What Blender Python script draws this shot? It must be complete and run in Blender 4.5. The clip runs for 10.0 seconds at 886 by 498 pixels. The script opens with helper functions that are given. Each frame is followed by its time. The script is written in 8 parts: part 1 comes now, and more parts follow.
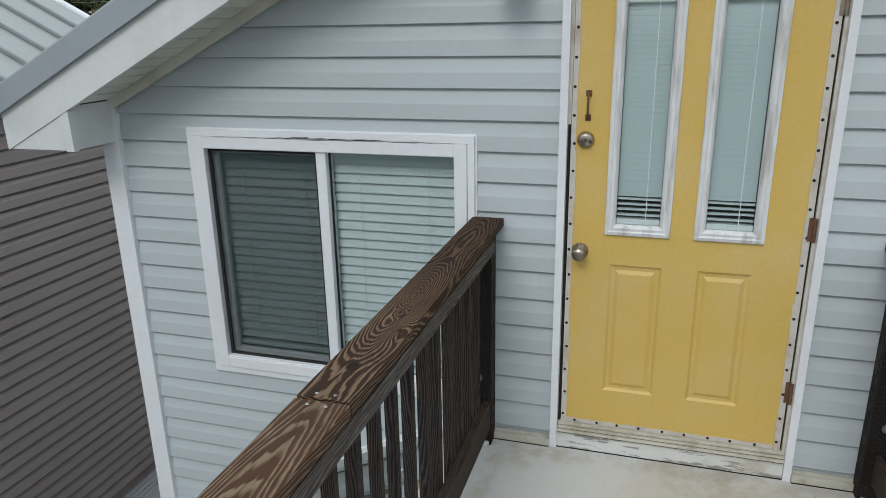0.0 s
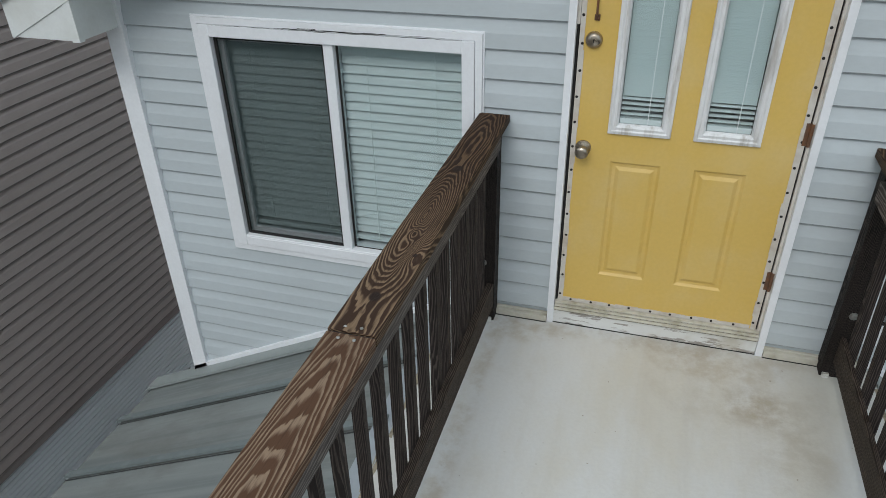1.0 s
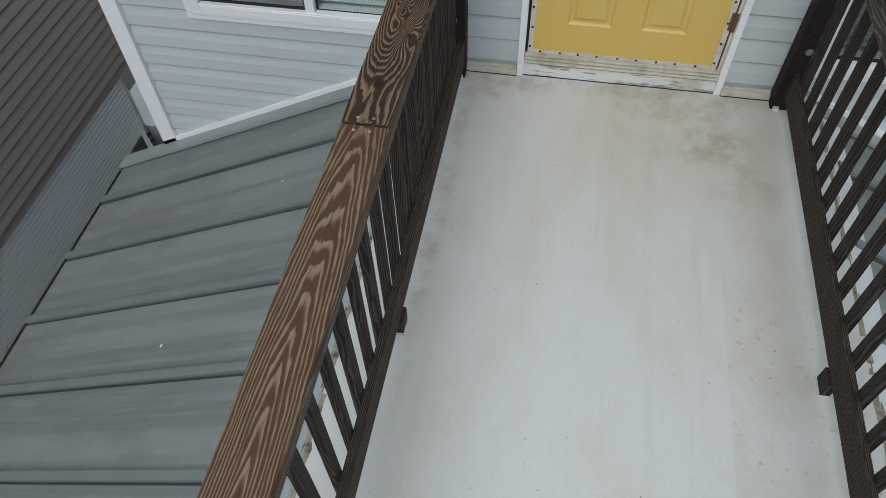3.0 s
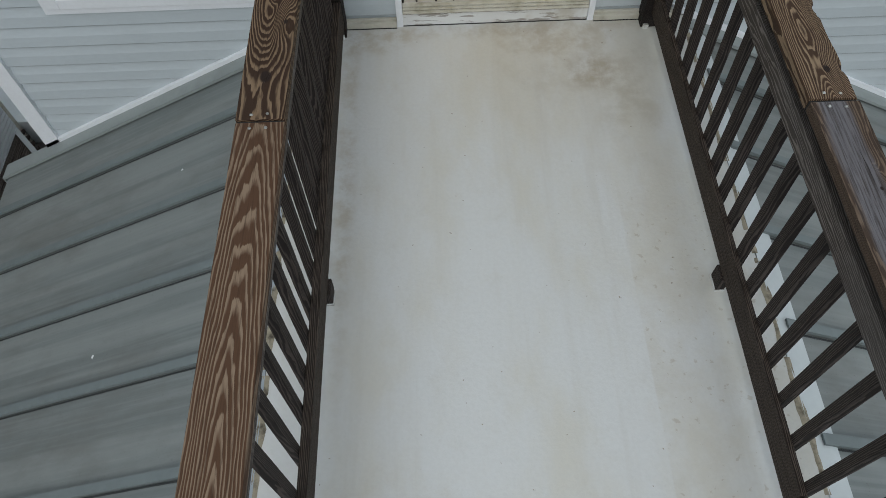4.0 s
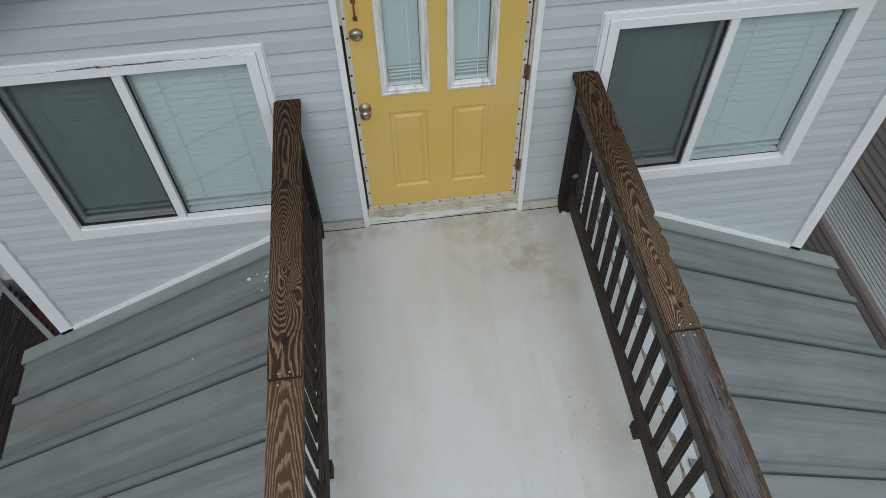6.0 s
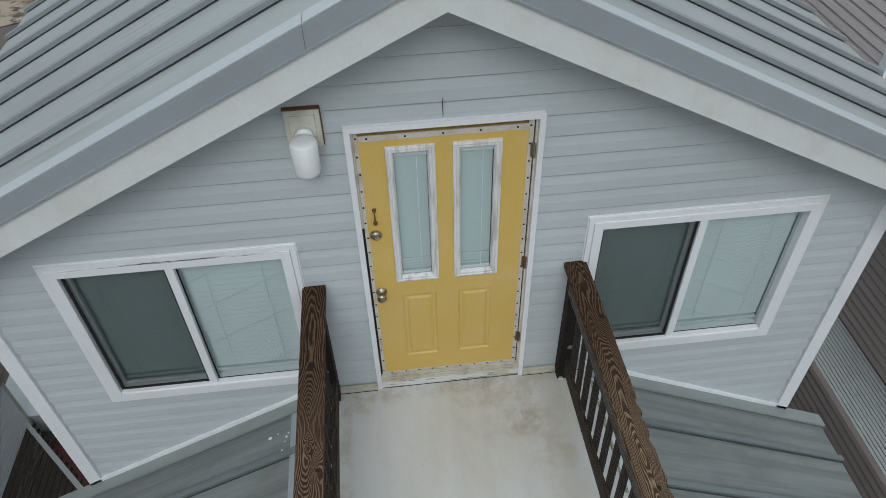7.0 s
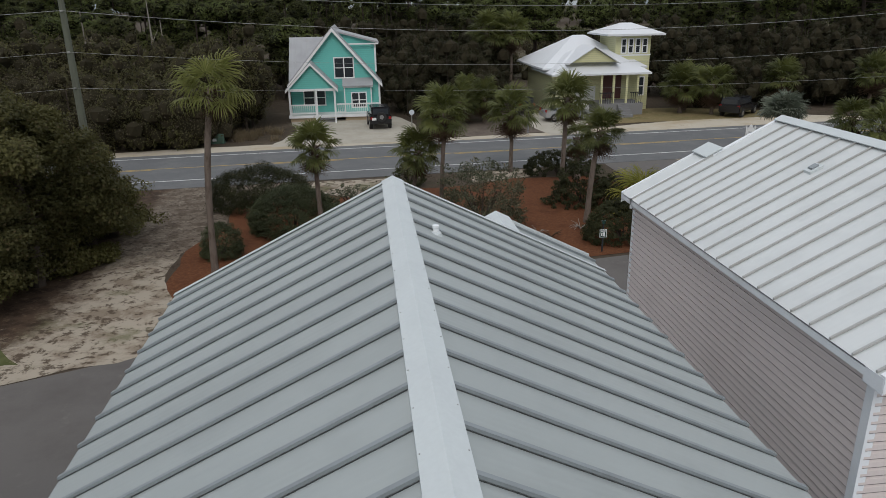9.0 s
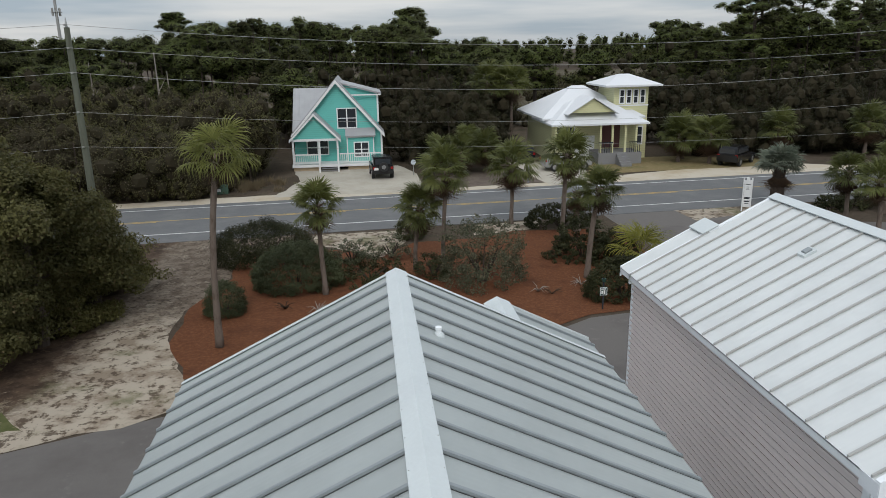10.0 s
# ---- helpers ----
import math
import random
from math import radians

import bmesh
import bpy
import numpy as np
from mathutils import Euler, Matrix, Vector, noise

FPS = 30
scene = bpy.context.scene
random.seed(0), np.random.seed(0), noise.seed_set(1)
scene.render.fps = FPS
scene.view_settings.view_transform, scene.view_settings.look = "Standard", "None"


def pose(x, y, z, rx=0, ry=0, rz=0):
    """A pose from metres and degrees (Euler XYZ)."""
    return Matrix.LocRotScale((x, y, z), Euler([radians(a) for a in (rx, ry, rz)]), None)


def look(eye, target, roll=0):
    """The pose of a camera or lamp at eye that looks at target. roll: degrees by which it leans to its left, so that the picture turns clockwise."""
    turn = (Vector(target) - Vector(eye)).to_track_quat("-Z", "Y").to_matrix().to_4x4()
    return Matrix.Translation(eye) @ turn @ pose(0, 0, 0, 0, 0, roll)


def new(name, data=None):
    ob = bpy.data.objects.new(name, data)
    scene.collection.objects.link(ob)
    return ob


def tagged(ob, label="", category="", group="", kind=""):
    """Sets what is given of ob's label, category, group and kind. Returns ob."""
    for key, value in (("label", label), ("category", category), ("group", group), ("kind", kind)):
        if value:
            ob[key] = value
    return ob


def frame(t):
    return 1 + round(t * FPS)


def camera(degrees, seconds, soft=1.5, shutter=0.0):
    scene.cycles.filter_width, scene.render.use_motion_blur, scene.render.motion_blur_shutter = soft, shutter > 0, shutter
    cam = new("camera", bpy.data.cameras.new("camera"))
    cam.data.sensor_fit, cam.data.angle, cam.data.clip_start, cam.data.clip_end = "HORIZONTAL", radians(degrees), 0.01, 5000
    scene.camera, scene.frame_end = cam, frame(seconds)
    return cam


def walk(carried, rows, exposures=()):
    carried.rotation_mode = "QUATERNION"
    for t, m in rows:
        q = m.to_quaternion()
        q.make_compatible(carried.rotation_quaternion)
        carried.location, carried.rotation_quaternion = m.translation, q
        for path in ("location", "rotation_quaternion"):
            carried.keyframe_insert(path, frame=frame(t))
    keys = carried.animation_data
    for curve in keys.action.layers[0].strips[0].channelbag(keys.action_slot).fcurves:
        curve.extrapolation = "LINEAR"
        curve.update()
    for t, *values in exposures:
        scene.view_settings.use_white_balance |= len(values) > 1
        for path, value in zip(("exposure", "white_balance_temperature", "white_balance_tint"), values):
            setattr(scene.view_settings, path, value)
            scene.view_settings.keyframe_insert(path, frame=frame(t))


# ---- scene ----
cam = camera(64.1, 10.0, soft=0.8)
PATH = [
    (0, (-0.116, -3.058, 1.98), (-0.679, -1.238, 1.372), -1.1),
    (0.5, (-0.133, -3.063, 2.163), (-0.673, -1.324, 1.336), -1.1),
    (1, (-0.139, -3.089, 2.327), (-0.65, -1.464, 1.28), -1.2),
    (1.5, (-0.241, -3.146, 2.423), (-0.717, -1.631, 1.207), -1.4),
    (2, (-0.319, -3.175, 2.496), (-0.736, -1.772, 1.133), -1.5),
    (2.5, (-0.326, -3.168, 2.507), (-0.651, -1.879, 1.013), -1.8),
    (3, (-0.323, -3.152, 2.526), (-0.568, -1.971, 0.93), -1.9),
    (3.2, (-0.319, -3.151, 2.555), (-0.517, -2.012, 0.923), -2.1),
    (4.3, (-0.309, -3.125, 2.773), (-0.273, -2.089, 1.063), -2.4),
    (4.5, (-0.306, -3.128, 2.853), (-0.259, -2.082, 1.149), -2.6),
    (5, (-0.302, -3.126, 3.087), (-0.215, -2.031, 1.415), -2.3),
    (6.3, (-0.334, -3.102, 3.901), (-0.198, -1.838, 2.357), -1.5),
    (6.5, (-0.328, -3.117, 4.018), (-0.195, -1.8, 2.519), -1.8),
    (7, (-0.312, -3.155, 4.345), (-0.176, -1.712, 2.966), -1.5),
    (7.5, (-0.34, -3.155, 4.674), (-0.191, -1.602, 3.423), -1.4),
    (8, (-0.36, -3.145, 5.043), (-0.191, -1.49, 3.933), -1.15),
    (8.5, (-0.356, -3.18, 5.382), (-0.17, -1.407, 4.475), -1.05),
    (9, (-0.356, -3.208, 5.696), (-0.154, -1.328, 5.043), -0.95),
    (9.5, (-0.344, -3.22, 6.026), (-0.139, -1.307, 5.479), -1.0),
    (10, (-0.362, -3.227, 6.499), (-0.158, -1.314, 5.952), -1.0),
]
walk(cam, [(t, look(eye, target, roll)) for t, eye, target, roll in PATH],
     exposures=((0.0, 0.17, 6500, 10), (3.0, 0.1, 6500, 10), (4.5, -0.15, 6500, 10), (5.2, -0.12, 6500, 10), (6.5, 0.05, 6500, 10), (7.5, -0.16, 6500, 10), (8.5, -0.2, 6700, 14), (9.2, 0.0, 6700, 14), (10.0, 0.18, 6600, 12)))

# ---- light: overcast sky, broad weak sun from behind the viewer ----
world = bpy.data.worlds.new("world")
scene.world = world
world.use_nodes = True
wn, wl = world.node_tree.nodes, world.node_tree.links
wbg = wn["Background"]
sky = wn.new("ShaderNodeTexSky")
sky.sky_type = "NISHITA"
sky.sun_disc = False
sky.sun_elevation, sky.sun_rotation = radians(43), radians(186)
wco = wn.new("ShaderNodeTexCoord")
wmap = wn.new("ShaderNodeMapping")
wmap.inputs["Scale"].default_value = (0.8, 1.6, 9.0)
wnoise = wn.new("ShaderNodeTexNoise")
wnoise.inputs["Scale"].default_value = 2.2
wnoise.inputs["Detail"].default_value = 5
wramp = wn.new("ShaderNodeValToRGB")
wramp.color_ramp.elements[0].position, wramp.color_ramp.elements[1].position = 0.41, 0.60
wramp.color_ramp.elements[0].color = (4.8, 5.9, 6.95, 1)
wramp.color_ramp.elements[1].color = (9.1, 9.45, 9.6, 1)
wmix = wn.new("ShaderNodeMix")
wmix.data_type = "RGBA"
wmix.inputs["Factor"].default_value = 0.9
wl.new(wco.outputs["Generated"], wmap.inputs["Vector"])
wl.new(wmap.outputs["Vector"], wnoise.inputs["Vector"])
wl.new(wnoise.outputs["Fac"], wramp.inputs["Fac"])
wl.new(sky.outputs["Color"], wmix.inputs["A"])
wsep = wn.new("ShaderNodeSeparateXYZ")
wl.new(wco.outputs["Generated"], wsep.inputs["Vector"])
wrise = wn.new("ShaderNodeMapRange")
for socket, value in (("From Min", 0.0), ("From Max", 1.0), ("To Min", 0.60), ("To Max", 1.45)):
    wrise.inputs[socket].default_value = value
wl.new(wsep.outputs["Z"], wrise.inputs["Value"])
wscale = wn.new("ShaderNodeVectorMath")
wscale.operation = "SCALE"
wl.new(wramp.outputs["Color"], wscale.inputs[0])
wl.new(wrise.outputs["Result"], wscale.inputs["Scale"])
wl.new(wscale.outputs["Vector"], wmix.inputs["B"])
wl.new(wmix.outputs["Result"], wbg.inputs["Color"])
wbg.inputs["Strength"].default_value = 0.1

sun = new("sun", bpy.data.lights.new("sun", "SUN"))
sun.data.energy, sun.data.angle, sun.data.color = 0.95, radians(25), (1.0, 0.985, 0.96)
sun.matrix_world = look((-1.2, -12, 11.3), (0, 0, 0))

# ---- materials ----
def node_mat(name):
    m = bpy.data.materials.new(name)
    m.use_nodes = True
    return m, m.node_tree.nodes, m.node_tree.links, m.node_tree.nodes["Principled BSDF"]


def mixer(n, l, fac, a, b, kind="MIX"):
    mx = n.new("ShaderNodeMix")
    mx.data_type = "RGBA"
    mx.blend_type = kind
    for sock, v in (("Factor", fac), ("A", a), ("B", b)):
        if isinstance(v, bpy.types.NodeSocket):
            l.new(v, mx.inputs[sock])
        elif isinstance(v, tuple):
            mx.inputs[sock].default_value = (*v, 1)
        else:
            mx.inputs[sock].default_value = v
    return mx.outputs["Result"]


def noise_tex(n, l, co, scale, detail=4, rough=0.55, stretch=(1, 1, 1), distort=0.0):
    mp = n.new("ShaderNodeMapping")
    mp.inputs["Scale"].default_value = stretch
    l.new(co, mp.inputs["Vector"])
    t = n.new("ShaderNodeTexNoise")
    t.inputs["Scale"].default_value = scale
    t.inputs["Detail"].default_value = detail
    t.inputs["Roughness"].default_value = rough
    t.inputs["Distortion"].default_value = distort
    l.new(mp.outputs["Vector"], t.inputs["Vector"])
    return t.outputs["Fac"]


def ramp(n, l, fac, lo, hi, a=0.0, b=1.0):
    r = n.new("ShaderNodeMapRange")
    r.interpolation_type = "SMOOTHSTEP"
    for k, v in zip(("From Min", "From Max", "To Min", "To Max"), (lo, hi, a, b)):
        r.inputs[k].default_value = v
    l.new(fac, r.inputs["Value"])
    return r.outputs["Result"]


def bump(n, l, bsdf, height, strength, distance=0.01):
    b = n.new("ShaderNodeBump")
    b.inputs["Strength"].default_value = strength
    b.inputs["Distance"].default_value = distance
    l.new(height, b.inputs["Height"])
    l.new(b.outputs["Normal"], bsdf.inputs["Normal"])


def coords(n, kind="Object"):
    return n.new("ShaderNodeTexCoord").outputs[kind]


def surface(name, col, rough=0.5, metal=0.0, dirt=(0.2, 0.18, 0.14), dirty=0.15, big=1.2, fine=40, bumpy=0.1,
            stretch=(1, 1, 1), vary=0.0, spec=0.5, world_co=True):
    """Paint, plastic, stone: base colour with soft stains, fine grain, slight relief and piece-to-piece change."""
    m, n, l, b = node_mat(name)
    co = n.new("ShaderNodeNewGeometry").outputs["Position"] if world_co else coords(n)
    n1 = noise_tex(n, l, co, big, 5, 0.6, stretch)
    n2 = noise_tex(n, l, co, fine, 3, 0.6, stretch)
    f = ramp(n, l, n1, 0.42, 0.75, 0, dirty)
    c = mixer(n, l, f, col, tuple(x * y for x, y in zip(col, (0.75, 0.74, 0.7))) if dirt is None else dirt)
    f2 = ramp(n, l, n2, 0.3, 0.7, 0, 0.14)
    c = mixer(n, l, f2, c, tuple(0.72 * x for x in col))
    if vary:
        oi = n.new("ShaderNodeObjectInfo").outputs["Random"]
        f3 = ramp(n, l, oi, 0, 1, 0, vary)
        c = mixer(n, l, f3, c, tuple(0.6 * x for x in col))
    l.new(c, b.inputs["Base Color"])
    b.inputs["Roughness"].default_value = rough
    l.new(ramp(n, l, n1, 0.3, 0.7, max(0.05, rough - 0.08), min(1, rough + 0.1)), b.inputs["Roughness"])
    b.inputs["Metallic"].default_value = metal
    b.inputs["Specular IOR Level"].default_value = spec
    if bumpy:
        bump(n, l, b, n2, bumpy, 0.004)
    return m


def flat(name, col, rough=0.5, metal=0.0):
    m, n, l, b = node_mat(name)
    b.inputs["Base Color"].default_value = (*col, 1)
    b.inputs["Roughness"].default_value = rough
    b.inputs["Metallic"].default_value = metal
    return m


def ribbed_metal(name, col, band, axis, rough=0.42, metal=0.35, streak=0.25, relief=0.25):
    """Coated steel roofing: pale striations along the fall of the roof, dust streaks, faint oil-canning."""
    m, n, l, b = node_mat(name)
    co = n.new("ShaderNodeNewGeometry").outputs["Position"]
    st = (0.05, 1, 0.05) if axis == "x" else (1, 0.05, 0.05)
    streaks = noise_tex(n, l, co, 20.0, 5, 0.65, st)
    big = noise_tex(n, l, co, 0.9, 4, 0.6)
    w = n.new("ShaderNodeTexWave")
    w.bands_direction = "Y" if axis == "x" else "X"
    w.inputs["Scale"].default_value = band
    w.inputs["Distortion"].default_value = 0.25
    l.new(co, w.inputs["Vector"])
    c = mixer(n, l, ramp(n, l, streaks, 0.35, 0.7, 0, streak), col, tuple(min(1, 1.28 * x + 0.02) for x in col))
    c = mixer(n, l, ramp(n, l, big, 0.4, 0.7, 0, 0.3), c, tuple(0.72 * x for x in col))
    l.new(c, b.inputs["Base Color"])
    l.new(ramp(n, l, streaks, 0.3, 0.7, rough - 0.06, rough + 0.12), b.inputs["Roughness"])
    b.inputs["Metallic"].default_value = metal
    bp = n.new("ShaderNodeBump")
    bp.inputs["Strength"].default_value = relief
    bp.inputs["Distance"].default_value = 0.012
    l.new(w.outputs["Fac"], bp.inputs["Height"])
    b2 = n.new("ShaderNodeBump")
    b2.inputs["Strength"].default_value = 0.12
    b2.inputs["Distance"].default_value = 0.02
    l.new(big, b2.inputs["Height"])
    l.new(bp.outputs["Normal"], b2.inputs["Normal"])
    l.new(b2.outputs["Normal"], b.inputs["Normal"])
    return m


def grain_wood(name, light, dark, knots=(), centre=(0.0, 0.0, 0.0), rings=150.0, grey=0.0, axis="y", wander=0.05, slope=0.0, grey_col=(0.14, 0.135, 0.13), band=None, stain=None, shuffle=0.03):
    """Weathered plain-sawn timber: growth rings cut lengthways, bent round knots, with silver wear and fine cracks."""
    m, n, l, b = node_mat(name)
    geo = n.new("ShaderNodeNewGeometry").outputs["Position"]
    sp = n.new("ShaderNodeSeparateXYZ")
    oi = n.new("ShaderNodeObjectInfo").outputs["Random"]

    def op(kind, a, c=None):
        q = n.new("ShaderNodeMath")
        q.operation = kind
        for i, v in enumerate((a, c)):
            if v is None:
                continue
            if isinstance(v, (int, float)):
                q.inputs[i].default_value = v
            else:
                l.new(v, q.inputs[i])
        return q.outputs[0]

    l.new(geo, sp.inputs[0])
    across, along, up = sp.outputs[0], sp.outputs[1], sp.outputs[2]
    if axis == "z":
        across, along, up = sp.outputs[0], sp.outputs[2], sp.outputs[1]
    stretch = (7, 0.9, 7) if axis == "y" else (7, 7, 0.9)
    w1 = noise_tex(n, l, geo, 0.9, 2, 0.4, stretch if axis == "z" else (3, 0.55, 3))
    w2 = noise_tex(n, l, geo, 5.0, 3, 0.5, stretch)
    a = op("ADD", op("SUBTRACT", across, centre[0]), op("MULTIPLY", op("SUBTRACT", w1, 0.5), wander * 2.2))
    d = op("ADD", op("SUBTRACT", up, centre[2]), op("MULTIPLY", op("SUBTRACT", w1, 0.5), wander))
    d = op("ADD", d, op("MULTIPLY", oi, shuffle))
    if slope:
        d = op("ADD", d, op("MULTIPLY", op("SUBTRACT", along, centre[1]), slope))
    r = op("SQRT", op("ADD", op("MULTIPLY", a, a), op("MULTIPLY", d, d)))
    w3 = noise_tex(n, l, geo, 45.0, 3, 0.6, (1, 0.25, 1) if axis == "y" else (1, 1, 0.25))
    r = op("ADD", r, op("ADD", op("MULTIPLY", w2, 0.016), op("MULTIPLY", w3, 0.0022)))
    spot = None
    for kx, ky, size in knots:
        dx, dy = op("SUBTRACT", across, kx), op("MULTIPLY", op("SUBTRACT", along, ky), 0.34)
        k2 = op("ADD", op("MULTIPLY", dx, dx), op("MULTIPLY", dy, dy))
        g = op("POWER", 2.718, op("MULTIPLY", k2, -1.0 / (2 * (2.2 * size) ** 2)))
        r = op("ADD", r, op("MULTIPLY", g, 0.036))
        dk = op("MULTIPLY", op("SUBTRACT", along, ky), 0.7)
        core = ramp(n, l, op("SQRT", op("ADD", op("MULTIPLY", dx, dx), op("MULTIPLY", dk, dk))), size * 0.55, size * 0.9, 1, 0)
        spot = core if spot is None else op("MAXIMUM", spot, core)
    s = op("FRACT", op("MULTIPLY", r, rings))
    ring = op("SUBTRACT", 1.0, op("MULTIPLY", ramp(n, l, s, 0.38, 0.72), ramp(n, l, s, 0.88, 0.98, 1, 0)))
    fine = noise_tex(n, l, geo, 60, 4, 0.65, (3, 0.12, 3) if axis == "y" else (3, 3, 0.12))
    big = noise_tex(n, l, geo, 2.2, 4, 0.6, (1, 0.35, 1))
    c = mixer(n, l, ring, light, dark)
    if grey:
        gm = noise_tex(n, l, geo, 1.4, 3, 0.6, (2.5, 0.4, 1))
        worn = ramp(n, l, gm, 0.35, 0.62, 0, grey)
        if band:
            rag = op("ADD", across, op("MULTIPLY", op("SUBTRACT", w2, 0.5), 0.05))
            worn = op("MULTIPLY", op("MULTIPLY", ramp(n, l, rag, band[0] - 0.012, band[0] + 0.012), ramp(n, l, rag, band[1] - 0.012, band[1] + 0.012, 1, 0)), grey)
            c = mixer(n, l, worn, c, mixer(n, l, ramp(n, l, fine, 0.4, 0.65, 0.05, 0.75), grey_col, tuple(0.5 * x for x in grey_col)))
        else:
            c = mixer(n, l, worn, c, grey_col)
    c = mixer(n, l, ramp(n, l, fine, 0.48, 0.68, 0, 0.55), c, tuple(0.5 * x for x in dark))
    c = mixer(n, l, ramp(n, l, big, 0.45, 0.75, 0, 0.35), c, tuple(0.7 * x for x in dark))
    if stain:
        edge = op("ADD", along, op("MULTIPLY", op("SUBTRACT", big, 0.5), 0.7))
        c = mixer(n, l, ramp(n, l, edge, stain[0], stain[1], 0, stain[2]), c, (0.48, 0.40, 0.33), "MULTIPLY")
    if spot is not None:
        c = mixer(n, l, spot, c, (0.018, 0.01, 0.007))
    l.new(c, b.inputs["Base Color"])
    b.inputs["Roughness"].default_value = 0.78
    b.inputs["Specular IOR Level"].default_value = 0.25
    hb = op("SUBTRACT", op("MULTIPLY", ring, 0.6), op("MULTIPLY", fine, 0.5))
    bump(n, l, b, hb, 0.6, 0.004)
    return m


def ramp_lin(n, l, fac, a, b):
    r = n.new("ShaderNodeMapRange")
    r.inputs["To Min"].default_value, r.inputs["To Max"].default_value = a, b
    l.new(fac, r.inputs["Value"])
    return r.outputs["Result"]


def glass_mat(name, tint, rough=0.02):
    m, n, l, b = node_mat(name)
    out = n["Material Output"]
    tr = n.new("ShaderNodeBsdfTransparent")
    tr.inputs["Color"].default_value = (*tint, 1)
    gl = n.new("ShaderNodeBsdfGlossy")
    gl.inputs["Roughness"].default_value = rough
    lw = n.new("ShaderNodeLayerWeight")
    pw = n.new("ShaderNodeMath")
    pw.operation = "POWER"
    pw.inputs[1].default_value = 4.0
    lw.inputs["Blend"].default_value = 0.5
    l.new(lw.outputs["Facing"], pw.inputs[0])
    mx = n.new("ShaderNodeMixShader")
    l.new(ramp_lin(n, l, pw.outputs[0], 0.05, 0.9), mx.inputs[0])
    l.new(tr.outputs[0], mx.inputs[1])
    l.new(gl.outputs[0], mx.inputs[2])
    l.new(mx.outputs[0], out.inputs["Surface"])
    return m


def screen_mat(name):
    m, n, l, b = node_mat(name)
    out = n["Material Output"]
    tr = n.new("ShaderNodeBsdfTransparent")
    df = n.new("ShaderNodeBsdfDiffuse")
    df.inputs["Color"].default_value = (0.034, 0.052, 0.051, 1)
    mx = n.new("ShaderNodeMixShader")
    mx.inputs[0].default_value = 0.30
    l.new(tr.outputs[0], mx.inputs[1])
    l.new(df.outputs[0], mx.inputs[2])
    l.new(mx.outputs[0], out.inputs["Surface"])
    return m


def leaf_mat(name, a, b_col, rough=0.6, trans=0.0, old=None, old_share=0.1, clump=0.7, second=None):
    m, n, l, b = node_mat(name)
    g = n.new("ShaderNodeNewGeometry")
    c = mixer(n, l, ramp(n, l, g.outputs["Random Per Island"], 0, 1, 0.15, 0.75), a, b_col)
    mid = noise_tex(n, l, g.outputs["Position"], clump, 2)
    c = mixer(n, l, ramp(n, l, mid, 0.36, 0.64, 0, 0.55), c, tuple(1.15 * x for x in b_col))
    big = noise_tex(n, l, g.outputs["Position"], 0.16, 3)
    c = mixer(n, l, ramp(n, l, big, 0.4, 0.65, 0, 0.7), c, second or tuple(0.62 * x for x in a))
    if old:
        w = n.new("ShaderNodeTexWhiteNoise")
        w.noise_dimensions = "1D"
        l.new(g.outputs["Random Per Island"], w.inputs["W"])
        c = mixer(n, l, ramp(n, l, w.outputs["Value"], 1 - old_share, 1 - old_share + 0.02), c, old)
    l.new(c, b.inputs["Base Color"])
    b.inputs["Roughness"].default_value = rough
    b.inputs["Specular IOR Level"].default_value = 0.2
    tl = n.new("ShaderNodeBsdfTranslucent")
    l.new(c, tl.inputs["Color"])
    mx = n.new("ShaderNodeMixShader")
    mx.inputs[0].default_value = 0.35
    l.new(b.outputs[0], mx.inputs[1])
    l.new(tl.outputs[0], mx.inputs[2])
    l.new(mx.outputs[0], n["Material Output"].inputs["Surface"])
    return m


def lap_paint(name, col, pitch):
    """House paint over lapped boards far off: a thin shadow line coloured in at each lap, slight fading."""
    m, n, l, b = node_mat(name)
    co = n.new("ShaderNodeNewGeometry").outputs["Position"]
    sp = n.new("ShaderNodeSeparateXYZ")
    l.new(co, sp.inputs[0])
    step = n.new("ShaderNodeMath")
    step.operation = "DIVIDE"
    step.inputs[1].default_value = pitch
    l.new(sp.outputs[2], step.inputs[0])
    saw = n.new("ShaderNodeMath")
    saw.operation = "FRACT"
    l.new(step.outputs[0], saw.inputs[0])
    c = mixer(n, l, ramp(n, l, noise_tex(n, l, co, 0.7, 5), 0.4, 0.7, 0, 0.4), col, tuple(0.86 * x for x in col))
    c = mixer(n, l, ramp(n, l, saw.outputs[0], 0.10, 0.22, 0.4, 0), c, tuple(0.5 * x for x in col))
    l.new(c, b.inputs["Base Color"])
    b.inputs["Roughness"].default_value = 0.55
    bump(n, l, b, saw.outputs[0], 0.6, 0.02)
    return m


VINYL = surface("vinyl_pale_blue_grey", (0.508, 0.562, 0.584), 0.45, dirt=(0.37, 0.40, 0.40), dirty=0.35, big=1.5, fine=70, bumpy=0.06, stretch=(0.4, 1, 1), vary=0.08)
TRIM = surface("white_trim", (0.80, 0.825, 0.85), 0.4, dirt=(0.5, 0.5, 0.47), dirty=0.25, fine=60, bumpy=0.04)
FASCIA = surface("white_fascia", (0.695, 0.725, 0.712), 0.5, dirt=(0.53, 0.54, 0.50), dirty=0.55, big=3, fine=50, bumpy=0.05)
SOFFIT = surface("cream_soffit", (0.76, 0.75, 0.66), 0.5, dirt=(0.36, 0.35, 0.24), dirty=0.5, big=3)
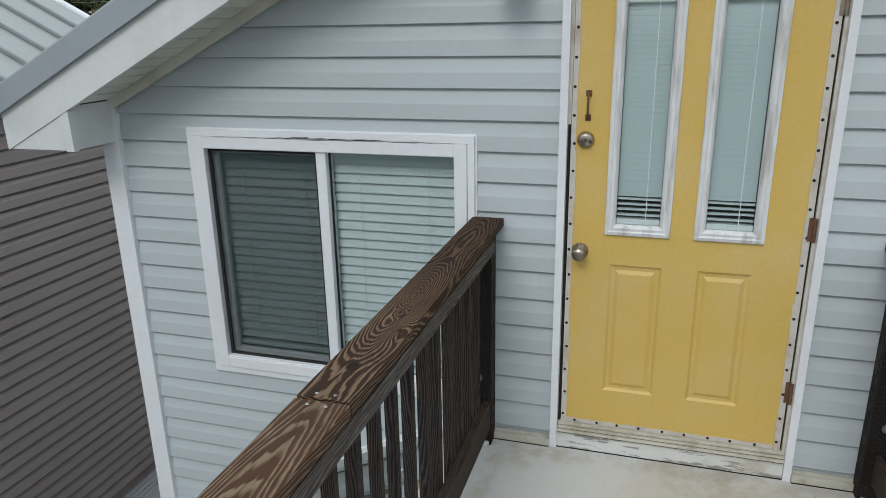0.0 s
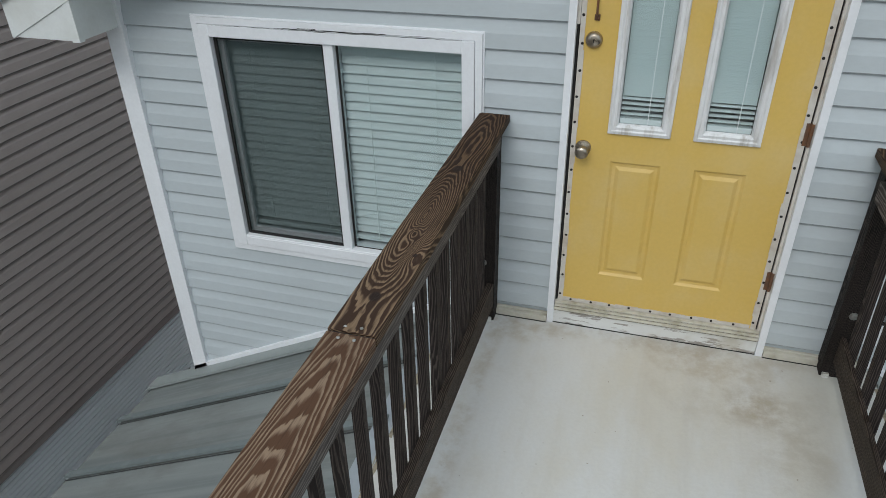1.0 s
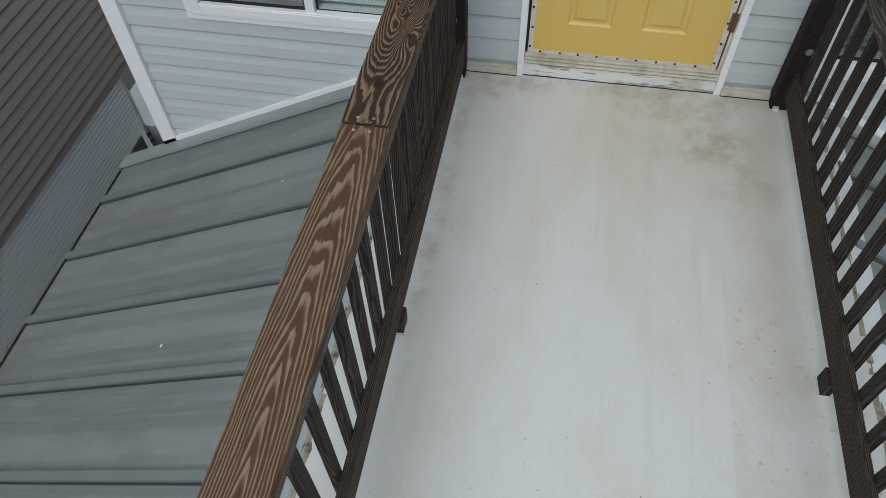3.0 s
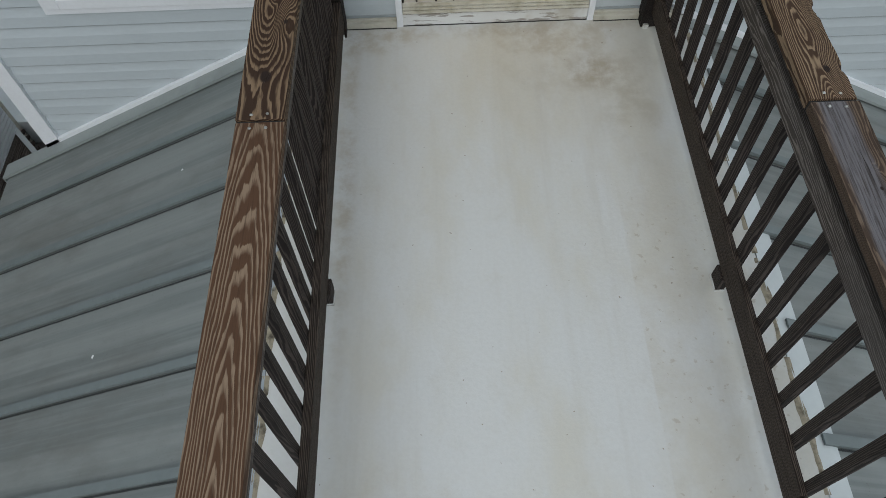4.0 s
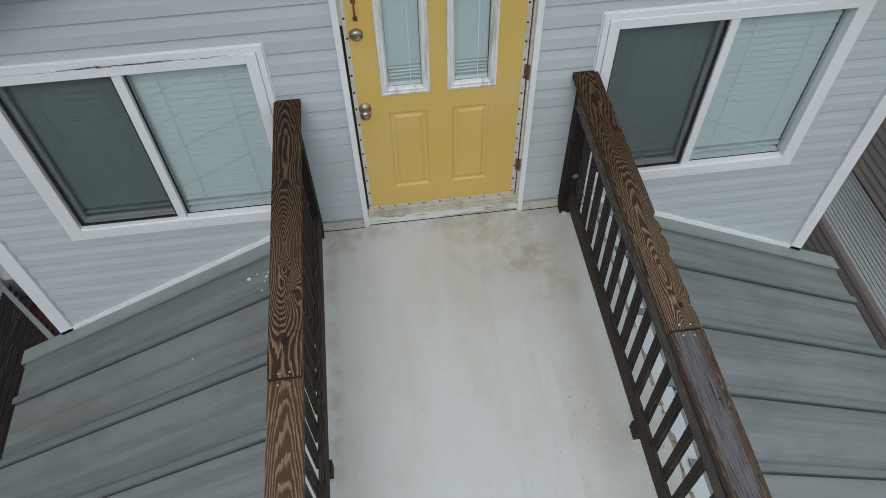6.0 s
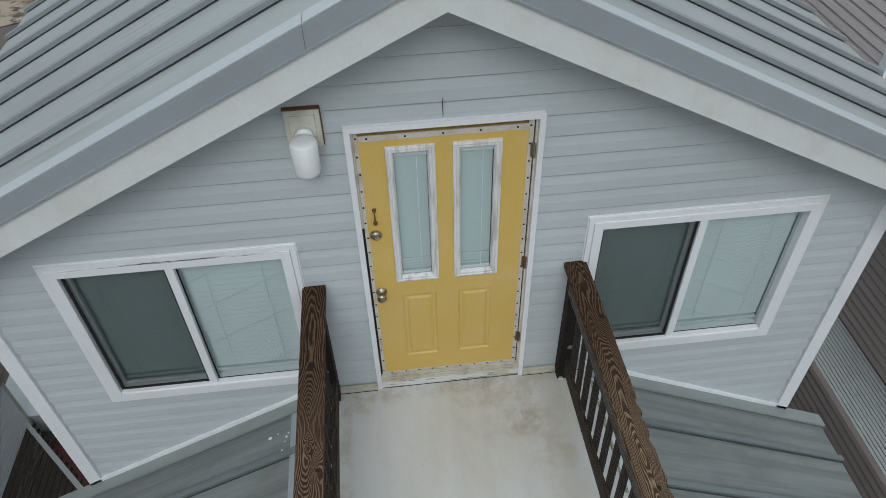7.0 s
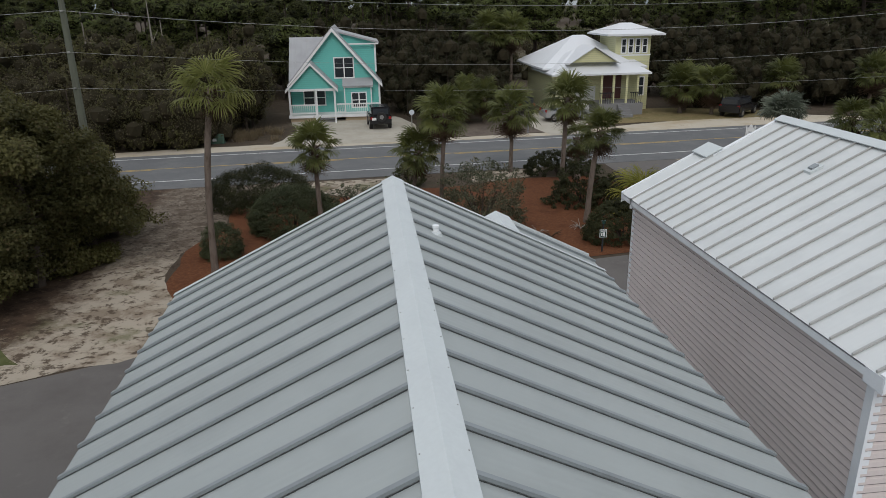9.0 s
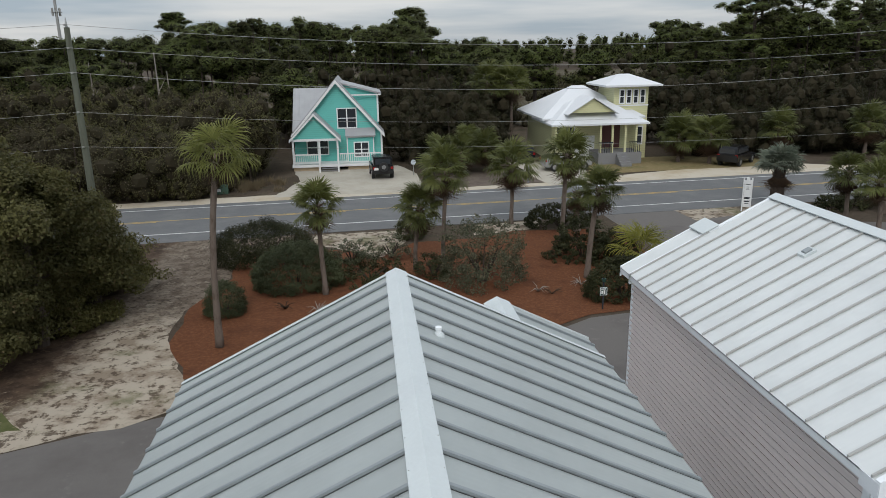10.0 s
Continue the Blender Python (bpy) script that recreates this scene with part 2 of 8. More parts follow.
MAUVE = surface("vinyl_pale_mauve", (0.66, 0.585, 0.56), 0.5, dirt=(0.57, 0.50, 0.48), dirty=0.5, big=0.8, fine=50, bumpy=0.06, vary=0.1)
BROWN = surface("vinyl_mauve_brown", (0.375, 0.318, 0.292), 0.5, dirt=(0.30, 0.25, 0.228), dirty=0.5, big=0.8, fine=50, bumpy=0.06, vary=0.1)
# the shadow line under each neighbouring lap, painted on its lower edge
LAP_SHADE = surface("lap_shade_edge", (0.085, 0.075, 0.070), 0.8, dirt=(0.16, 0.14, 0.13), dirty=0.6, big=4)
# darker vinyl for the lip face, sharpening the lap shadow by colour
VINYL_SHADE = surface("vinyl_lap_shade", (0.27, 0.295, 0.305), 0.7, dirt=(0.36, 0.38, 0.38), dirty=0.7, big=5)
PALEBOARD = surface("pale_lower_boards", (0.80, 0.83, 0.84), 0.5, dirt=(0.66, 0.68, 0.68), dirty=0.4)
GREYBOARD = surface("grey_ledge_boards", (0.41, 0.44, 0.44), 0.5, dirt=(0.3, 0.31, 0.31), dirty=0.4)
ROOF = ribbed_metal("pale_grey_steel_roof", (0.365, 0.394, 0.386), 4.0, "x", 0.4, 0.25, 0.2, 0.07)
RIB = surface("grey_seam_steel", (0.27, 0.30, 0.31), 0.45, 0.25, dirt=(0.17, 0.18, 0.18), dirty=0.5, big=2)
CAP = surface("white_ridge_steel", (0.565, 0.607, 0.608), 0.45, 0.05, dirt=(0.5, 0.53, 0.54), dirty=0.4, big=1.5, fine=25)
RAKE = surface("blue_grey_rake_steel", (0.355, 0.395, 0.425), 0.4, 0.15, dirt=(0.27, 0.30, 0.32), dirty=0.5, big=2)


def porch_mat():
    """Chalked green-grey coated steel: soft shallow ribs along the fall, brown dust film, pale rain streaks, fine specks."""
    m, n, l, b = node_mat("weathered_green_grey_steel")
    co = n.new("ShaderNodeNewGeometry").outputs["Position"]
    rib = noise_tex(n, l, co, 11.0, 2, 0.4, (0.02, 1, 0.02))
    fine = noise_tex(n, l, co, 48.0, 3, 0.6, (0.03, 1, 0.03))
    film = noise_tex(n, l, co, 1.7, 5, 0.65, (0.6, 1.4, 0.6))
    speck = noise_tex(n, l, co, 90.0, 3, 0.6)
    c = mixer(n, l, ramp(n, l, rib, 0.36, 0.64), (0.172, 0.194, 0.190), (0.232, 0.254, 0.246))
    c = mixer(n, l, ramp(n, l, fine, 0.4, 0.7, 0, 0.45), c, (0.27, 0.29, 0.28))
    c = mixer(n, l, ramp(n, l, film, 0.42, 0.72, 0, 0.55), c, (0.135, 0.133, 0.120))
    c = mixer(n, l, ramp(n, l, speck, 0.62, 0.72, 0, 0.35), c, (0.10, 0.10, 0.095))
    l.new(c, b.inputs["Base Color"])
    l.new(ramp(n, l, film, 0.3, 0.7, 0.40, 0.58), b.inputs["Roughness"])
    b.inputs["Metallic"].default_value = 0.15
    bump(n, l, b, rib, 0.35, 0.012)
    return m


PORCHROOF = porch_mat()
FLASH = surface("grey_flashing_steel", (0.30, 0.335, 0.325), 0.45, 0.15, dirt=(0.22, 0.235, 0.225), dirty=0.5, big=3, fine=50)
PORCHRIB = surface("green_grey_seam", (0.19, 0.222, 0.222), 0.5, 0.2, dirt=(0.12, 0.14, 0.14), dirty=0.4, big=3)
WHITEROOF = ribbed_metal("white_steel_roof", (0.60, 0.62, 0.612), 3.0, "x", 0.45, 0.05, 0.12, 0.05)
SEAM_FOOT = flat("dark_seam_line", (0.045, 0.05, 0.05), 0.8)
WHITERIB = surface("white_seam", (0.40, 0.40, 0.385), 0.5, dirt=(0.30, 0.285, 0.25), dirty=0.5, big=2)
YELLOW = surface("yellow_door_paint", (0.66, 0.45, 0.115), 0.45, dirt=(0.68, 0.53, 0.25), dirty=0.55, big=2.5, fine=55, bumpy=0.08)
FLANGE = surface("old_white_edge", (0.60, 0.57, 0.52), 0.6, dirt=(0.36, 0.26, 0.17), dirty=0.6, big=9, fine=60)
BEIGE = surface("beige_base_trim", (0.58, 0.56, 0.48), 0.6, dirt=(0.22, 0.19, 0.10), dirty=0.8, big=7, fine=60, bumpy=0.2)
GRIME = surface("brown_grime", (0.10, 0.075, 0.045), 0.8, dirt=(0.25, 0.21, 0.13), dirty=0.7, big=14, fine=60)
SEALANT = surface("mildewed_sealant", (0.34, 0.30, 0.22), 0.8, dirt=(0.035, 0.028, 0.020), dirty=1.0, big=20, fine=80, bumpy=0.4)
BLIND = surface("white_blind", (0.70, 0.735, 0.74), 0.6, dirt=None, dirty=0.2)
SCREW = surface("grey_screw", (0.42, 0.42, 0.40), 0.4, 0.9, dirty=0.3)
BRASS = surface("tarnished_nickel", (0.42, 0.37, 0.30), 0.32, 0.95, dirt=(0.16, 0.11, 0.07), dirty=0.5, big=30)
RUST = surface("rusted_iron", (0.14, 0.075, 0.045), 0.75, 0.3, dirt=(0.3, 0.12, 0.04), dirty=0.7, big=40)
MAROON_DARK = surface("dark_red_boards", (0.11, 0.022, 0.018), 0.6, dirt=(0.04, 0.010, 0.009), dirty=0.6)
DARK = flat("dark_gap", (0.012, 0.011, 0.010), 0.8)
LAMPWHITE = surface("white_opal_glass", (0.80, 0.83, 0.84), 0.3, dirt=(0.7, 0.7, 0.68), dirty=0.3, bumpy=0.0)
PLATE = surface("cream_mount_block", (0.62, 0.63, 0.55), 0.55, dirt=(0.38, 0.36, 0.24), dirty=0.6, big=8)
GLASS = glass_mat("window_glass", (0.87, 0.92, 0.92))
DOORGLASS = glass_mat("door_glass", (0.86, 0.92, 0.92), 0.1)
SCREEN = screen_mat("insect_screen")
ROOM = flat("dim_room", (0.25, 0.25, 0.24), 0.8)


def floor_mat():
    """Cream elastomeric deck coating: chalky, with brown mildew stains, roller marks and flecks."""
    m, n, l, b = node_mat("cream_deck_coating")
    co = n.new("ShaderNodeNewGeometry").outputs["Position"]
    big = noise_tex(n, l, co, 1.6, 5, 0.6, (1.2, 0.5, 1))
    mid = noise_tex(n, l, co, 5.0, 6, 0.7)
    fine = noise_tex(n, l, co, 55, 4, 0.6)
    spots = noise_tex(n, l, co, 34, 2, 0.5)
    c = mixer(n, l, ramp(n, l, big, 0.4, 0.66), (0.615, 0.625, 0.612), (0.58, 0.565, 0.505))
    c = mixer(n, l, ramp(n, l, mid, 0.52, 0.75, 0, 0.16), c, (0.43, 0.39, 0.30))
    runs = noise_tex(n, l, co, 7.0, 4, 0.65, (1, 0.07, 1))
    c = mixer(n, l, ramp(n, l, runs, 0.5, 0.75, 0, 0.30), c, (0.49, 0.47, 0.42))
    sp = n.new("ShaderNodeSeparateXYZ")
    l.new(co, sp.inputs[0])
    # a second coat ends along a straight edge; beyond it the old coat is beige and speckled
    lap = n.new("ShaderNodeMath")
    lap.operation = "MULTIPLY"
    l.new(ramp(n, l, sp.outputs[0], 0.496, 0.504), lap.inputs[0])
    l.new(ramp(n, l, sp.outputs[1], -1.45, -1.05, 1, 0), lap.inputs[1])
    worn = n.new("ShaderNodeMath")
    worn.operation = "MULTIPLY"
    l.new(lap.outputs[0], worn.inputs[0])
    l.new(ramp(n, l, mid, 0.35, 0.65, 0.04, 0.36), worn.inputs[1])
    c = mixer(n, l, worn.outputs[0], c, (0.50, 0.465, 0.385))
    pits = n.new("ShaderNodeMath")
    pits.operation = "MULTIPLY"
    l.new(lap.outputs[0], pits.inputs[0])
    l.new(ramp(n, l, noise_tex(n, l, co, 26, 3, 0.6), 0.62, 0.68, 0, 0.4), pits.inputs[1])
    c = mixer(n, l, pits.outputs[0], c, (0.33, 0.27, 0.18))
    for cx, cy, rx, ry, amount, col in ((0.45, -0.35, 0.75, 0.5, 0.42, (0.45, 0.42, 0.35)), (0.50, -0.43, 0.24, 0.18, 0.55, (0.30, 0.235, 0.14)), (0.66, -0.75, 0.22, 0.5, 0.45, (0.40, 0.36, 0.28)), (0.30, -0.2, 0.5, 0.14, 0.5, (0.40, 0.34, 0.24)),
                                        (-0.77, -0.9, 0.075, 1.7, 0.5, (0.36, 0.285, 0.18)), (0.0, -0.08, 1.2, 0.10, 0.55, (0.36, 0.29, 0.19)), (-0.62, -0.15, 0.3, 0.14, 0.6, (0.40, 0.33, 0.22)), (-0.5, -2.7, 0.5, 0.3, 0.45, (0.47, 0.41, 0.3)), (0.5, -2.9, 0.4, 0.3, 0.55, (0.42, 0.36, 0.25))):
        mp = n.new("ShaderNodeMapping")
        mp.inputs["Location"].default_value = (-cx / rx, -cy / ry, 0)
        mp.inputs["Scale"].default_value = (1 / rx, 1 / ry, 0)
        l.new(co, mp.inputs["Vector"])
        ln = n.new("ShaderNodeVectorMath")
        ln.operation = "LENGTH"
        l.new(mp.outputs["Vector"], ln.inputs[0])
        near = ramp(n, l, ln.outputs["Value"], 0.25, 1.0, 1, 0)
        mu = n.new("ShaderNodeMath")
        mu.operation = "MULTIPLY"
        l.new(near, mu.inputs[0])
        l.new(ramp(n, l, mid, 0.38, 0.66, 0, amount), mu.inputs[1])
        c = mixer(n, l, mu.outputs[0], c, col)
    c = mixer(n, l, ramp(n, l, spots, 0.735, 0.77, 0, 0.8), c, (0.2, 0.15, 0.1))
    c = mixer(n, l, ramp(n, l, fine, 0.35, 0.7, 0, 0.1), c, (0.4, 0.4, 0.38))
    l.new(c, b.inputs["Base Color"])
    b.inputs["Roughness"].default_value = 0.7
    bump(n, l, b, fine, 0.35, 0.003)
    return m


FLOOR = floor_mat()


def peeling_mat():
    m, n, l, b = node_mat("peeling_white_paint")
    co = n.new("ShaderNodeNewGeometry").outputs["Position"]
    a = noise_tex(n, l, co, 22, 6, 0.7, (0.25, 1, 1.6))
    big = noise_tex(n, l, co, 4, 4, 0.6)
    c = mixer(n, l, ramp(n, l, a, 0.535, 0.58, 0, 0.85), (0.70, 0.71, 0.69), (0.26, 0.235, 0.205))
    c = mixer(n, l, ramp(n, l, big, 0.5, 0.75, 0, 0.6), c, (0.42, 0.37, 0.27))
    l.new(c, b.inputs["Base Color"])
    b.inputs["Roughness"].default_value = 0.65
    bump(n, l, b, a, 0.5, 0.003)
    return m


PEEL = peeling_mat()
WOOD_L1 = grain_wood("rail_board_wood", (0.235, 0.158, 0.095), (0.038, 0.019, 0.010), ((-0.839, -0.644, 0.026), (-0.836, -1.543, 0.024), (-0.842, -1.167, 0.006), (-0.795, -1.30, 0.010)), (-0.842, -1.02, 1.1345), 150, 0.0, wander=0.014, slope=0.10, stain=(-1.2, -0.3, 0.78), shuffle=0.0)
WOOD_L2 = grain_wood("rail_board_wood_lighter", (0.215, 0.150, 0.100), (0.075, 0.037, 0.019), (), (-0.832, -3.0, 1.1345), 140, 0.0, wander=0.018, slope=0.070, shuffle=0.0)
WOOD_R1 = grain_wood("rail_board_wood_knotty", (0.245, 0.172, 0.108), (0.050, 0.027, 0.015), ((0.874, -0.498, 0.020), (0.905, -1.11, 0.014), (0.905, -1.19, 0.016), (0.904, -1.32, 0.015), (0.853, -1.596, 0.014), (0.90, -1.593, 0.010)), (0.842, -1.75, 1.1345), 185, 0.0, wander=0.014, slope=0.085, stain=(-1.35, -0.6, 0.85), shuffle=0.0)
WOOD_R2 = grain_wood("rail_board_wood_silvered", (0.135, 0.095, 0.066), (0.05, 0.032, 0.022), ((0.862, -2.04, 0.006),), (0.82, 0, 0.95), 300, 0.9, grey_col=(0.145, 0.140, 0.150), band=(0.790, 0.872), shuffle=0.0)
WOOD_SIDE = grain_wood("rail_wood_dark", (0.105, 0.080, 0.063), (0.024, 0.017, 0.013), (), (0.0, 0, 0.9), 200, 0.0)
WOOD_GREY = grain_wood("rail_wood_silver", (0.21, 0.185, 0.165), (0.055, 0.044, 0.037), (), (0.0, 0, 0.8), 220, 0.5)
FRAMEPAINT = surface("weathered_white_moulding", (0.74, 0.75, 0.75), 0.6, dirt=(0.38, 0.35, 0.31), dirty=0.8, big=11, fine=60, bumpy=0.35, stretch=(3, 3, 0.35))
WOOD_BAL = grain_wood("baluster_wood_dark", (0.085, 0.068, 0.059), (0.022, 0.017, 0.015), (), (0.3, -1, 0), 160, 0.0, axis="z")

WOOD_POST = grain_wood("post_wood_dark", (0.06, 0.047, 0.04), (0.006, 0.0045, 0.004), (), (0.3, -1, 0), 260, 0.0, axis="z")


# ---- mesh helpers ----
def part(name, bm, mat, parent=None, label=""):
    me = bpy.data.meshes.new(name)
    bm.normal_update()
    bm.to_mesh(me)
    bm.free()
    return mesh_part(name, me, mat, parent, label)


def mesh_part(name, me, mat, parent=None, label=""):
    if mat is not None and not me.materials:
        me.materials.append(mat)
    ob = new(name, me)
    if parent is not None:
        ob.parent = parent
    if label:
        ob["label"] = label
    return ob


def thing(name, at=(0, 0, 0), label="", category="", group="", kind=""):
    ob = new(name)
    ob.location = at
    ob.empty_display_size = 0.1
    return tagged(ob, label, category, group, kind)


def solid(bm, verts, faces):
    vs = [bm.verts.new(v) for v in verts]
    for f in faces:
        bm.faces.new([vs[i] for i in f])
    return vs


HEX = ((0, 3, 2, 1), (4, 5, 6, 7), (0, 1, 5, 4), (1, 2, 6, 5), (2, 3, 7, 6), (3, 0, 4, 7))


def box(bm, lo, hi):
    (a, b, c), (d, e, f) = lo, hi
    return solid(bm, [(a, b, c), (d, b, c), (d, e, c), (a, e, c), (a, b, f), (d, b, f), (d, e, f), (a, e, f)], HEX)


def boxes(*pairs, bevel=0.0):
    bm = bmesh.new()
    for lo, hi in pairs:
        box(bm, lo, hi)
    if bevel:
        bmesh.ops.bevel(bm, geom=bm.edges[:], offset=bevel, segments=2, affect="EDGES", profile=0.6)
    return bm


def prism_y(bm, poly, y0, y1):
    """A polygon in x, z carried from y0 to y1."""
    k = len(poly)
    vs = [bm.verts.new((x, y0, z)) for x, z in poly] + [bm.verts.new((x, y1, z)) for x, z in poly]
    bm.faces.new(vs[:k])
    bm.faces.new(vs[k:][::-1])
    for i in range(k):
        j = (i + 1) % k
        bm.faces.new((vs[j], vs[i], vs[k + i], vs[k + j]))
    bmesh.ops.recalc_face_normals(bm, faces=bm.faces[:])
    return bm


def prism_x(bm, poly, x0, x1):
    k = len(poly)
    vs = [bm.verts.new((x0, y, z)) for y, z in poly] + [bm.verts.new((x1, y, z)) for y, z in poly]
    bm.faces.new(vs[:k])
    bm.faces.new(vs[k:][::-1])
    for i in range(k):
        j = (i + 1) % k
        bm.faces.new((vs[j], vs[i], vs[k + i], vs[k + j]))
    bmesh.ops.recalc_face_normals(bm, faces=bm.faces[:])
    return bm


def tube(bm, pts, radii, sides=8, caps=True):
    """A round bar along points, with a radius at each."""
    rings = []
    for i, p in enumerate(pts):
        p = Vector(p)
        d = Vector(pts[min(i + 1, len(pts) - 1)]) - Vector(pts[max(i - 1, 0)])
        d.normalize()
        u = d.cross(Vector((0, 0, 1)) if abs(d.z) < 0.9 else Vector((1, 0, 0))).normalized()
        v = d.cross(u)
        rings.append([bm.verts.new(p + radii[i] * (math.cos(a) * u + math.sin(a) * v)) for a in (2 * math.pi * k / sides for k in range(sides))])
    for a, b in zip(rings, rings[1:]):
        for k in range(sides):
            bm.faces.new((a[k], a[(k + 1) % sides], b[(k + 1) % sides], b[k]))
    if caps:
        bm.faces.new(rings[0][::-1])
        bm.faces.new(rings[-1])
    bmesh.ops.recalc_face_normals(bm, faces=bm.faces[:])
    return bm


def smooth(ob):
    for p in ob.data.polygons:
        p.use_smooth = True
    return ob

# ---- the cottage: front wall, openings, roof ----
HALF, SLOPE, RIDGE = 2.885, 0.497, 3.311
NEAR, FAR, EAVE = -0.315, 6.81, 3.25
GROUND = -3.9


def roof_z(x):
    return RIDGE - SLOPE * abs(x)


def wall_front():
    bm = bmesh.new()
    cuts = ((-HALF, -2.33, ()), (-2.33, -0.955, ((0.22, 1.42),)), (-0.955, -0.5, ()), (-0.5, 0.515, ((0.0, 2.255),)),
            (0.515, 0.955, ()), (0.955, 2.355, ((0.22, 1.42),)), (2.355, HALF, ()))
    for a, b, holes in cuts:
        low = GROUND
        for z0, z1 in holes:
            box(bm, (a, 0, low), (b, 0.14, z0))
            low = z1
        ta, tb = roof_z(a) - 0.2, roof_z(b) - 0.2
        poly = [(a, low), (b, low), (b, tb)] + ([(0, RIDGE - 0.2)] if a < 0 < b else []) + [(a, ta)]
        prism_y(bm, poly, 0, 0.14)
    return tagged(part("wall_front", bm, VINYL), "gable wall clad in pale blue-grey vinyl lap siding", "wall", kind="structure")


front = wall_front()
COURSE = 0.1365
PROFILE = ((0.0, 0.0030), (0.0012, 0.0168), (0.004, 0.0180), (0.070, 0.0150), (0.084, 0.0118), (0.126, 0.0040), (COURSE, 0.0020))


def lip(h):
    for (h0, d0), (h1, d1) in zip(PROFILE, PROFILE[1:]):
        if h <= h1 + 1e-9:
            return d0 + (d1 - d0) * (h - h0) / (h1 - h0)
    return PROFILE[-1][1]


OPENINGS = ((-2.37, -0.915, 0.18, 1.485), (-0.51, 0.535, -0.1, 2.27), (0.90, 2.39, 0.18, 1.485))


def siding_course(z0):
    """One lap of siding over the whole wall, cut at the openings and under the roof."""
    bm = bmesh.new()
    z1 = z0 + COURSE
    stops = sorted({z0, z1, *(z for o in OPENINGS for z in o[2:] if z0 < z < z1), *(z0 + h for h, _ in PROFILE)})
    for a, b in zip(stops, stops[1:]):
        mid = (a + b) / 2
        spans = [(-9.0, 9.0)]
        for x0, x1, lo, hi in OPENINGS:
            if lo < mid < hi:
                spans = [s for l, r in spans for s in ((l, min(r, x0)), (max(l, x1), r)) if s[1] - s[0] > 0.02]
        for l, r in spans:
            edge = [min(2.81, (RIDGE - 0.31 - z) / SLOPE) for z in (a, b)]
            if min(edge) < 0.05:
                continue
            la, lb = (max(l, -e) for e in edge)
            ra, rb = (min(r, e) for e in edge)
            if ra <= la or rb <= lb:
                continue
            da, db = -lip(a - z0), -lip(b - z0)
            solid(bm, [(la, da, a), (ra, da, a), (rb, db, b), (lb, db, b)], ((0, 1, 2, 3),))
            bm.faces.ensure_lookup_table()
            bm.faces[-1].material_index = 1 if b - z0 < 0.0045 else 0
            if a == z0:
                solid(bm, [(la, 0, a), (ra, 0, a), (ra, da, a), (la, da, a)], ((0, 1, 2, 3),))
    if bm.faces:
        bmesh.ops.recalc_face_normals(bm, faces=bm.faces[:])
        for f in bm.faces:
            if f.normal.y > 0.1 or (abs(f.normal.y) < 0.1 and f.normal.z > 0):
                f.normal_flip()
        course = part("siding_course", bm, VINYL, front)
        course.data.materials.append(VINYL_SHADE)
        return course
    bm.free()


for k in range(-12, 19):
    if 1.431 - COURSE * k < RIDGE - 0.36:
        siding_course(1.431 - COURSE * k)

# butt joint between two siding lengths above the door
part("siding_joint", boxes(((0.0, -0.018, 2.30), (0.004, -0.004, 2.41))), DARK, front)

for s in (-1, 1):
    a, b = sorted((s * 2.905, s * 2.80))
    bm = boxes(((a, -0.040, -1.0), (b, 0.0, 1.60)))
    c, d = sorted((s * 2.906, s * 2.885))
    box(bm, (c, 0.0, -1.0), (d, 0.10, 1.44))
    tagged(part("corner_board", bm, TRIM), "white corner board on the cottage wall", "trim", "corner boards", "structure")
    side = boxes((tuple(sorted((s * 2.885, s * 2.745)))[0:1] + (0.14, GROUND), tuple(sorted((s * 2.885, s * 2.745)))[1:] + (FAR - 0.3, 1.66)))
    tagged(part("wall_left" if s < 0 else "wall_right", side, VINYL), "side wall of the blue-grey cottage", "wall", kind="structure")
bm = bmesh.new()
prism_y(bm, [(-HALF, GROUND), (HALF, GROUND), (HALF, roof_z(HALF) - 0.2), (0, RIDGE - 0.2), (-HALF, roof_z(HALF) - 0.2)], FAR - 0.3, FAR - 0.2)
tagged(part("wall_back", bm, VINYL), "far gable wall of the blue-grey cottage", "wall", kind="structure")
bm = boxes(((-2.74, 0.15, -0.06), (2.74, FAR - 0.32, 0.0)))
tagged(part("floor", bm, ROOM), "plain upper room floor behind the blinds", "floor", kind="structure")

RUSTGREY = flat("shadowed_steel", (0.14, 0.15, 0.16), 0.6)
# rake steel coloured paler, for the sky falling on its top face
RAKE_TOP = surface("lit_rake_steel", (0.48, 0.52, 0.535), 0.42, 0.1, dirt=(0.40, 0.43, 0.44), dirty=0.4, big=2)
roof = thing("cottage_roof", (0, 0, 0), "pale grey standing-seam steel gable roof with white ridge cap", "roof", kind="structure")


def slope_slab(bm, x0, x1, y0, y1, zf, up, down):
    """A slab lying on a slope zf(x) between x0 and x1."""
    v = [(x, y, zf(x) + h) for h in (down, up) for x, y in ((x0, y0), (x1, y0), (x1, y1), (x0, y1))]
    solid(bm, v, HEX)
    bmesh.ops.recalc_face_normals(bm, faces=bm.faces[-6:])
    return bm


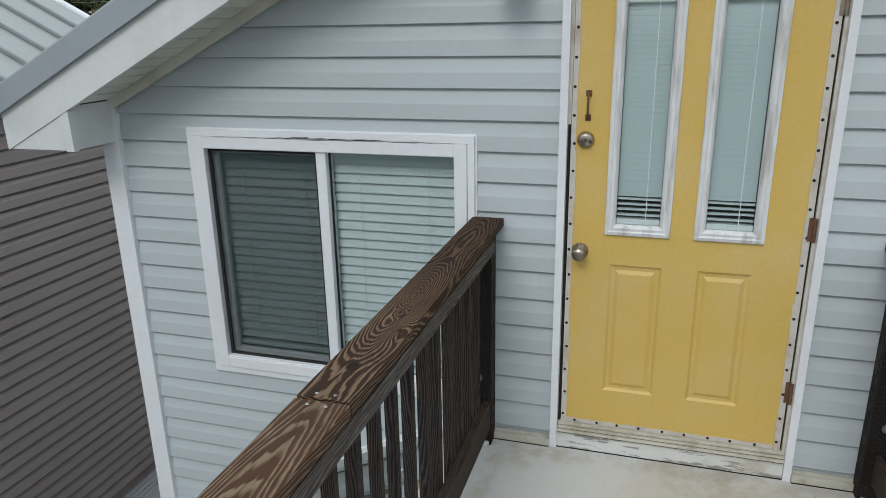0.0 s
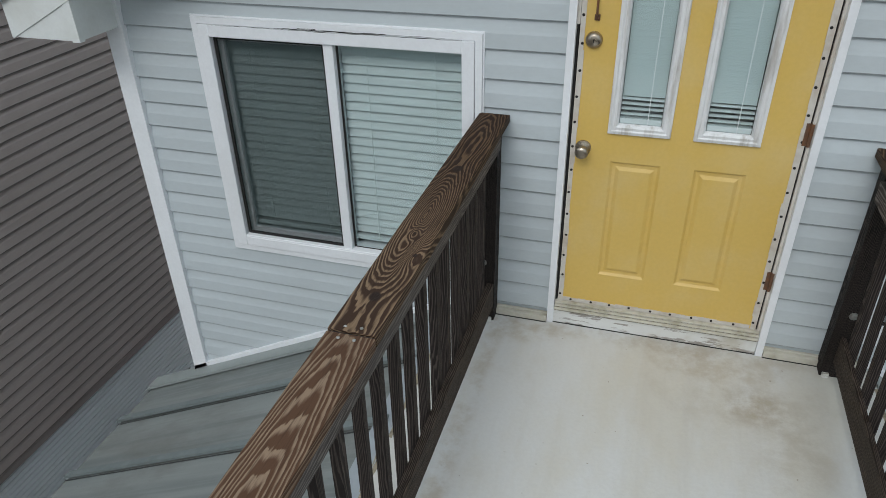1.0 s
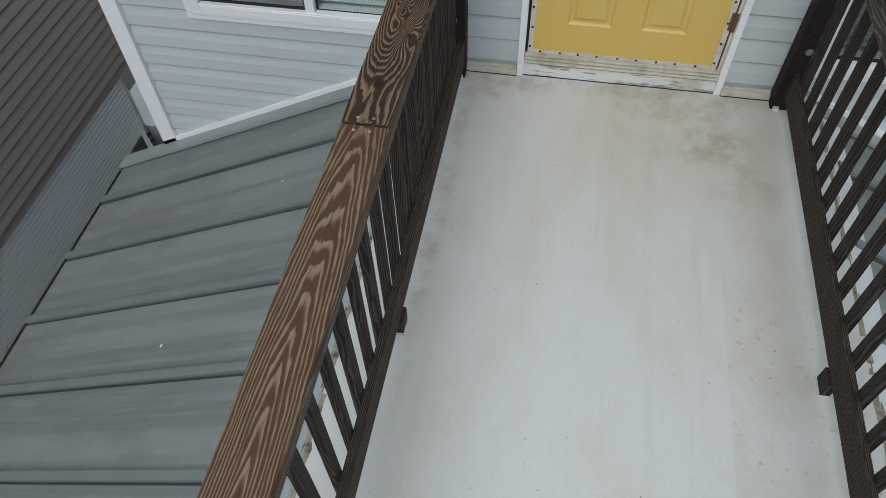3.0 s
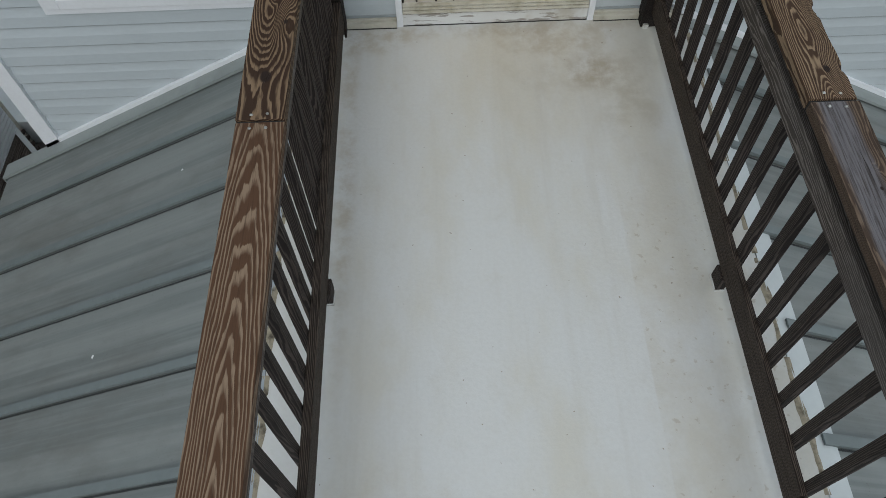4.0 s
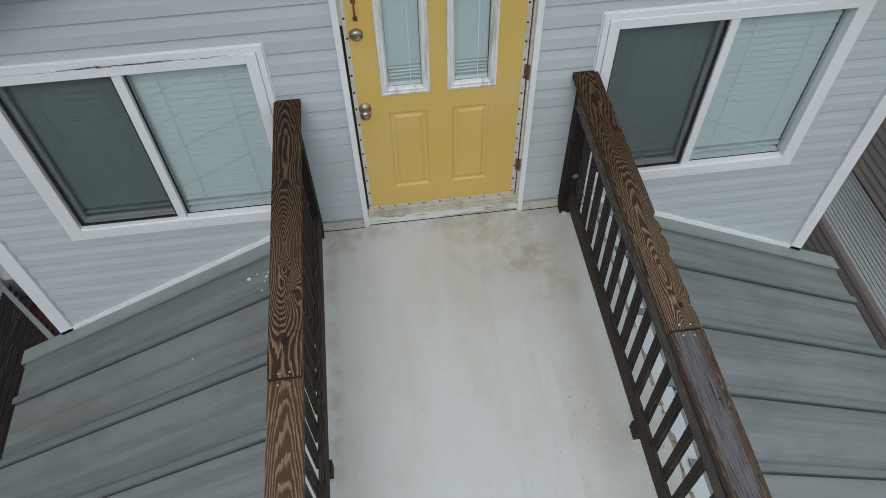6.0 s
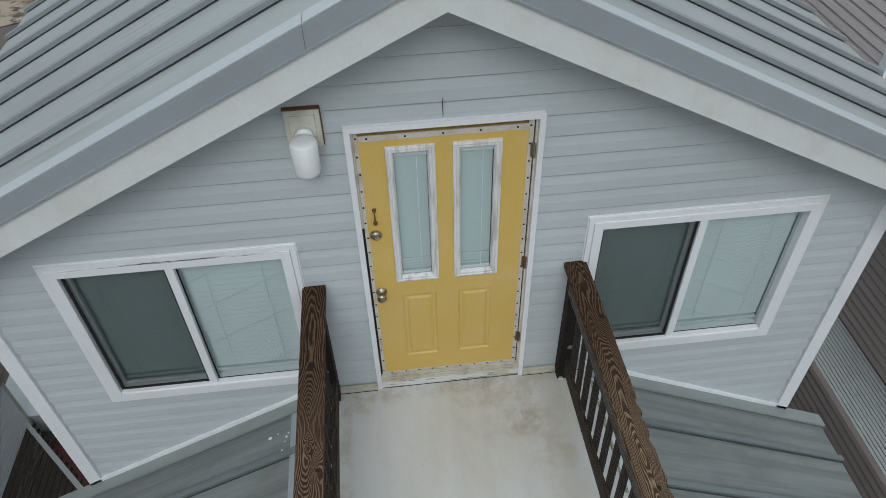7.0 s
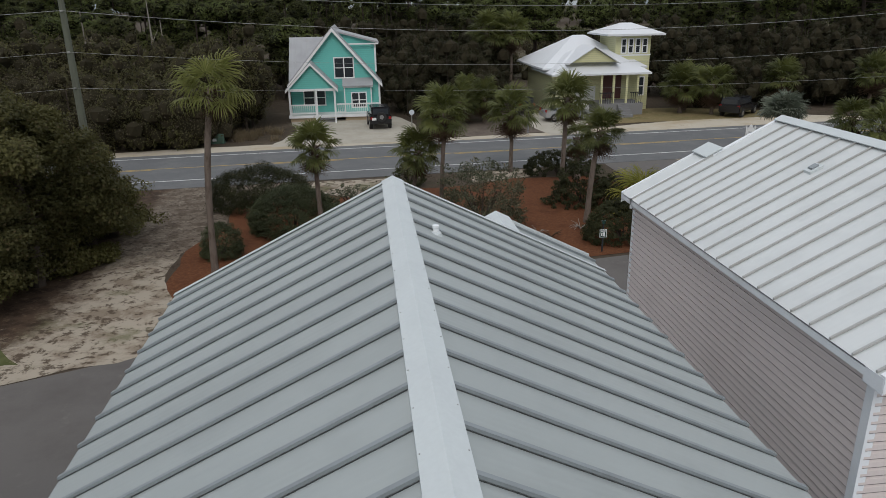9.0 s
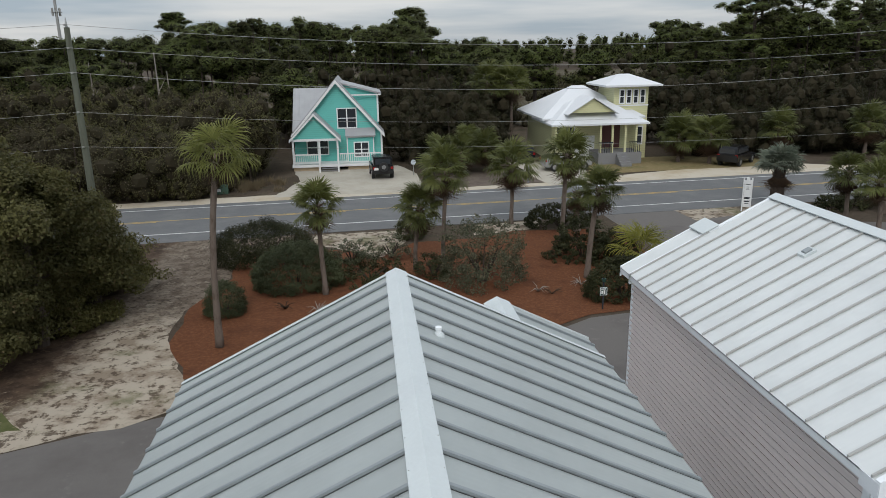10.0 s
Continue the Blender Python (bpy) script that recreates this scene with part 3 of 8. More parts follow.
def standing_seams(parent, ys, xa, xb, zf, pan, rib, y_lo, y_hi, s, over=0.012, high=0.034, fold=False, gap=0.018):
    edges = [y_lo, *ys, y_hi]
    for a, b in zip(edges, edges[1:]):
        if b - a > 0.02:
            part("roof_panel", slope_slab(bmesh.new(), *sorted((s * xa, s * xb)), a, b - 0.002, zf, 0.0, -0.012), pan, parent)
    for y in ys:
        bm = bmesh.new()
        x0, x1 = sorted((s * max(xa, 0.152), s * (xb + over)))
        if fold:
            slope_slab(bm, x0, x1, y + 0.004, y + 0.020, zf, gap + 0.004, 0.001)
            slope_slab(bm, x0, x1, y - 0.022, y + 0.022, zf, high + 0.004, gap)
        else:
            slope_slab(bm, x0, x1, y - 0.011, y + 0.011, zf, high, 0.001)
            slope_slab(bm, x0, x1, y - 0.022, y + 0.022, zf, 0.006, 0.001)
            slope_slab(bm, x0, x1, y - 0.016, y + 0.016, zf, high + 0.006, high - 0.004)
        seam = part("seam", bm, rib, parent)
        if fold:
            part("foot_line", slope_slab(bmesh.new(), x0, x1 - 0.0, y - 0.030 + 0.15 * (0.018 - gap), y - 0.0215, zf, 0.0028, 0.0008), SEAM_FOOT, parent, "dark line at the foot of the seam")


SEAMS = {-1: [0.07 + 0.488 * k for k in range(14)], 1: [0.041 + 0.488 * k for k in range(14)]}
for s in (-1, 1):
    standing_seams(roof, SEAMS[s], 0.05, EAVE, roof_z, ROOF, RIB, NEAR + 0.01, FAR, s, fold=True, gap=0.009)
    # deck under the sheets
    part("roof_deck", slope_slab(bmesh.new(), *sorted((0.0, s * 3.2)), NEAR + 0.03, FAR - 0.02, roof_z, -0.014, -0.13), FASCIA, roof)
    # rake: folded steel edge over a white board, near and far
    x0, x1 = sorted((0.0, s * 3.262))
    bm = slope_slab(bmesh.new(), x0, x1, NEAR - 0.02, NEAR - 0.008, roof_z, 0.004, -0.110)
    slope_slab(bm, x0, x1, NEAR - 0.028, NEAR - 0.008, roof_z, -0.107, -0.117)
    part("rake_edge", bm, RAKE, roof, "folded blue-grey steel rake edge")
    bm = slope_slab(bmesh.new(), x0, x1, NEAR - 0.018, NEAR + 0.085, roof_z, 0.012, 0.005)
    part("rake_strip", bm, RAKE_TOP, roof, "top of the rake steel, coloured paler for skylight")
    bm = slope_slab(bmesh.new(), x0, x1, FAR, FAR + 0.015, roof_z, 0.028, -0.11)
    slope_slab(bm, x0, x1, FAR - 0.07, FAR + 0.015, roof_z, 0.028, 0.018)
    part("rake_edge", bm, CAP, roof)
    x0, x1 = sorted((0.0, s * 3.215))
    part("rake_board", slope_slab(bmesh.new(), x0, x1, NEAR - 0.006, NEAR + 0.022, roof_z, -0.105, -0.293), FASCIA, roof, "off-white painted rake board")
    part("rake_board", slope_slab(bmesh.new(), x0, x1, FAR - 0.03, FAR - 0.004, roof_z, -0.12, -0.30), FASCIA, roof)
    # soffit strips under the rake
    for k in range(34):
        a, b = 0.02 + 0.085 * k, 0.02 + 0.085 * k + 0.071
        if b < 2.86:
            bm = slope_slab(bmesh.new(), *sorted((s * a, s * b)), NEAR + 0.022, -0.0, roof_z, -0.258, -0.272)
            part("soffit_strip", bm, SOFFIT, roof)
    # near-black sheet that gives the soffit slots their shade
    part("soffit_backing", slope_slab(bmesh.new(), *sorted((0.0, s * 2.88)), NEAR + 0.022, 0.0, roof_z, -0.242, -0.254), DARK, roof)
    part("soffit_channel", slope_slab(bmesh.new(), *sorted((0.0, s * 2.83)), -0.038, -0.017, roof_z, -0.265, -0.325), SOFFIT, roof, "cream channel under the soffit")
    # boxed return at the eave
    bm = bmesh.new()
    poly = [(s * 3.205, 1.425), (s * 2.822, 1.425), (s * 2.822, 1.635), (s * 2.95, 1.60), (s * 3.205, 1.44)]
    prism_y(bm, poly, NEAR + 0.0, -0.002)
    box(bm, (min(s * 2.86, s * 2.815), NEAR - 0.004, 1.42), (max(s * 2.86, s * 2.815), NEAR + 0.03, 1.615))
    part("eave_return", bm, FASCIA, roof, "boxed white eave return")
    part("eave_board", boxes((tuple(sorted((s * 3.2, s * 3.225)))[:1] + (NEAR, 1.425), tuple(sorted((s * 3.2, s * 3.225)))[1:] + (FAR, 1.69))), FASCIA, roof)
    part("eave_soffit", boxes((tuple(sorted((s * 2.9, s * 3.2)))[:1] + (0.0, 1.425), tuple(sorted((s * 2.9, s * 3.2)))[1:] + (FAR - 0.03, 1.44))), SOFFIT, roof)

bm = bmesh.new()
for s in (-1, 1):
    slope_slab(bm, *sorted((0.0, s * 0.157)), NEAR - 0.03, FAR + 0.02, roof_z, 0.040, 0.034)
    slope_slab(bm, *sorted((s * 0.15, s * 0.157)), NEAR - 0.03, FAR + 0.02, roof_z, 0.035, 0.0)
    slope_slab(bm, *sorted((0.0, s * 0.157)), NEAR - 0.033, NEAR - 0.028, roof_z, 0.040, 0.0)
part("ridge_cap", bm, CAP, roof, "white folded steel ridge cap")
for s in (-1, 1):
    for k in range(15):
        y = NEAR + 0.05 + 0.49 * k
        bm = tube(bmesh.new(), [(s * 0.142, y, roof_z(0.142) + 0.038), (s * 0.142, y, roof_z(0.142) + 0.044)], [0.006, 0.005], 6)
        part("screw", bm, SCREW, roof)

bm = slope_slab(bmesh.new(), -0.6115, -0.609, NEAR - 0.0222, NEAR - 0.0203, roof_z, 0.004, -0.118)
slope_slab(bm, -0.6115, -0.609, NEAR - 0.018, NEAR + 0.085, roof_z, 0.0135, 0.0123)
part("rake_joint", bm, RUSTGREY, roof, "thin dark joint in the rake steel")

roof.rotation_euler = (0.004, 0, 0)

# lower street-side gable that carries the right-hand slope forward
porch_front = thing("street_gable_roof", (0, 0, 0), "small pale steel gable roof ahead of the main roof", "roof", kind="structure")
standing_seams(porch_front, [7.28], 1.68, EAVE, roof_z, ROOF, RIB, FAR + 0.016, 7.6, 1)
part("roof_panel", slope_slab(bmesh.new(), 0.2, 1.68, FAR + 0.016, 7.6, lambda x: roof_z(1.68) - 0.5 * (1.68 - x), 0.0, -0.012), ROOF, porch_front)
bm = bmesh.new()
slope_slab(bm, 1.68, 1.90, FAR - 0.05, 7.66, roof_z, 0.055, 0.045)
slope_slab(bm, 1.46, 1.68, FAR + 0.02, 7.66, lambda x: roof_z(1.68) - 0.5 * (1.68 - x), 0.055, 0.045)
part("ridge_cap", bm, CAP, porch_front, "white ridge cap")
part("rake_edge", slope_slab(bmesh.new(), 1.68, 3.26, 7.6, 7.615, roof_z, 0.03, -0.2), CAP, porch_front)
part("gable_wall", boxes(((0.3, FAR + 0.02, GROUND), (2.88, 7.4, 1.7))), VINYL, porch_front)

vent = thing("roof_vent_pipe", (0.42, 4.78, roof_z(0.42)), "short white capped vent pipe on the roof", "vent pipe")
part("pipe", tube(bmesh.new(), [(0, 0, -0.02), (0, 0, 0.10), (0, 0, 0.102)], [0.045, 0.045, 0.04], 16), LAMPWHITE, vent)
part("flashing", tube(bmesh.new(), [(0, 0, -0.03), (0, 0, 0.03), (0, 0, 0.055)], [0.10, 0.085, 0.06], 16), CAP, vent, "pale rubber boot")
part("cap", tube(bmesh.new(), [(0, 0, 0.10), (0, 0, 0.11), (0, 0, 0.145), (0, 0, 0.15)], [0.045, 0.052, 0.052, 0.04], 16), LAMPWHITE, vent)
vent.scale = (0.8, 0.8, 0.85)


# ---- windows ----
def ring(bm, x0, x1, z0, z1, w, y0, y1):
    """A rectangular frame of width w in the plane of the wall."""
    box(bm, (x0, y0, z0), (x0 + w, y1, z1))
    box(bm, (x1 - w, y0, z0), (x1, y1, z1))
    box(bm, (x0 + w, y0, z0), (x1 - w, y1, z0 + w))
    box(bm, (x0 + w, y0, z1 - w), (x1 - w, y1, z1))
    return bm


def blind(name, x0, x1, z0, z1, y, pitch, lean, label, open_low=0, fold=0.002, first=0.03):
    th = thing(name, ((x0 + x1) / 2, y, z0), label, "blind", "window blinds")
    w = (x1 - x0) / 2
    n = int((z1 - z0 - 0.04) / pitch)
    for i in range(n):
        tilt, deep = (lean, 1.26) if i >= open_low else (0.35, 0.9)
        dz, dy = 0.5 * pitch * deep * math.sin(tilt), 0.5 * pitch * deep * math.cos(tilt)
        bm = bmesh.new()
        sag = 0.002 * math.sin(i * 1.7)
        ym = -fold
        solid(bm, [(-w, -dy, -dz), (w, -dy, -dz + sag), (w, ym, 0.002 + sag), (-w, ym, 0.002), (w, dy, dz + sag), (-w, dy, dz)], ((0, 1, 2, 3), (3, 2, 4, 5)))
        ob = part("slat", bm, BLIND, th)
        ob.location.z = first + pitch * (i + 0.5)
    part("head_rail", boxes(((-w, -0.02, z1 - z0 - 0.035), (w, 0.02, z1 - z0))), BLIND, th)
    part("bottom_rail", boxes(((-w, -0.020, 0.0), (w, 0.020, 0.026)), bevel=0.004), BLIND, th)
    for cx in (-0.55 * w, 0.55 * w) if w > 0.2 else (0.35 * w,):
        part("cord", boxes(((cx - 0.0015, -0.030, 0.0), (cx + 0.0015, -0.028, z1 - z0))), BLIND, th)
    return th


def slider_window(name, x0, x1, label):
    z0, z1 = 0.165, 1.50
    win = thing(name, ((x0 + x1) / 2, 0, z0), label, "window", kind="structure")
    at = win.location.copy()

    def put(nm, bm, mat, lab=""):
        for v in bm.verts:
            v.co -= at
        return part(nm, bm, mat, win, lab)

    bm = ring(bmesh.new(), x0, x1, z0, z1, 0.032, -0.034, -0.001)
    put("casing", bm, TRIM)
    put("siding_channel", ring(bmesh.new(), x0 - 0.008, x1 + 0.008, z0 - 0.008, z1 + 0.008, 0.0075, -0.020, -0.0005), TRIM, "thin pale channel round the casing")
    bm = ring(bmesh.new(), x0 + 0.034, x1 - 0.034, z0 + 0.034, z1 - 0.034, 0.06, -0.042, 0.05)
    box(bm, (x0 + 0.094, -0.0405, z0 + 0.094), (x1 - 0.094, 0.05, z0 + 0.104))
    bmesh.ops.bevel(bm, geom=bm.edges[:], offset=0.003, segments=1, affect="EDGES")
    put("window_frame", bm, TRIM, "white vinyl slider frame")
    gx0, gx1, gz0, gz1 = x0 + 0.11, x1 - 0.086, z0 + 0.103, z1 - 0.095
    mid = (gx0 + gx1) / 2 - 0.012
    put("mullion", boxes(((mid - 0.04, -0.03, gz0), (mid + 0.012, 0.055, gz1)), bevel=0.004), TRIM)
    bm = ring(bmesh.new(), gx0 - 0.012, mid - 0.04, gz0, gz1, 0.014, -0.012, 0.0)
    put("screen_frame", bm, DARK, "dark screen frame")
    put("insect_screen", boxes(((gx0, -0.006, gz0 + 0.012), (mid - 0.05, -0.005, gz1 - 0.012))), SCREEN, "dark insect screen")
    bm = ring(bmesh.new(), gx0 - 0.01, mid - 0.04, gz0, gz1, 0.028, 0.02, 0.05)
    put("sash", bm, TRIM)
    for a, b, y in ((gx0, mid - 0.04, 0.034), (mid + 0.012, gx1, 0.012)):
        ob = put("pane", boxes(((a, y, gz0), (b, y + 0.004, gz1))), GLASS)
        ob.visible_shadow = False
    bm = ring(bmesh.new(), mid + 0.012, gx1 + 0.006, gz0 - 0.006, gz1 + 0.006, 0.010, 0.004, 0.010)
    put("gasket", bm, DARK, "thin dark glazing gasket")
    put("inner_sill", boxes(((x0 + 0.09, 0.052, gz0 - 0.03), (x1 - 0.08, 0.15, gz0 - 0.004))), TRIM, "white inner sill")
    blind("window_blind", gx0 - 0.005, mid - 0.005, gz0 + 0.032, gz1, 0.08, 0.0475, radians(68), "closed white slatted blind behind a dark screen", first=0.049)
    blind("window_blind", mid + 0.012, gx1 - 0.012, gz0 + 0.032, gz1, 0.062, 0.0475, radians(68), "closed white slatted blind behind clear glass", first=0.049)


slider_window("window_1", -2.386, -0.898, "white two-light sliding window with a cracked top casing")
slider_window("window_2", 0.885, 2.405, "white two-light sliding window with white blinds")
bm = bmesh.new()
for zc, xa, xb, wide in ((1.4665, -2.30, -0.93, 0.0016), (1.4705, -1.93, -1.32, 0.0034), (1.4735, -1.86, -1.05, 0.0016), (1.4765, -1.80, -1.70, 0.004)):
    prev = None
    for k in range(61):
        x = xa + (xb - xa) * k / 60
        q = noise.noise_vector(Vector((x * 14.0, zc * 300, 2.0)))
        h = wide * (0.25 + 1.1 * abs(q.y)) * min(1.0, k / 6, (60 - k) / 6)
        row = [bm.verts.new((x, -0.0436, zc + 0.004 * q.x - h)), bm.verts.new((x, -0.0436, zc + 0.004 * q.x + h))]
        if prev:
            bm.faces.new((prev[0], row[0], row[1], prev[1]))
        prev = row
tagged(part("casing_crack", bm, DARK, bpy.data.objects["window_1"]))
bpy.data.objects["casing_crack"].location = -bpy.data.objects["window_1"].location

# ---- door ----
door = thing("door_1", (0, 0, 0.12), "yellow steel door, closed, two tall glass lights and two panels", "door", kind="structure")
DOOR_AT = Vector((0, 0, 0.12))


def door_part(name, bm, mat, label="", parent=None):
    for v in bm.verts:
        v.co -= DOOR_AT
    return part(name, bm, mat, parent or door, label)


def door_slab():
    bm = bmesh.new()
    xs, zs = (-0.475, -0.29, -0.065, 0.08, 0.30, 0.495), (0.13, 0.32, 0.945, 1.10, 2.105, 2.205)
    for i in range(5):
        for j in range(5):
            x0, x1, z0, z1 = xs[i], xs[i + 1], zs[j], zs[j + 1]
            if i in (1, 3) and j == 3:
                continue
            if i in (1, 3) and j == 1:
                loops = []
                for inset, y in ((0, 0), (0.012, 0.009), (0.026, 0.010), (0.042, 0.002), (0.046, 0.0015)):
                    loops.append([bm.verts.new(p) for p in ((x0 + inset, y, z0 + inset), (x1 - inset, y, z0 + inset), (x1 - inset, y, z1 - inset), (x0 + inset, y, z1 - inset))])
                for a, b in zip(loops, loops[1:]):
                    for k in range(4):
                        bm.faces.new((a[k], a[(k + 1) % 4], b[(k + 1) % 4], b[k]))
                bm.faces.new(loops[-1])
            else:
                solid(bm, [(x0, 0, z0), (x1, 0, z0), (x1, 0, z1), (x0, 0, z1)], ((0, 1, 2, 3),))
    for a, b, c, d in ((xs[0], zs[0], xs[5], zs[0]), (xs[5], zs[0], xs[5], zs[5]), (xs[5], zs[5], xs[0], zs[5]), (xs[0], zs[5], xs[0], zs[0])):
        solid(bm, [(a, 0, b), (a, 0.045, b), (c, 0.045, d), (c, 0, d)], ((0, 1, 2, 3),))
    bmesh.ops.remove_doubles(bm, verts=bm.verts[:], dist=1e-5)
    bmesh.ops.recalc_face_normals(bm, faces=bm.faces[:])
    return bm


door_part("door_slab", door_slab(), YELLOW, "yellow painted steel slab")
rnd = random.Random(4)
bm = bmesh.new()
for x0, z0, x1, z1 in ((-0.478, 0.118, -0.452, 2.25), (0.468, 0.118, 0.498, 2.25), (-0.452, 0.131, 0.468, 0.153), (-0.452, 2.168, 0.468, 2.206)):
    long_x = x1 - x0 > z1 - z0
    n = 24
    for k in range(n):
        if long_x:
            a, b = x0 + (x1 - x0) * k / n, x0 + (x1 - x0) * (k + 1) / n
            box(bm, (a, -0.004, z0 + (rnd.random() * 0.005 if z0 > 1 else 0)), (b, 0.001, z1 - (0 if z0 > 1 else rnd.random() * 0.006)))
        else:
            a, b = z0 + (z1 - z0) * k / n, z0 + (z1 - z0) * (k + 1) / n
            box(bm, (x0 + (rnd.random() * 0.006 if x0 > 0 else 0), -0.004, a), (x1 - (0 if x0 > 0 else rnd.random() * 0.006), 0.001, b))
edge = door_part("edge_strip", bm, FLANGE, "chipped white edge strip with empty screw holes")
dot = tube(bmesh.new(), [(0, -0.0055, 0), (0, -0.003, 0)], [0.0065, 0.0065], 8)
dot_me = bpy.data.meshes.new("screw_hole")
dot.to_mesh(dot_me)
dot.free()
for k in range(18):
    z = 0.17 + 0.119 * k
    for x in (-0.466, 0.482):
        mesh_part("screw_hole", dot_me, DARK, edge).location = Vector((x + rnd.uniform(-0.003, 0.003), 0, z)) - DOOR_AT
for z, n, gap in ((0.142, 9, 0.10), (2.188, 5, 0.205)):
    for k in range(n):
        mesh_part("screw_hole", dot_me, DARK, edge).location = Vector((-0.41 + gap * k + rnd.uniform(-0.004, 0.004), 0, z)) - DOOR_AT

for x0, x1 in ((-0.318, -0.043), (0.052, 0.33)):
    z0, z1 = 1.083, 2.125
    bm = bmesh.new()
    loops = []
    for inset, y in ((0.0, 0.0), (0.002, -0.012), (0.016, -0.016), (0.022, -0.011), (0.034, -0.013), (0.042, -0.004), (0.046, 0.014)):
        loops.append([bm.verts.new(p) for p in ((x0 + inset, y, z0 + inset), (x1 - inset, y, z0 + inset), (x1 - inset, y, z1 - inset), (x0 + inset, y, z1 - inset))])
    for a, b in zip(loops, loops[1:]):
        for k in range(4):
            bm.faces.new((a[k], a[(k + 1) % 4], b[(k + 1) % 4], b[k]))
    bmesh.ops.recalc_face_normals(bm, faces=bm.faces[:])
    for f in bm.faces:
        if f.normal.y > 0.3:
            f.normal_flip()
    door_part("light_frame", bm, FRAMEPAINT, "weathered white moulding round the glass")
    ob = door_part("pane", boxes(((x0 + 0.042, 0.013, z0 + 0.042), (x1 - 0.042, 0.017, z1 - 0.042))), DOORGLASS)
    ob.visible_shadow = False
    b = blind("door_blind", x0 + 0.047, x1 - 0.047, z0 + 0.045, z1 - 0.045, 0.036, 0.024, radians(86), "white mini blind inside the door glass", 4, 0.0008)

lock = tube(bmesh.new(), [(-0.415, 0.001, 1.497), (-0.415, -0.010, 1.497), (-0.415, -0.024, 1.497), (-0.415, -0.027, 1.497)], [0.036, 0.036, 0.026, 0.018], 24)
lock = smooth(door_part("deadbolt", lock, BRASS, "tarnished nickel deadbolt"))
door_part("keyway", boxes(((-0.4165, -0.0285, 1.490), (-0.4135, -0.0268, 1.505))), DARK, "", lock)
knob = tube(bmesh.new(), [(-0.42, 0.001, 1.0), (-0.42, -0.008, 1.0), (-0.42, -0.014, 1.0), (-0.42, -0.040, 1.0), (-0.42, -0.048, 1.0), (-0.42, -0.064, 1.0), (-0.42, -0.074, 1.0), (-0.42, -0.078, 1.0)],
            [0.037, 0.036, 0.018, 0.016, 0.026, 0.031, 0.026, 0.012], 24)
smooth(door_part("door_knob", knob, BRASS, "tarnished nickel knob"))
pull = bmesh.new()
tube(pull, [(-0.41, -0.004, 1.69), (-0.41, -0.020, 1.686), (-0.41, -0.030, 1.672), (-0.41, -0.031, 1.64), (-0.41, -0.030, 1.608), (-0.41, -0.020, 1.594), (-0.41, -0.004, 1.59)],
     [0.007, 0.006, 0.005, 0.005, 0.005, 0.006, 0.007], 8)
pull = door_part("pull_handle", pull, RUST, "rusty iron pull handle")
for z in (1.69, 1.59):
    door_part("handle_plate", boxes(((-0.422, -0.005, z - 0.013), (-0.398, 0.0, z + 0.013)), bevel=0.002), RUST, "", pull)
for z in (2.03, 1.158, 0.42):
    bm = tube(bmesh.new(), [(0.508, -0.012, z - 0.05), (0.508, -0.012, z + 0.05)], [0.008, 0.008], 10)
    box(bm, (0.485, -0.006, z - 0.05), (0.508, -0.001, z + 0.05))
    door_part("hinge", bm, RUST if z < 1.8 else BRASS, "worn steel hinge")
bm = boxes(((-0.525, -0.042, 0.0), (-0.492, -0.0, 2.252)), ((0.518, -0.042, 0.0), (0.551, -0.0, 2.252)), ((-0.525, -0.042, 2.252), (0.551, 0.0, 2.287)))
door_part("casing", bm, TRIM, "narrow white door casing")
door_part("latch_jamb", boxes(((-0.492, -0.006, 1.56), (-0.4795, 0.13, 2.25))), FLANGE, "grey weather strip on the latch jamb")
# jamb coloured near-black for the shade in the door gap
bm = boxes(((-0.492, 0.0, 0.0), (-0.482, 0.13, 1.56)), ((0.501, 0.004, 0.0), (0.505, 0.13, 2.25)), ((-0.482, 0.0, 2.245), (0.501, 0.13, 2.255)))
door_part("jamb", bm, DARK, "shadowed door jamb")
door_part("hinge_jamb", boxes(((0.5052, -0.012, 0.0), (0.5175, 0.13, 2.25))), FLANGE, "worn white hinge jamb")
bm = boxes(((-0.482, 0.06, 0.1), (0.503, 0.07, 1.06)))
door_part("backing", bm, ROOM)
door_part("sill_board", boxes(((-0.495, -0.034, 0.0), (0.517, 0.05, 0.092)), bevel=0.003), PEEL, "white sill board with peeling paint")
door_part("sill_gap", boxes(((-0.497, -0.037, 0.0005), (0.519, -0.03, 0.005))), DARK, "dark open joint under the sill")
door_part("threshold", boxes(((-0.490, -0.05, 0.0925), (0.517, 0.05, 0.103)), ((-0.49, -0.038, 0.107), (0.517, 0.05, 0.116)), ((-0.49, -0.026, 0.119), (0.517, 0.05, 0.129)), bevel=0.002), BEIGE, "stained beige threshold")
door_part("threshold_groove", boxes(((-0.488, -0.034, 0.1032), (0.515, 0.04, 0.1068)), ((-0.488, -0.022, 0.1162), (0.515, 0.04, 0.1188)), ((-0.488, -0.046, 0.0882), (0.515, 0.04, 0.0923))), GRIME, "dark dirt in the threshold grooves")

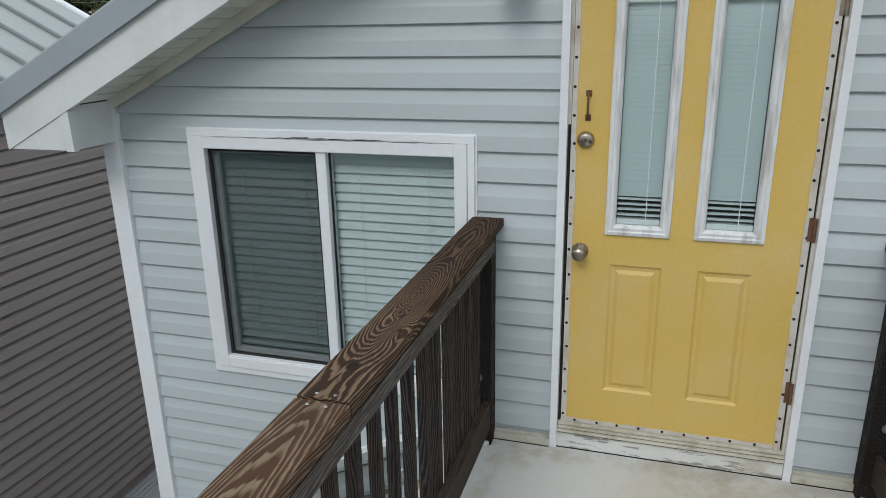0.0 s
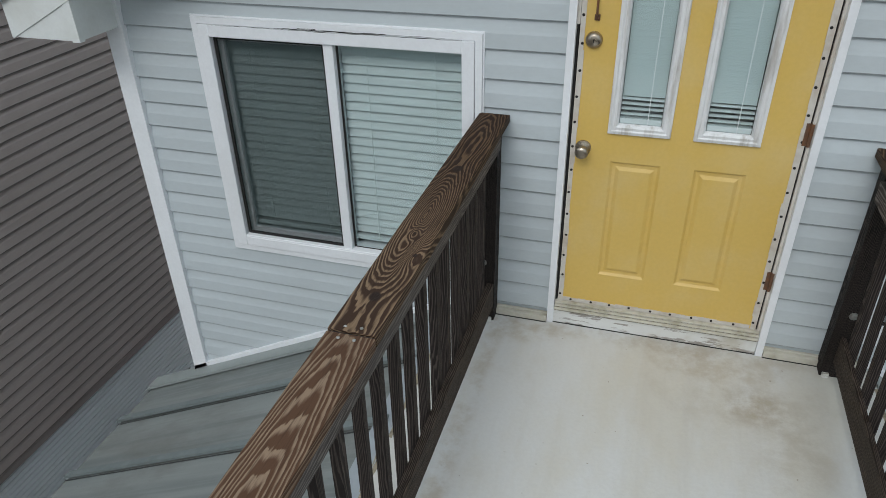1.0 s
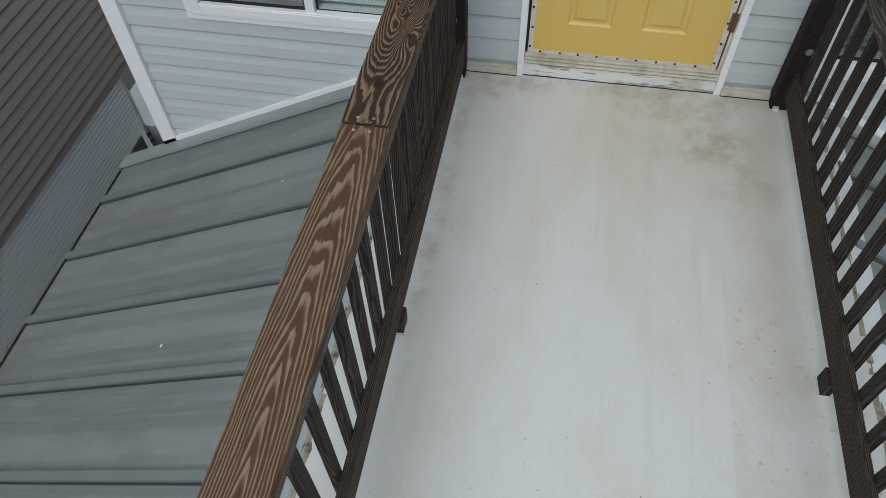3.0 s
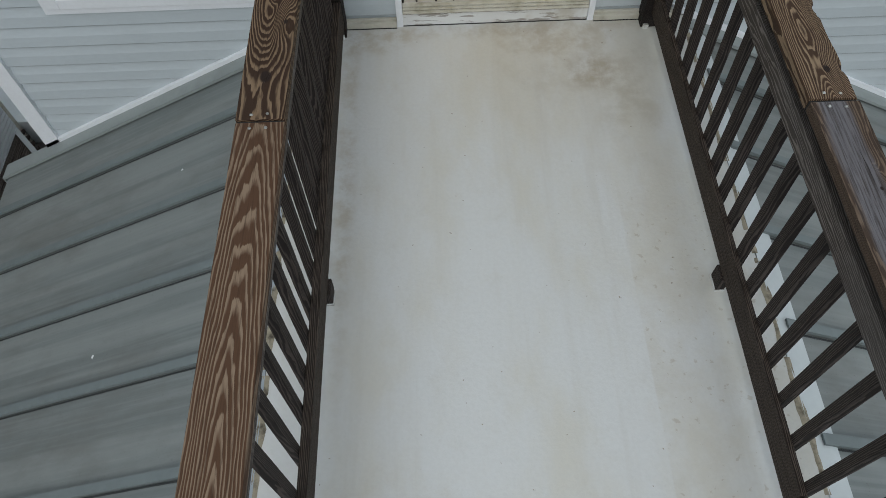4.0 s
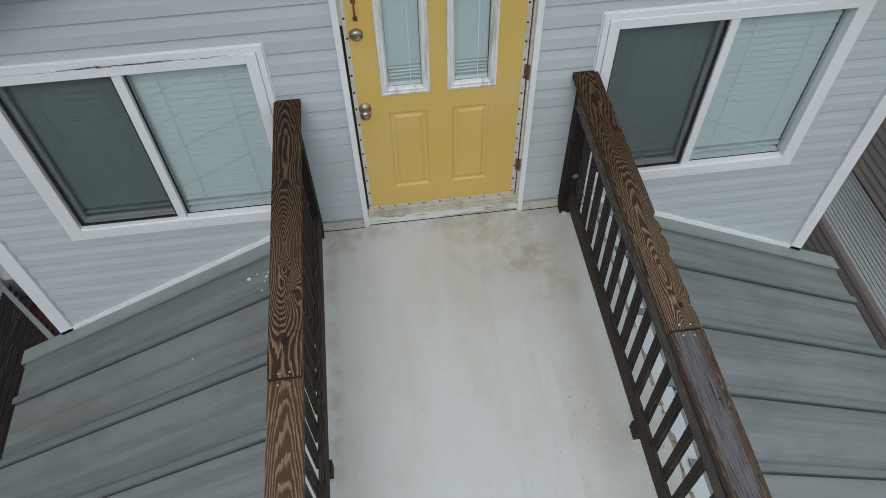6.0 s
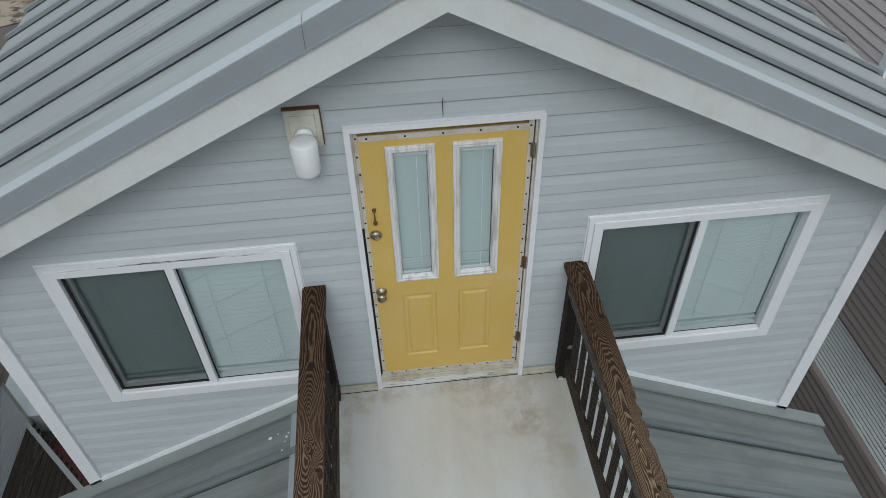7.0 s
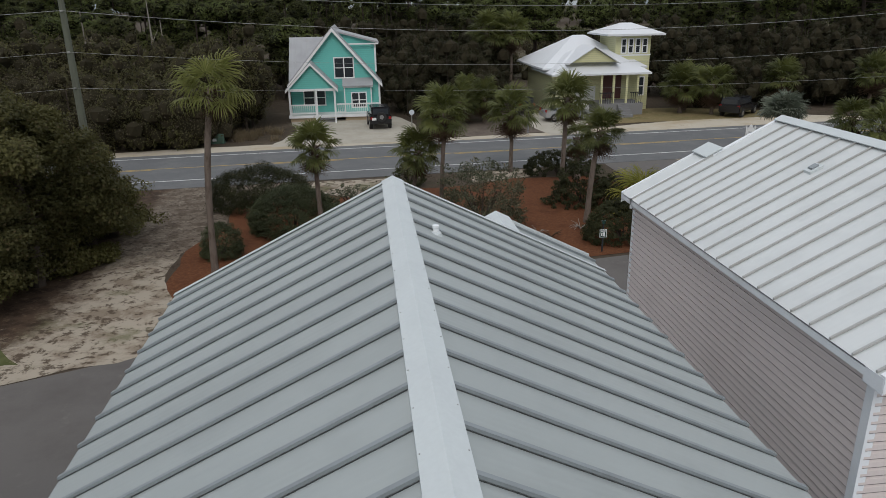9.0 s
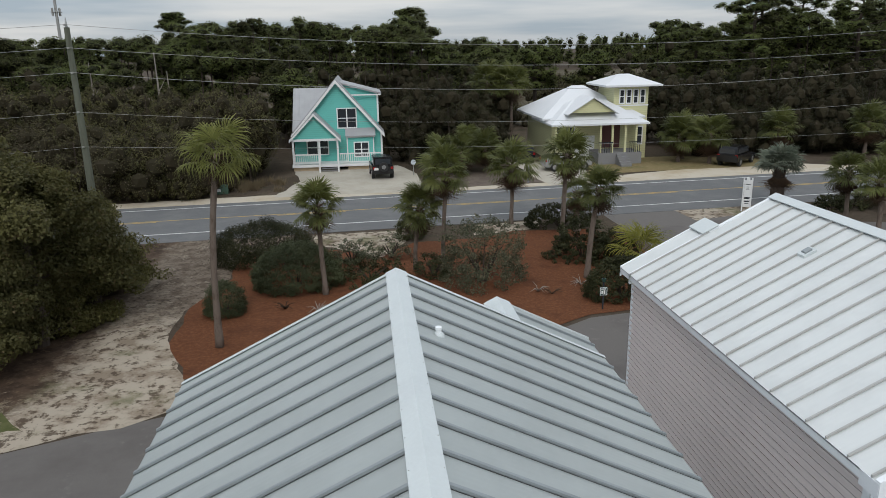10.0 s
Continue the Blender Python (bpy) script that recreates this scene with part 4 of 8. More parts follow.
# ---- lamp beside the door ----
lamp = thing("wall_lamp", (-0.72, -0.02, 2.18), "white jar wall lamp on a stained cream mounting block", "lamp")
part("mount_block", boxes(((-0.092, -0.03, 0.012), (0.092, 0.004, 0.24)), bevel=0.006), PLATE, lamp, "stained cream mounting block")
part("block_panel", boxes(((-0.066, -0.042, 0.034), (0.066, -0.029, 0.214)), bevel=0.004), PLATE, lamp)
part("stain_line", boxes(((-0.094, -0.026, 0.2402), (0.094, 0.004, 0.247)), ((0.0922, -0.024, 0.02), (0.097, 0.004, 0.2402))), RUST, lamp, "brown weather stain along the block")
smooth(part("canopy", tube(bmesh.new(), [(0, -0.042, 0.10), (0, -0.06, 0.10), (0, -0.066, 0.10)], [0.05, 0.045, 0.02], 20), LAMPWHITE, lamp))
part("arm", tube(bmesh.new(), [(0, -0.06, 0.10), (0, -0.11, 0.09), (0, -0.15, 0.08)], [0.022, 0.022, 0.03], 12), LAMPWHITE, lamp)
smooth(part("jar", tube(bmesh.new(), [(0, -0.14, 0.138), (0, -0.14, 0.136), (0, -0.14, 0.122), (0, -0.14, -0.045), (0, -0.14, -0.066), (0, -0.14, -0.072)], [0.03, 0.06, 0.072, 0.068, 0.06, 0.03], 28), LAMPWHITE, lamp, "white opal jar"))

# ---- balcony and the lower roof it is cut into ----
Y_END = -4.3


def low_z(x):
    return 0.50 - 0.492 * abs(x)


balcony = tagged(part("floor_balcony", boxes(((-1.05, Y_END, -0.12), (1.05, -0.004, 0.0))), FLOOR), "cream coated balcony floor with brown mildew stains", "balcony floor", kind="structure")
low_roof = thing("lower_roof", (0, 0, 0), "weathered green-grey standing-seam steel roof beside the balcony", "roof", kind="structure")
LOW_SEAMS = [-0.452 - 0.483 * k for k in range(8)]
for s in (-1, 1):
    standing_seams(low_roof, LOW_SEAMS[::-1], 1.10, EAVE, low_z, PORCHROOF, PORCHRIB, Y_END, -0.10, s, 0.01, 0.034, True)
    part("roof_deck", slope_slab(bmesh.new(), *sorted((s * 1.04, s * 3.2)), Y_END, -0.01, low_z, -0.015, -0.14), FASCIA, low_roof)
    bm = slope_slab(bmesh.new(), *sorted((s * 1.05, s * 3.27)), -0.130, -0.018, low_z, 0.030, 0.022)
    slope_slab(bm, *sorted((s * 1.05, s * 3.27)), -0.136, -0.128, low_z, 0.030, 0.011)
    slope_slab(bm, *sorted((s * 3.271, s * 3.279)), -0.134, -0.019, low_z, 0.029, -0.05)
    part("wall_flashing", bm, FLASH, low_roof, "folded grey steel wall flashing")
    part("siding_channel", slope_slab(bmesh.new(), *sorted((s * 0.98, s * 2.905)), -0.040, -0.012, low_z, 0.060, 0.031), TRIM, low_roof, "white siding channel above the flashing")
    bm = bmesh.new()
    a, b = s * 1.052, s * 1.165
    v = [(a, Y_END, 0.004), (b, Y_END, low_z(1.165) + 0.02), (b, -0.14, low_z(1.165) + 0.02), (a, -0.14, 0.004)]
    solid(bm, [*v, *[(x, y, z - 0.01) for x, y, z in v]], ((0, 1, 2, 3), (7, 6, 5, 4), (0, 4, 5, 1), (1, 5, 6, 2), (2, 6, 7, 3), (3, 7, 4, 0)))
    bmesh.ops.recalc_face_normals(bm, faces=bm.faces[:])
    part("side_flashing", bm, CAP if s > 0 else RAKE, low_roof, "pale side flashing along the balcony")
    rr = random.Random(11)
    bm = bmesh.new()
    n = 170
    rows = []
    for i in range(n + 1):
        y = Y_END + (-0.15 - Y_END) * i / n
        q = noise.noise_vector(Vector((y * 9.0, 3.0 * s, 0)))
        x, w = s * 1.047 + 0.009 * q.x, 0.008 + 0.012 * abs(q.y) + 0.004 * rr.random()
        rows.append([bm.verts.new((x - w, y, 0.0008)), bm.verts.new((x, y, 0.005 + 0.002 * q.z)), bm.verts.new((x + w, y, 0.0008))])
    for k, (a, b) in enumerate(zip(rows, rows[1:])):
        if rr.random() < 0.9:
            bm.faces.new((a[0], a[1], b[1], b[0]))
            bm.faces.new((a[1], a[2], b[2], b[1]))
    bmesh.ops.recalc_face_normals(bm, faces=bm.faces[:])
    part("mildew_edge", bm, SEALANT, low_roof, "cracked mildewed sealant edge")
    part("eave_board", boxes((tuple(sorted((s * 3.2, s * 3.22)))[:1] + (Y_END, -1.32), tuple(sorted((s * 3.2, s * 3.22)))[1:] + (-0.02, -1.10))), FASCIA, low_roof)
    part("porch_wall", boxes((tuple(sorted((s * 2.7, s * 2.84)))[:1] + (Y_END, GROUND), tuple(sorted((s * 2.7, s * 2.84)))[1:] + (0.0, -1.02))), VINYL, low_roof)
# bird droppings and flecks on the lower roof
for k, (x, y, r) in enumerate(((-1.33, -0.26, 0.013), (-1.27, -0.25, 0.006), (-1.20, -0.30, 0.009), (-1.185, -0.275, 0.007), (-1.21, -0.335, 0.005), (-1.23, -0.40, 0.007), (-1.72, -0.71, 0.006), (-2.05, -1.72, 0.010))):
    bm = bmesh.new()
    rr = random.Random(k)
    ring_v = [bm.verts.new((x + r * rr.uniform(0.6, 1.3) * math.cos(t), y + r * rr.uniform(0.6, 1.5) * math.sin(t), low_z(x + r * math.cos(t)) + 0.005)) for t in (k2 * math.pi / 5 for k2 in range(10))]
    bm.faces.new(ring_v)
    part("dropping", bm, LAMPWHITE, low_roof, "small white dropping")

for x0, x1 in ((-1.0, -0.527), (0.553, 1.0)):
    foot = tagged(part("baseboard", boxes(((x0, -0.048, 0.0), (x1, -0.014, 0.036)), ((x0, -0.03, 0.0365), (x1, -0.014, 0.05)), bevel=0.003), BEIGE), "stained beige trim at the foot of the wall", "trim", "foot trims", "structure")
    part("floor_joint", boxes(((x0, -0.052, 0.0005), (x1, -0.047, 0.004))), DARK, foot, "dark open joint at the floor")


def chipped_board(x0, x1, y0, y1, z0, z1):
    """A plank whose outer edge is broken away in bites round its edge knots."""
    bites = ((-1.11, 0.028, 0.013), (-1.205, 0.02, 0.015), (-1.335, 0.03, 0.012), (-1.44, 0.07, 0.005), (-1.60, 0.02, 0.008))
    rr = random.Random(5)
    edge = []
    n = 150
    for i in range(n + 1):
        y = y0 + (y1 - y0) * i / n
        cut = sum(d * math.exp(-((y - c) / w) ** 2) for c, w, d in bites) + 0.0012 * rr.random()
        edge.append((x1 - cut, y))
    bm = bmesh.new()
    lines = []
    for inset, z in ((0.003, z0), (0.0, z0 + 0.006), (0.0, z1 - 0.005), (0.0035, z1)):
        left = [bm.verts.new((x0 + inset * (1 if z > z0 else 0), y, z)) for _, y in edge]
        right = [bm.verts.new((x - inset - (0.004 * rr.random() if x < x1 - 0.006 else 0), y, z)) for x, y in edge]
        lines.append((left, right))
    for (la, ra), (lb, rb) in zip(lines, lines[1:]):
        for k in range(n):
            bm.faces.new((la[k], la[k + 1], lb[k + 1], lb[k]))
            bm.faces.new((ra[k], ra[k + 1], rb[k + 1], rb[k]))
        for k in (0, n):
            bm.faces.new((la[k], ra[k], rb[k], lb[k]))
    for la, ra in (lines[0], lines[-1]):
        for k in range(n):
            bm.faces.new((la[k], ra[k], ra[k + 1], la[k + 1]))
    bmesh.ops.recalc_face_normals(bm, faces=bm.faces[:])
    return bm


def railing(s, boards):
    th = thing("wooden_railing", (s * 0.84, -2.1, 0), "brown weathered timber railing with square balusters along the balcony", "railing", "balcony railings")
    at = th.location.copy()

    def put(name, bm, mat, label="", parent=None):
        for v in bm.verts:
            v.co -= at
        return part(name, bm, mat, parent or th, label)

    def sx(a, b):
        return tuple(sorted((s * a, s * b)))

    joint = -1.72
    x = sx(0.764, 0.908)
    if s > 0:
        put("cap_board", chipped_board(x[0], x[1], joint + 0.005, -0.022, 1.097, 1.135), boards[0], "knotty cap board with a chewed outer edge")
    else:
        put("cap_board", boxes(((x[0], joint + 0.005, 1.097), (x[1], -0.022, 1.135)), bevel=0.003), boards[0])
    put("cap_board", boxes(((x[0] + 0.002, Y_END + 0.1, 1.097), (x[1] + 0.002, joint - 0.005, 1.1345)), bevel=0.003), boards[1])
    x = sx(0.783, 0.82)
    put("top_rail", boxes(((x[0], Y_END + 0.1, 1.0 if s < 0 else 0.945), (x[1], -0.12, 1.064 if s < 0 else 1.036)), bevel=0.004), WOOD_GREY, "weathered top rail")
    x = sx(0.84, 0.875)
    put("nailer", boxes(((x[0] + 0.002, Y_END + 0.1, 1.05), (x[1] - 0.002, -0.115, 1.0965))), WOOD_SIDE)
    low_off = 0.022 if s > 0 else 0.0
    x = sx(0.802 + 1.65 * low_off, 0.839 + low_off)
    put("bottom_rail", boxes(((x[0], joint - 0.92, 0.097), (x[1], -0.115, 0.243)), bevel=0.005), WOOD_SIDE)
    put("bottom_rail", boxes(((x[0], Y_END + 0.1, 0.095), (x[1], joint - 0.924, 0.242)), bevel=0.005), WOOD_SIDE)
    x = sx(0.768, 0.904)
    put("joint_gap", boxes(((x[0], joint - 0.0048, 1.099), (x[1], joint + 0.0048, 1.127))), DARK, "dark open joint between the boards")
    rr = random.Random(7 + s)
    k = 0
    gap = 0.149 if s < 0 else 0.151
    while -0.192 - gap * k > Y_END + 0.15:
        y = -0.192 - gap * k + rr.uniform(-0.006, 0.006)
        w = 0.018 * rr.uniform(0.92, 1.08)
        bm = boxes(((s * 0.858 - w, y - w, 0.07), (s * 0.858 + w, y + w, 1.09)), bevel=0.003)
        lean, turn = rr.uniform(-0.008, 0.008), rr.uniform(-0.16, 0.16)
        for v in bm.verts:
            dx, dy = v.co.x - s * 0.858, v.co.y - y
            v.co.x += -dy * turn + s * low_off * (1.09 - v.co.z)
            v.co.y += dx * turn + lean * (v.co.z - 0.5)
        put("baluster", bm, WOOD_BAL)
        k += 1
    x = sx(0.80, 0.888)
    for y in (-0.022, Y_END + 0.2):
        post = put("post", boxes(((x[0], y - 0.089, 0.0), (x[1], y, 1.096)), bevel=0.004), WOOD_POST, "dark weathered post")
    put("bolt", tube(bmesh.new(), [(s * 0.862, -0.110, 0.362), (s * 0.862, -0.113, 0.362), (s * 0.862, -0.1135, 0.362), (s * 0.862, -0.120, 0.362), (s * 0.862, -0.122, 0.362)], [0.021, 0.020, 0.013, 0.012, 0.006], 12), SCREW, "zinc bolt head")
    x = sx(0.79 + 1.8 * low_off, 0.838 + 1.3 * low_off)
    put("foot_block", boxes(((x[0], joint - 0.025, 0.012), (x[1], joint + 0.052, 0.0955)), bevel=0.003), WOOD_BAL)
    put("foot_tip", boxes(((x[0] - 0.002, joint - 0.027, 0.0), (x[1] + 0.002, joint + 0.054, 0.0118))), PEEL, "chipped white paint under the block")
    x = sx(0.81, 0.84)
    put("foot_tip", boxes(((x[0], -0.128, 0.0), (x[1], -0.112, 0.026)), bevel=0.004), PEEL)
    for yy in (joint + 0.026, joint - 0.026):
        for xx in (0.815, 0.862):
            put("screw", tube(bmesh.new(), [(s * xx, yy + rr.uniform(-0.004, 0.004), 1.1335), (s * xx, yy, 1.1372)], [0.0058, 0.0045], 8), SCREW)
    return th


railing(-1, (WOOD_L1, WOOD_L2))
rail_right = railing(1, (WOOD_R1, WOOD_R2))
for xa, ya, xb, yb, wide in ((0.800, -2.27, 0.809, -2.38, 0.0022), (0.846, -1.90, 0.850, -2.02, 0.0010), (0.815, -2.62, 0.822, -2.80, 0.0014)):
    bm = bmesh.new()
    prev = None
    for k in range(13):
        f = k / 12
        q = noise.noise_vector(Vector((40 * f, ya * 9, 1.0)))
        x, y, h = xa + (xb - xa) * f + 0.0012 * q.x, ya + (yb - ya) * f, wide * math.sin(math.pi * f) * (0.7 + 0.5 * abs(q.y)) + 0.0002
        row = [bm.verts.new((x - h - 0.84, y + 2.1, 1.1352)), bm.verts.new((x + h - 0.84, y + 2.1, 1.1352))]
        if prev:
            bm.faces.new((prev[0], prev[1], row[1], row[0]))
        prev = row
    part("split", bm, DARK, rail_right, "dark weather split in the board")

# ---- the two neighbouring cottages ----
def lap_wall(parent, p0, p1, z0, z1, out, mat, pitch=0.1205, deep=0.034):
    """Lapped siding from plan point p0 to p1, facing along out, each course a piece."""
    p0, p1, out = Vector((*p0, 0)), Vector((*p1, 0)), Vector((*out, 0))
    bm = bmesh.new()
    pts = [(0.0, 0.002), (deep, 0.0), (deep, 0.007), (deep * 0.75, pitch * 0.6), (0.0, pitch)]
    vs = [[bm.verts.new(p + out * d + Vector((0, 0, h))) for d, h in pts] for p in (p0, p1)]
    for i in range(4):
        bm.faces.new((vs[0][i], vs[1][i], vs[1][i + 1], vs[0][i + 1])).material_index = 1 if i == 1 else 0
    for e in vs:
        bm.faces.new(e)
    bmesh.ops.recalc_face_normals(bm, faces=bm.faces[:])
    me = bpy.data.meshes.new("siding_course")
    bm.to_mesh(me)
    bm.free()
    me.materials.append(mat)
    me.materials.append(LAP_SHADE)
    z = z0
    while z < z1 - 0.01:
        mesh_part("siding_course", me, mat, parent).location.z = z
        z += pitch


def neighbour(s, wall_x, eave_x, eave_z, ridge_x, ridge_z, y0, y1, ym, pan, rib, label, first, clad, foot=GROUND):
    th = thing("neighbour_cottage", (s * wall_x, (y0 + y1) / 2, GROUND), label, "house", "neighbouring cottages")
    at = th.location.copy()

    def put(name, bm, mat, lab="", parent=None):
        for v in bm.verts:
            v.co -= at
        return part(name, bm, mat, parent or th, lab)

    k = (ridge_z - eave_z) / (ridge_x - eave_x)

    def zf(x):
        return ridge_z - k * abs(abs(x) - ridge_x)

    bm = bmesh.new()
    far_x = 2 * ridge_x - wall_x
    prism_y(bm, [(s * wall_x, foot), (s * far_x, foot), (s * far_x, zf(far_x) - 0.12), (s * ridge_x, ridge_z - 0.12), (s * wall_x, zf(wall_x) - 0.12)], y0 + 0.3, y1 - 0.3)
    wall = put("wall", bm, clad)
    roof_ob = new("roof")
    roof_ob.parent = th
    ys = []
    y = first
    while y > y0 + 0.1:
        ys.append(y)
        y -= 0.411
    for side in (1, -1):
        xa, xb = ridge_x, (eave_x if side > 0 else 2 * ridge_x - eave_x)
        edges = [y0, *sorted(ys), ym]
        for a, b in zip(edges, edges[1:]):
            put("roof_panel", slope_slab(bmesh.new(), *sorted((s * xa, s * xb)), a, b - 0.002, zf, 0.0, -0.02), pan, "", roof_ob)
        for yy in ys:
            bm = slope_slab(bmesh.new(), *sorted((s * xa, s * xb)), yy - 0.014, yy + 0.014, zf, 0.038, 0.010)
            slope_slab(bm, *sorted((s * xa, s * xb)), yy - 0.004, yy + 0.010, zf, 0.011, 0.001)
            put("seam", bm, rib, "", roof_ob)
        for yy in (y0, ym):
            put("rake_board", slope_slab(bmesh.new(), *sorted((s * xa, s * xb)), yy - 0.03, yy + 0.05, zf, 0.025, -0.2), TRIM, "", roof_ob)
    bm = slope_slab(bmesh.new(), *sorted((s * ridge_x, s * (ridge_x - 0.17))), y0 - 0.03, ym + 0.03, zf, 0.06, 0.045)
    slope_slab(bm, *sorted((s * ridge_x, s * (ridge_x + 0.17))), y0 - 0.03, ym + 0.03, zf, 0.06, 0.045)
    put("ridge_cap", bm, CAP, "", roof_ob)
    a, b = sorted((s * eave_x, s * (eave_x + 0.03)))
    put("eave_board", boxes(((a, y0, eave_z - 0.12), (b, y1, eave_z - 0.005))), TRIM, "white eave board", roof_ob)
    a, b = sorted((s * (eave_x + 0.03), s * wall_x))
    put("eave_soffit", boxes(((a, y0, eave_z - 0.115), (b, y1, eave_z - 0.10))), TRIM, "", roof_ob)
    return th, wall, roof_ob, put, zf


# left: long side wall that overhangs a paler lower storey
left, lwall, lroof, put, zf = neighbour(-1, 5.2, 4.93, 1.58, 8.2, 3.22, -5.0, 3.35, 3.35, ROOF, RIB, "mauve-brown vinyl-sided cottage with pale steel roof", 2.96, BROWN, -2.6)
hold_at = left.location.copy()
lap_wall(lwall, (-5.2 + 5.2, -4.7 - hold_at.y), (0, 3.05 - hold_at.y), -2.545 - GROUND, 1.42 - GROUND, (1, 0), BROWN)
put("corner_board", boxes(((-5.22, 2.98, -2.6), (-5.18, 3.07, 1.42))), TRIM)
low = put("lower_wall", boxes(((-11.0, -4.7, GROUND), (-5.27, 2.55, -2.66))), RIB, "pale grey lower storey wall with narrow boards")
for k in range(20):
    z = -2.665 - 0.0565 * k
    bm = boxes(((-5.268, -4.7, z - 0.047), (-5.246, 2.55, z)))
    put("board", bm, PALEBOARD, "", low)
put("lower_corner_board", boxes(((-5.29, 2.55, GROUND), (-5.25, 2.61, -2.66))), BEIGE, "beige corner board")
put("overhang_soffit", boxes(((-11.2, -4.7, -2.66), (-5.20, 3.05, -2.602))), BROWN, "underside of the overhanging upper storey")

# plank walk along the foot of that wall, with a mitred end
PLANK = grain_wood("walkway_plank", (0.085, 0.070, 0.060), (0.035, 0.028, 0.023), (), (-5.0, 0, -3.9), 150, 0.0)
walkway = thing("plank_walkway", (-5.0, -1.0, GROUND), "dark brown plank walkway along the neighbouring wall", "walkway", kind="structure")
for k in range(11):
    x = -5.245 + 0.082 * k
    ya, yb = 2.47 - 1.093 * (x + 5.26), 2.47 - 1.093 * (x + 5.186)
    v = [(x, -4.7), (x + 0.074, -4.7), (x + 0.074, yb), (x, ya)]
    bm = bmesh.new()
    solid(bm, [(a + 5.0, b + 1.0, 0.32) for a, b in v] + [(a + 5.0, b + 1.0, 0.37) for a, b in v], HEX)
    part("plank", bm, PLANK, walkway)
bm = bmesh.new()
v = [(-5.245, 2.46), (-4.335, 1.465), (-4.29, 1.51), (-5.245, 2.545)]
solid(bm, [(a + 5.0, b + 1.0, 0.0) for a, b in v] + [(a + 5.0, b + 1.0, 0.385) for a, b in v], HEX)
part("border_board", bm, GREYBOARD, walkway, "grey border board across the plank ends")
part("bearer", boxes(((-0.24, -3.7, 0.0), (-0.20, 3.4, 0.318)), ((0.60, -3.7, 0.0), (0.64, 2.3, 0.318))), PLANK, walkway)
tagged(part("pavement_slab", boxes(((-5.75, 2.63, GROUND), (-4.88, 3.6, GROUND + 0.38)), bevel=0.01), CAP), "pale concrete slab at the corner of the neighbouring cottage", "slab", kind="structure")
patch_red = [(-5.2, 2.3), (-4.4, 1.3), (-3.3, 1.2), (-3.3, 4.2), (-4.9, 4.2), (-4.9, 2.66)]

# right: side wall, near gable, lower roof in front, ledge
right, rwall, rroof, put, zf = neighbour(1, 5.28, 5.08, 1.80, 8.18, 3.39, 3.0, 11.1, 10.54, WHITEROOF, WHITERIB, "mauve-grey vinyl-sided cottage with white steel roof", 10.095, MAUVE)
ra = right.location.copy()
lap_wall(rwall, (0, 3.3 - ra.y), (0, 10.8 - ra.y), -3.8 - GROUND, 1.70 - GROUND, (-1, 0), MAUVE)
lap_wall(rwall, (0, 3.3 - ra.y), (5.9, 3.3 - ra.y), -0.9 - GROUND, 1.72 - GROUND, (0, -1), MAUVE)
put("corner_board", boxes(((5.24, 3.27, GROUND), (5.36, 3.32, 1.66)), ((5.24, 3.32, GROUND), (5.27, 3.40, 1.66))), TRIM, "white corner board")
put("eave_return", boxes(((5.075, 2.985, 1.612), (5.42, 3.29, 1.80))), TRIM, "boxed white eave return")
put("corner_board", boxes(((5.25, 10.72, GROUND), (5.30, 10.84, 1.66))), TRIM)
# forward strip of the same slope beyond the main gable, with its own cap
for a, b in ((10.595, 10.6), (10.6, 11.1)):
    put("roof_panel", slope_slab(bmesh.new(), 5.08, 6.75, a, b - 0.002, zf, 0.0, -0.02), WHITEROOF, "", rroof)
put("seam", slope_slab(bmesh.new(), 5.08, 6.75, 10.50, 10.526, zf, 0.038, 0.001), WHITERIB, "", rroof)
put("rake_board", slope_slab(bmesh.new(), 5.08, 6.75, 11.08, 11.12, zf, 0.025, -0.2), TRIM, "", rroof)
put("ridge_cap", slope_slab(bmesh.new(), 6.6, 6.95, 10.5, 11.15, zf, 0.07, 0.05), CAP, "", rroof)
hatch = put("skylight_vent", slope_slab(bmesh.new(), 7.14, 7.36, 7.83, 8.05, zf, 0.045, 0.0), CAP, "pale square roof vent", rroof)
put("vent_hood", slope_slab(bmesh.new(), 7.19, 7.31, 7.88, 8.00, zf, 0.075, 0.0455), RIB, "grey hood", hatch)


def side_z(x):
    return -0.60 + 0.48 * (x - 4.95)


lowr = new("lower_roof_slope")
lowr.parent = right
yy = 3.26
while yy > -1.5:
    put("roof_panel", slope_slab(bmesh.new(), 4.95, 8.2, yy - 0.478, yy, side_z, 0.0, -0.02), WHITEROOF, "", lowr)
    put("seam", slope_slab(bmesh.new(), 4.95, 8.2, yy - 0.495, yy - 0.465, side_z, 0.035, 0.001), WHITERIB, "", lowr)
    yy -= 0.48
put("wall_flashing", slope_slab(bmesh.new(), 5.0, 8.2, 3.14, 3.285, side_z, 0.10, 0.03), CAP, "white wall flashing", lowr)
put("lower_wall", boxes(((5.28, -2.0, GROUND), (5.5, 3.3, -0.72))), BROWN)
lap_wall(rwall, (0, -2.0 - ra.y), (0, 3.3 - ra.y), -2.6 - GROUND, -0.75 - GROUND, (-1, 0), BROWN)
low = put("lower_wall", boxes(((4.57, -2.0, GROUND), (5.28, 4.5, -2.68))), BROWN)
lap_wall(low, (4.57 - 5.28, -2.0 - ra.y), (4.57 - 5.28, 4.5 - ra.y), 0, -2.68 - GROUND, (-1, 0), BROWN)
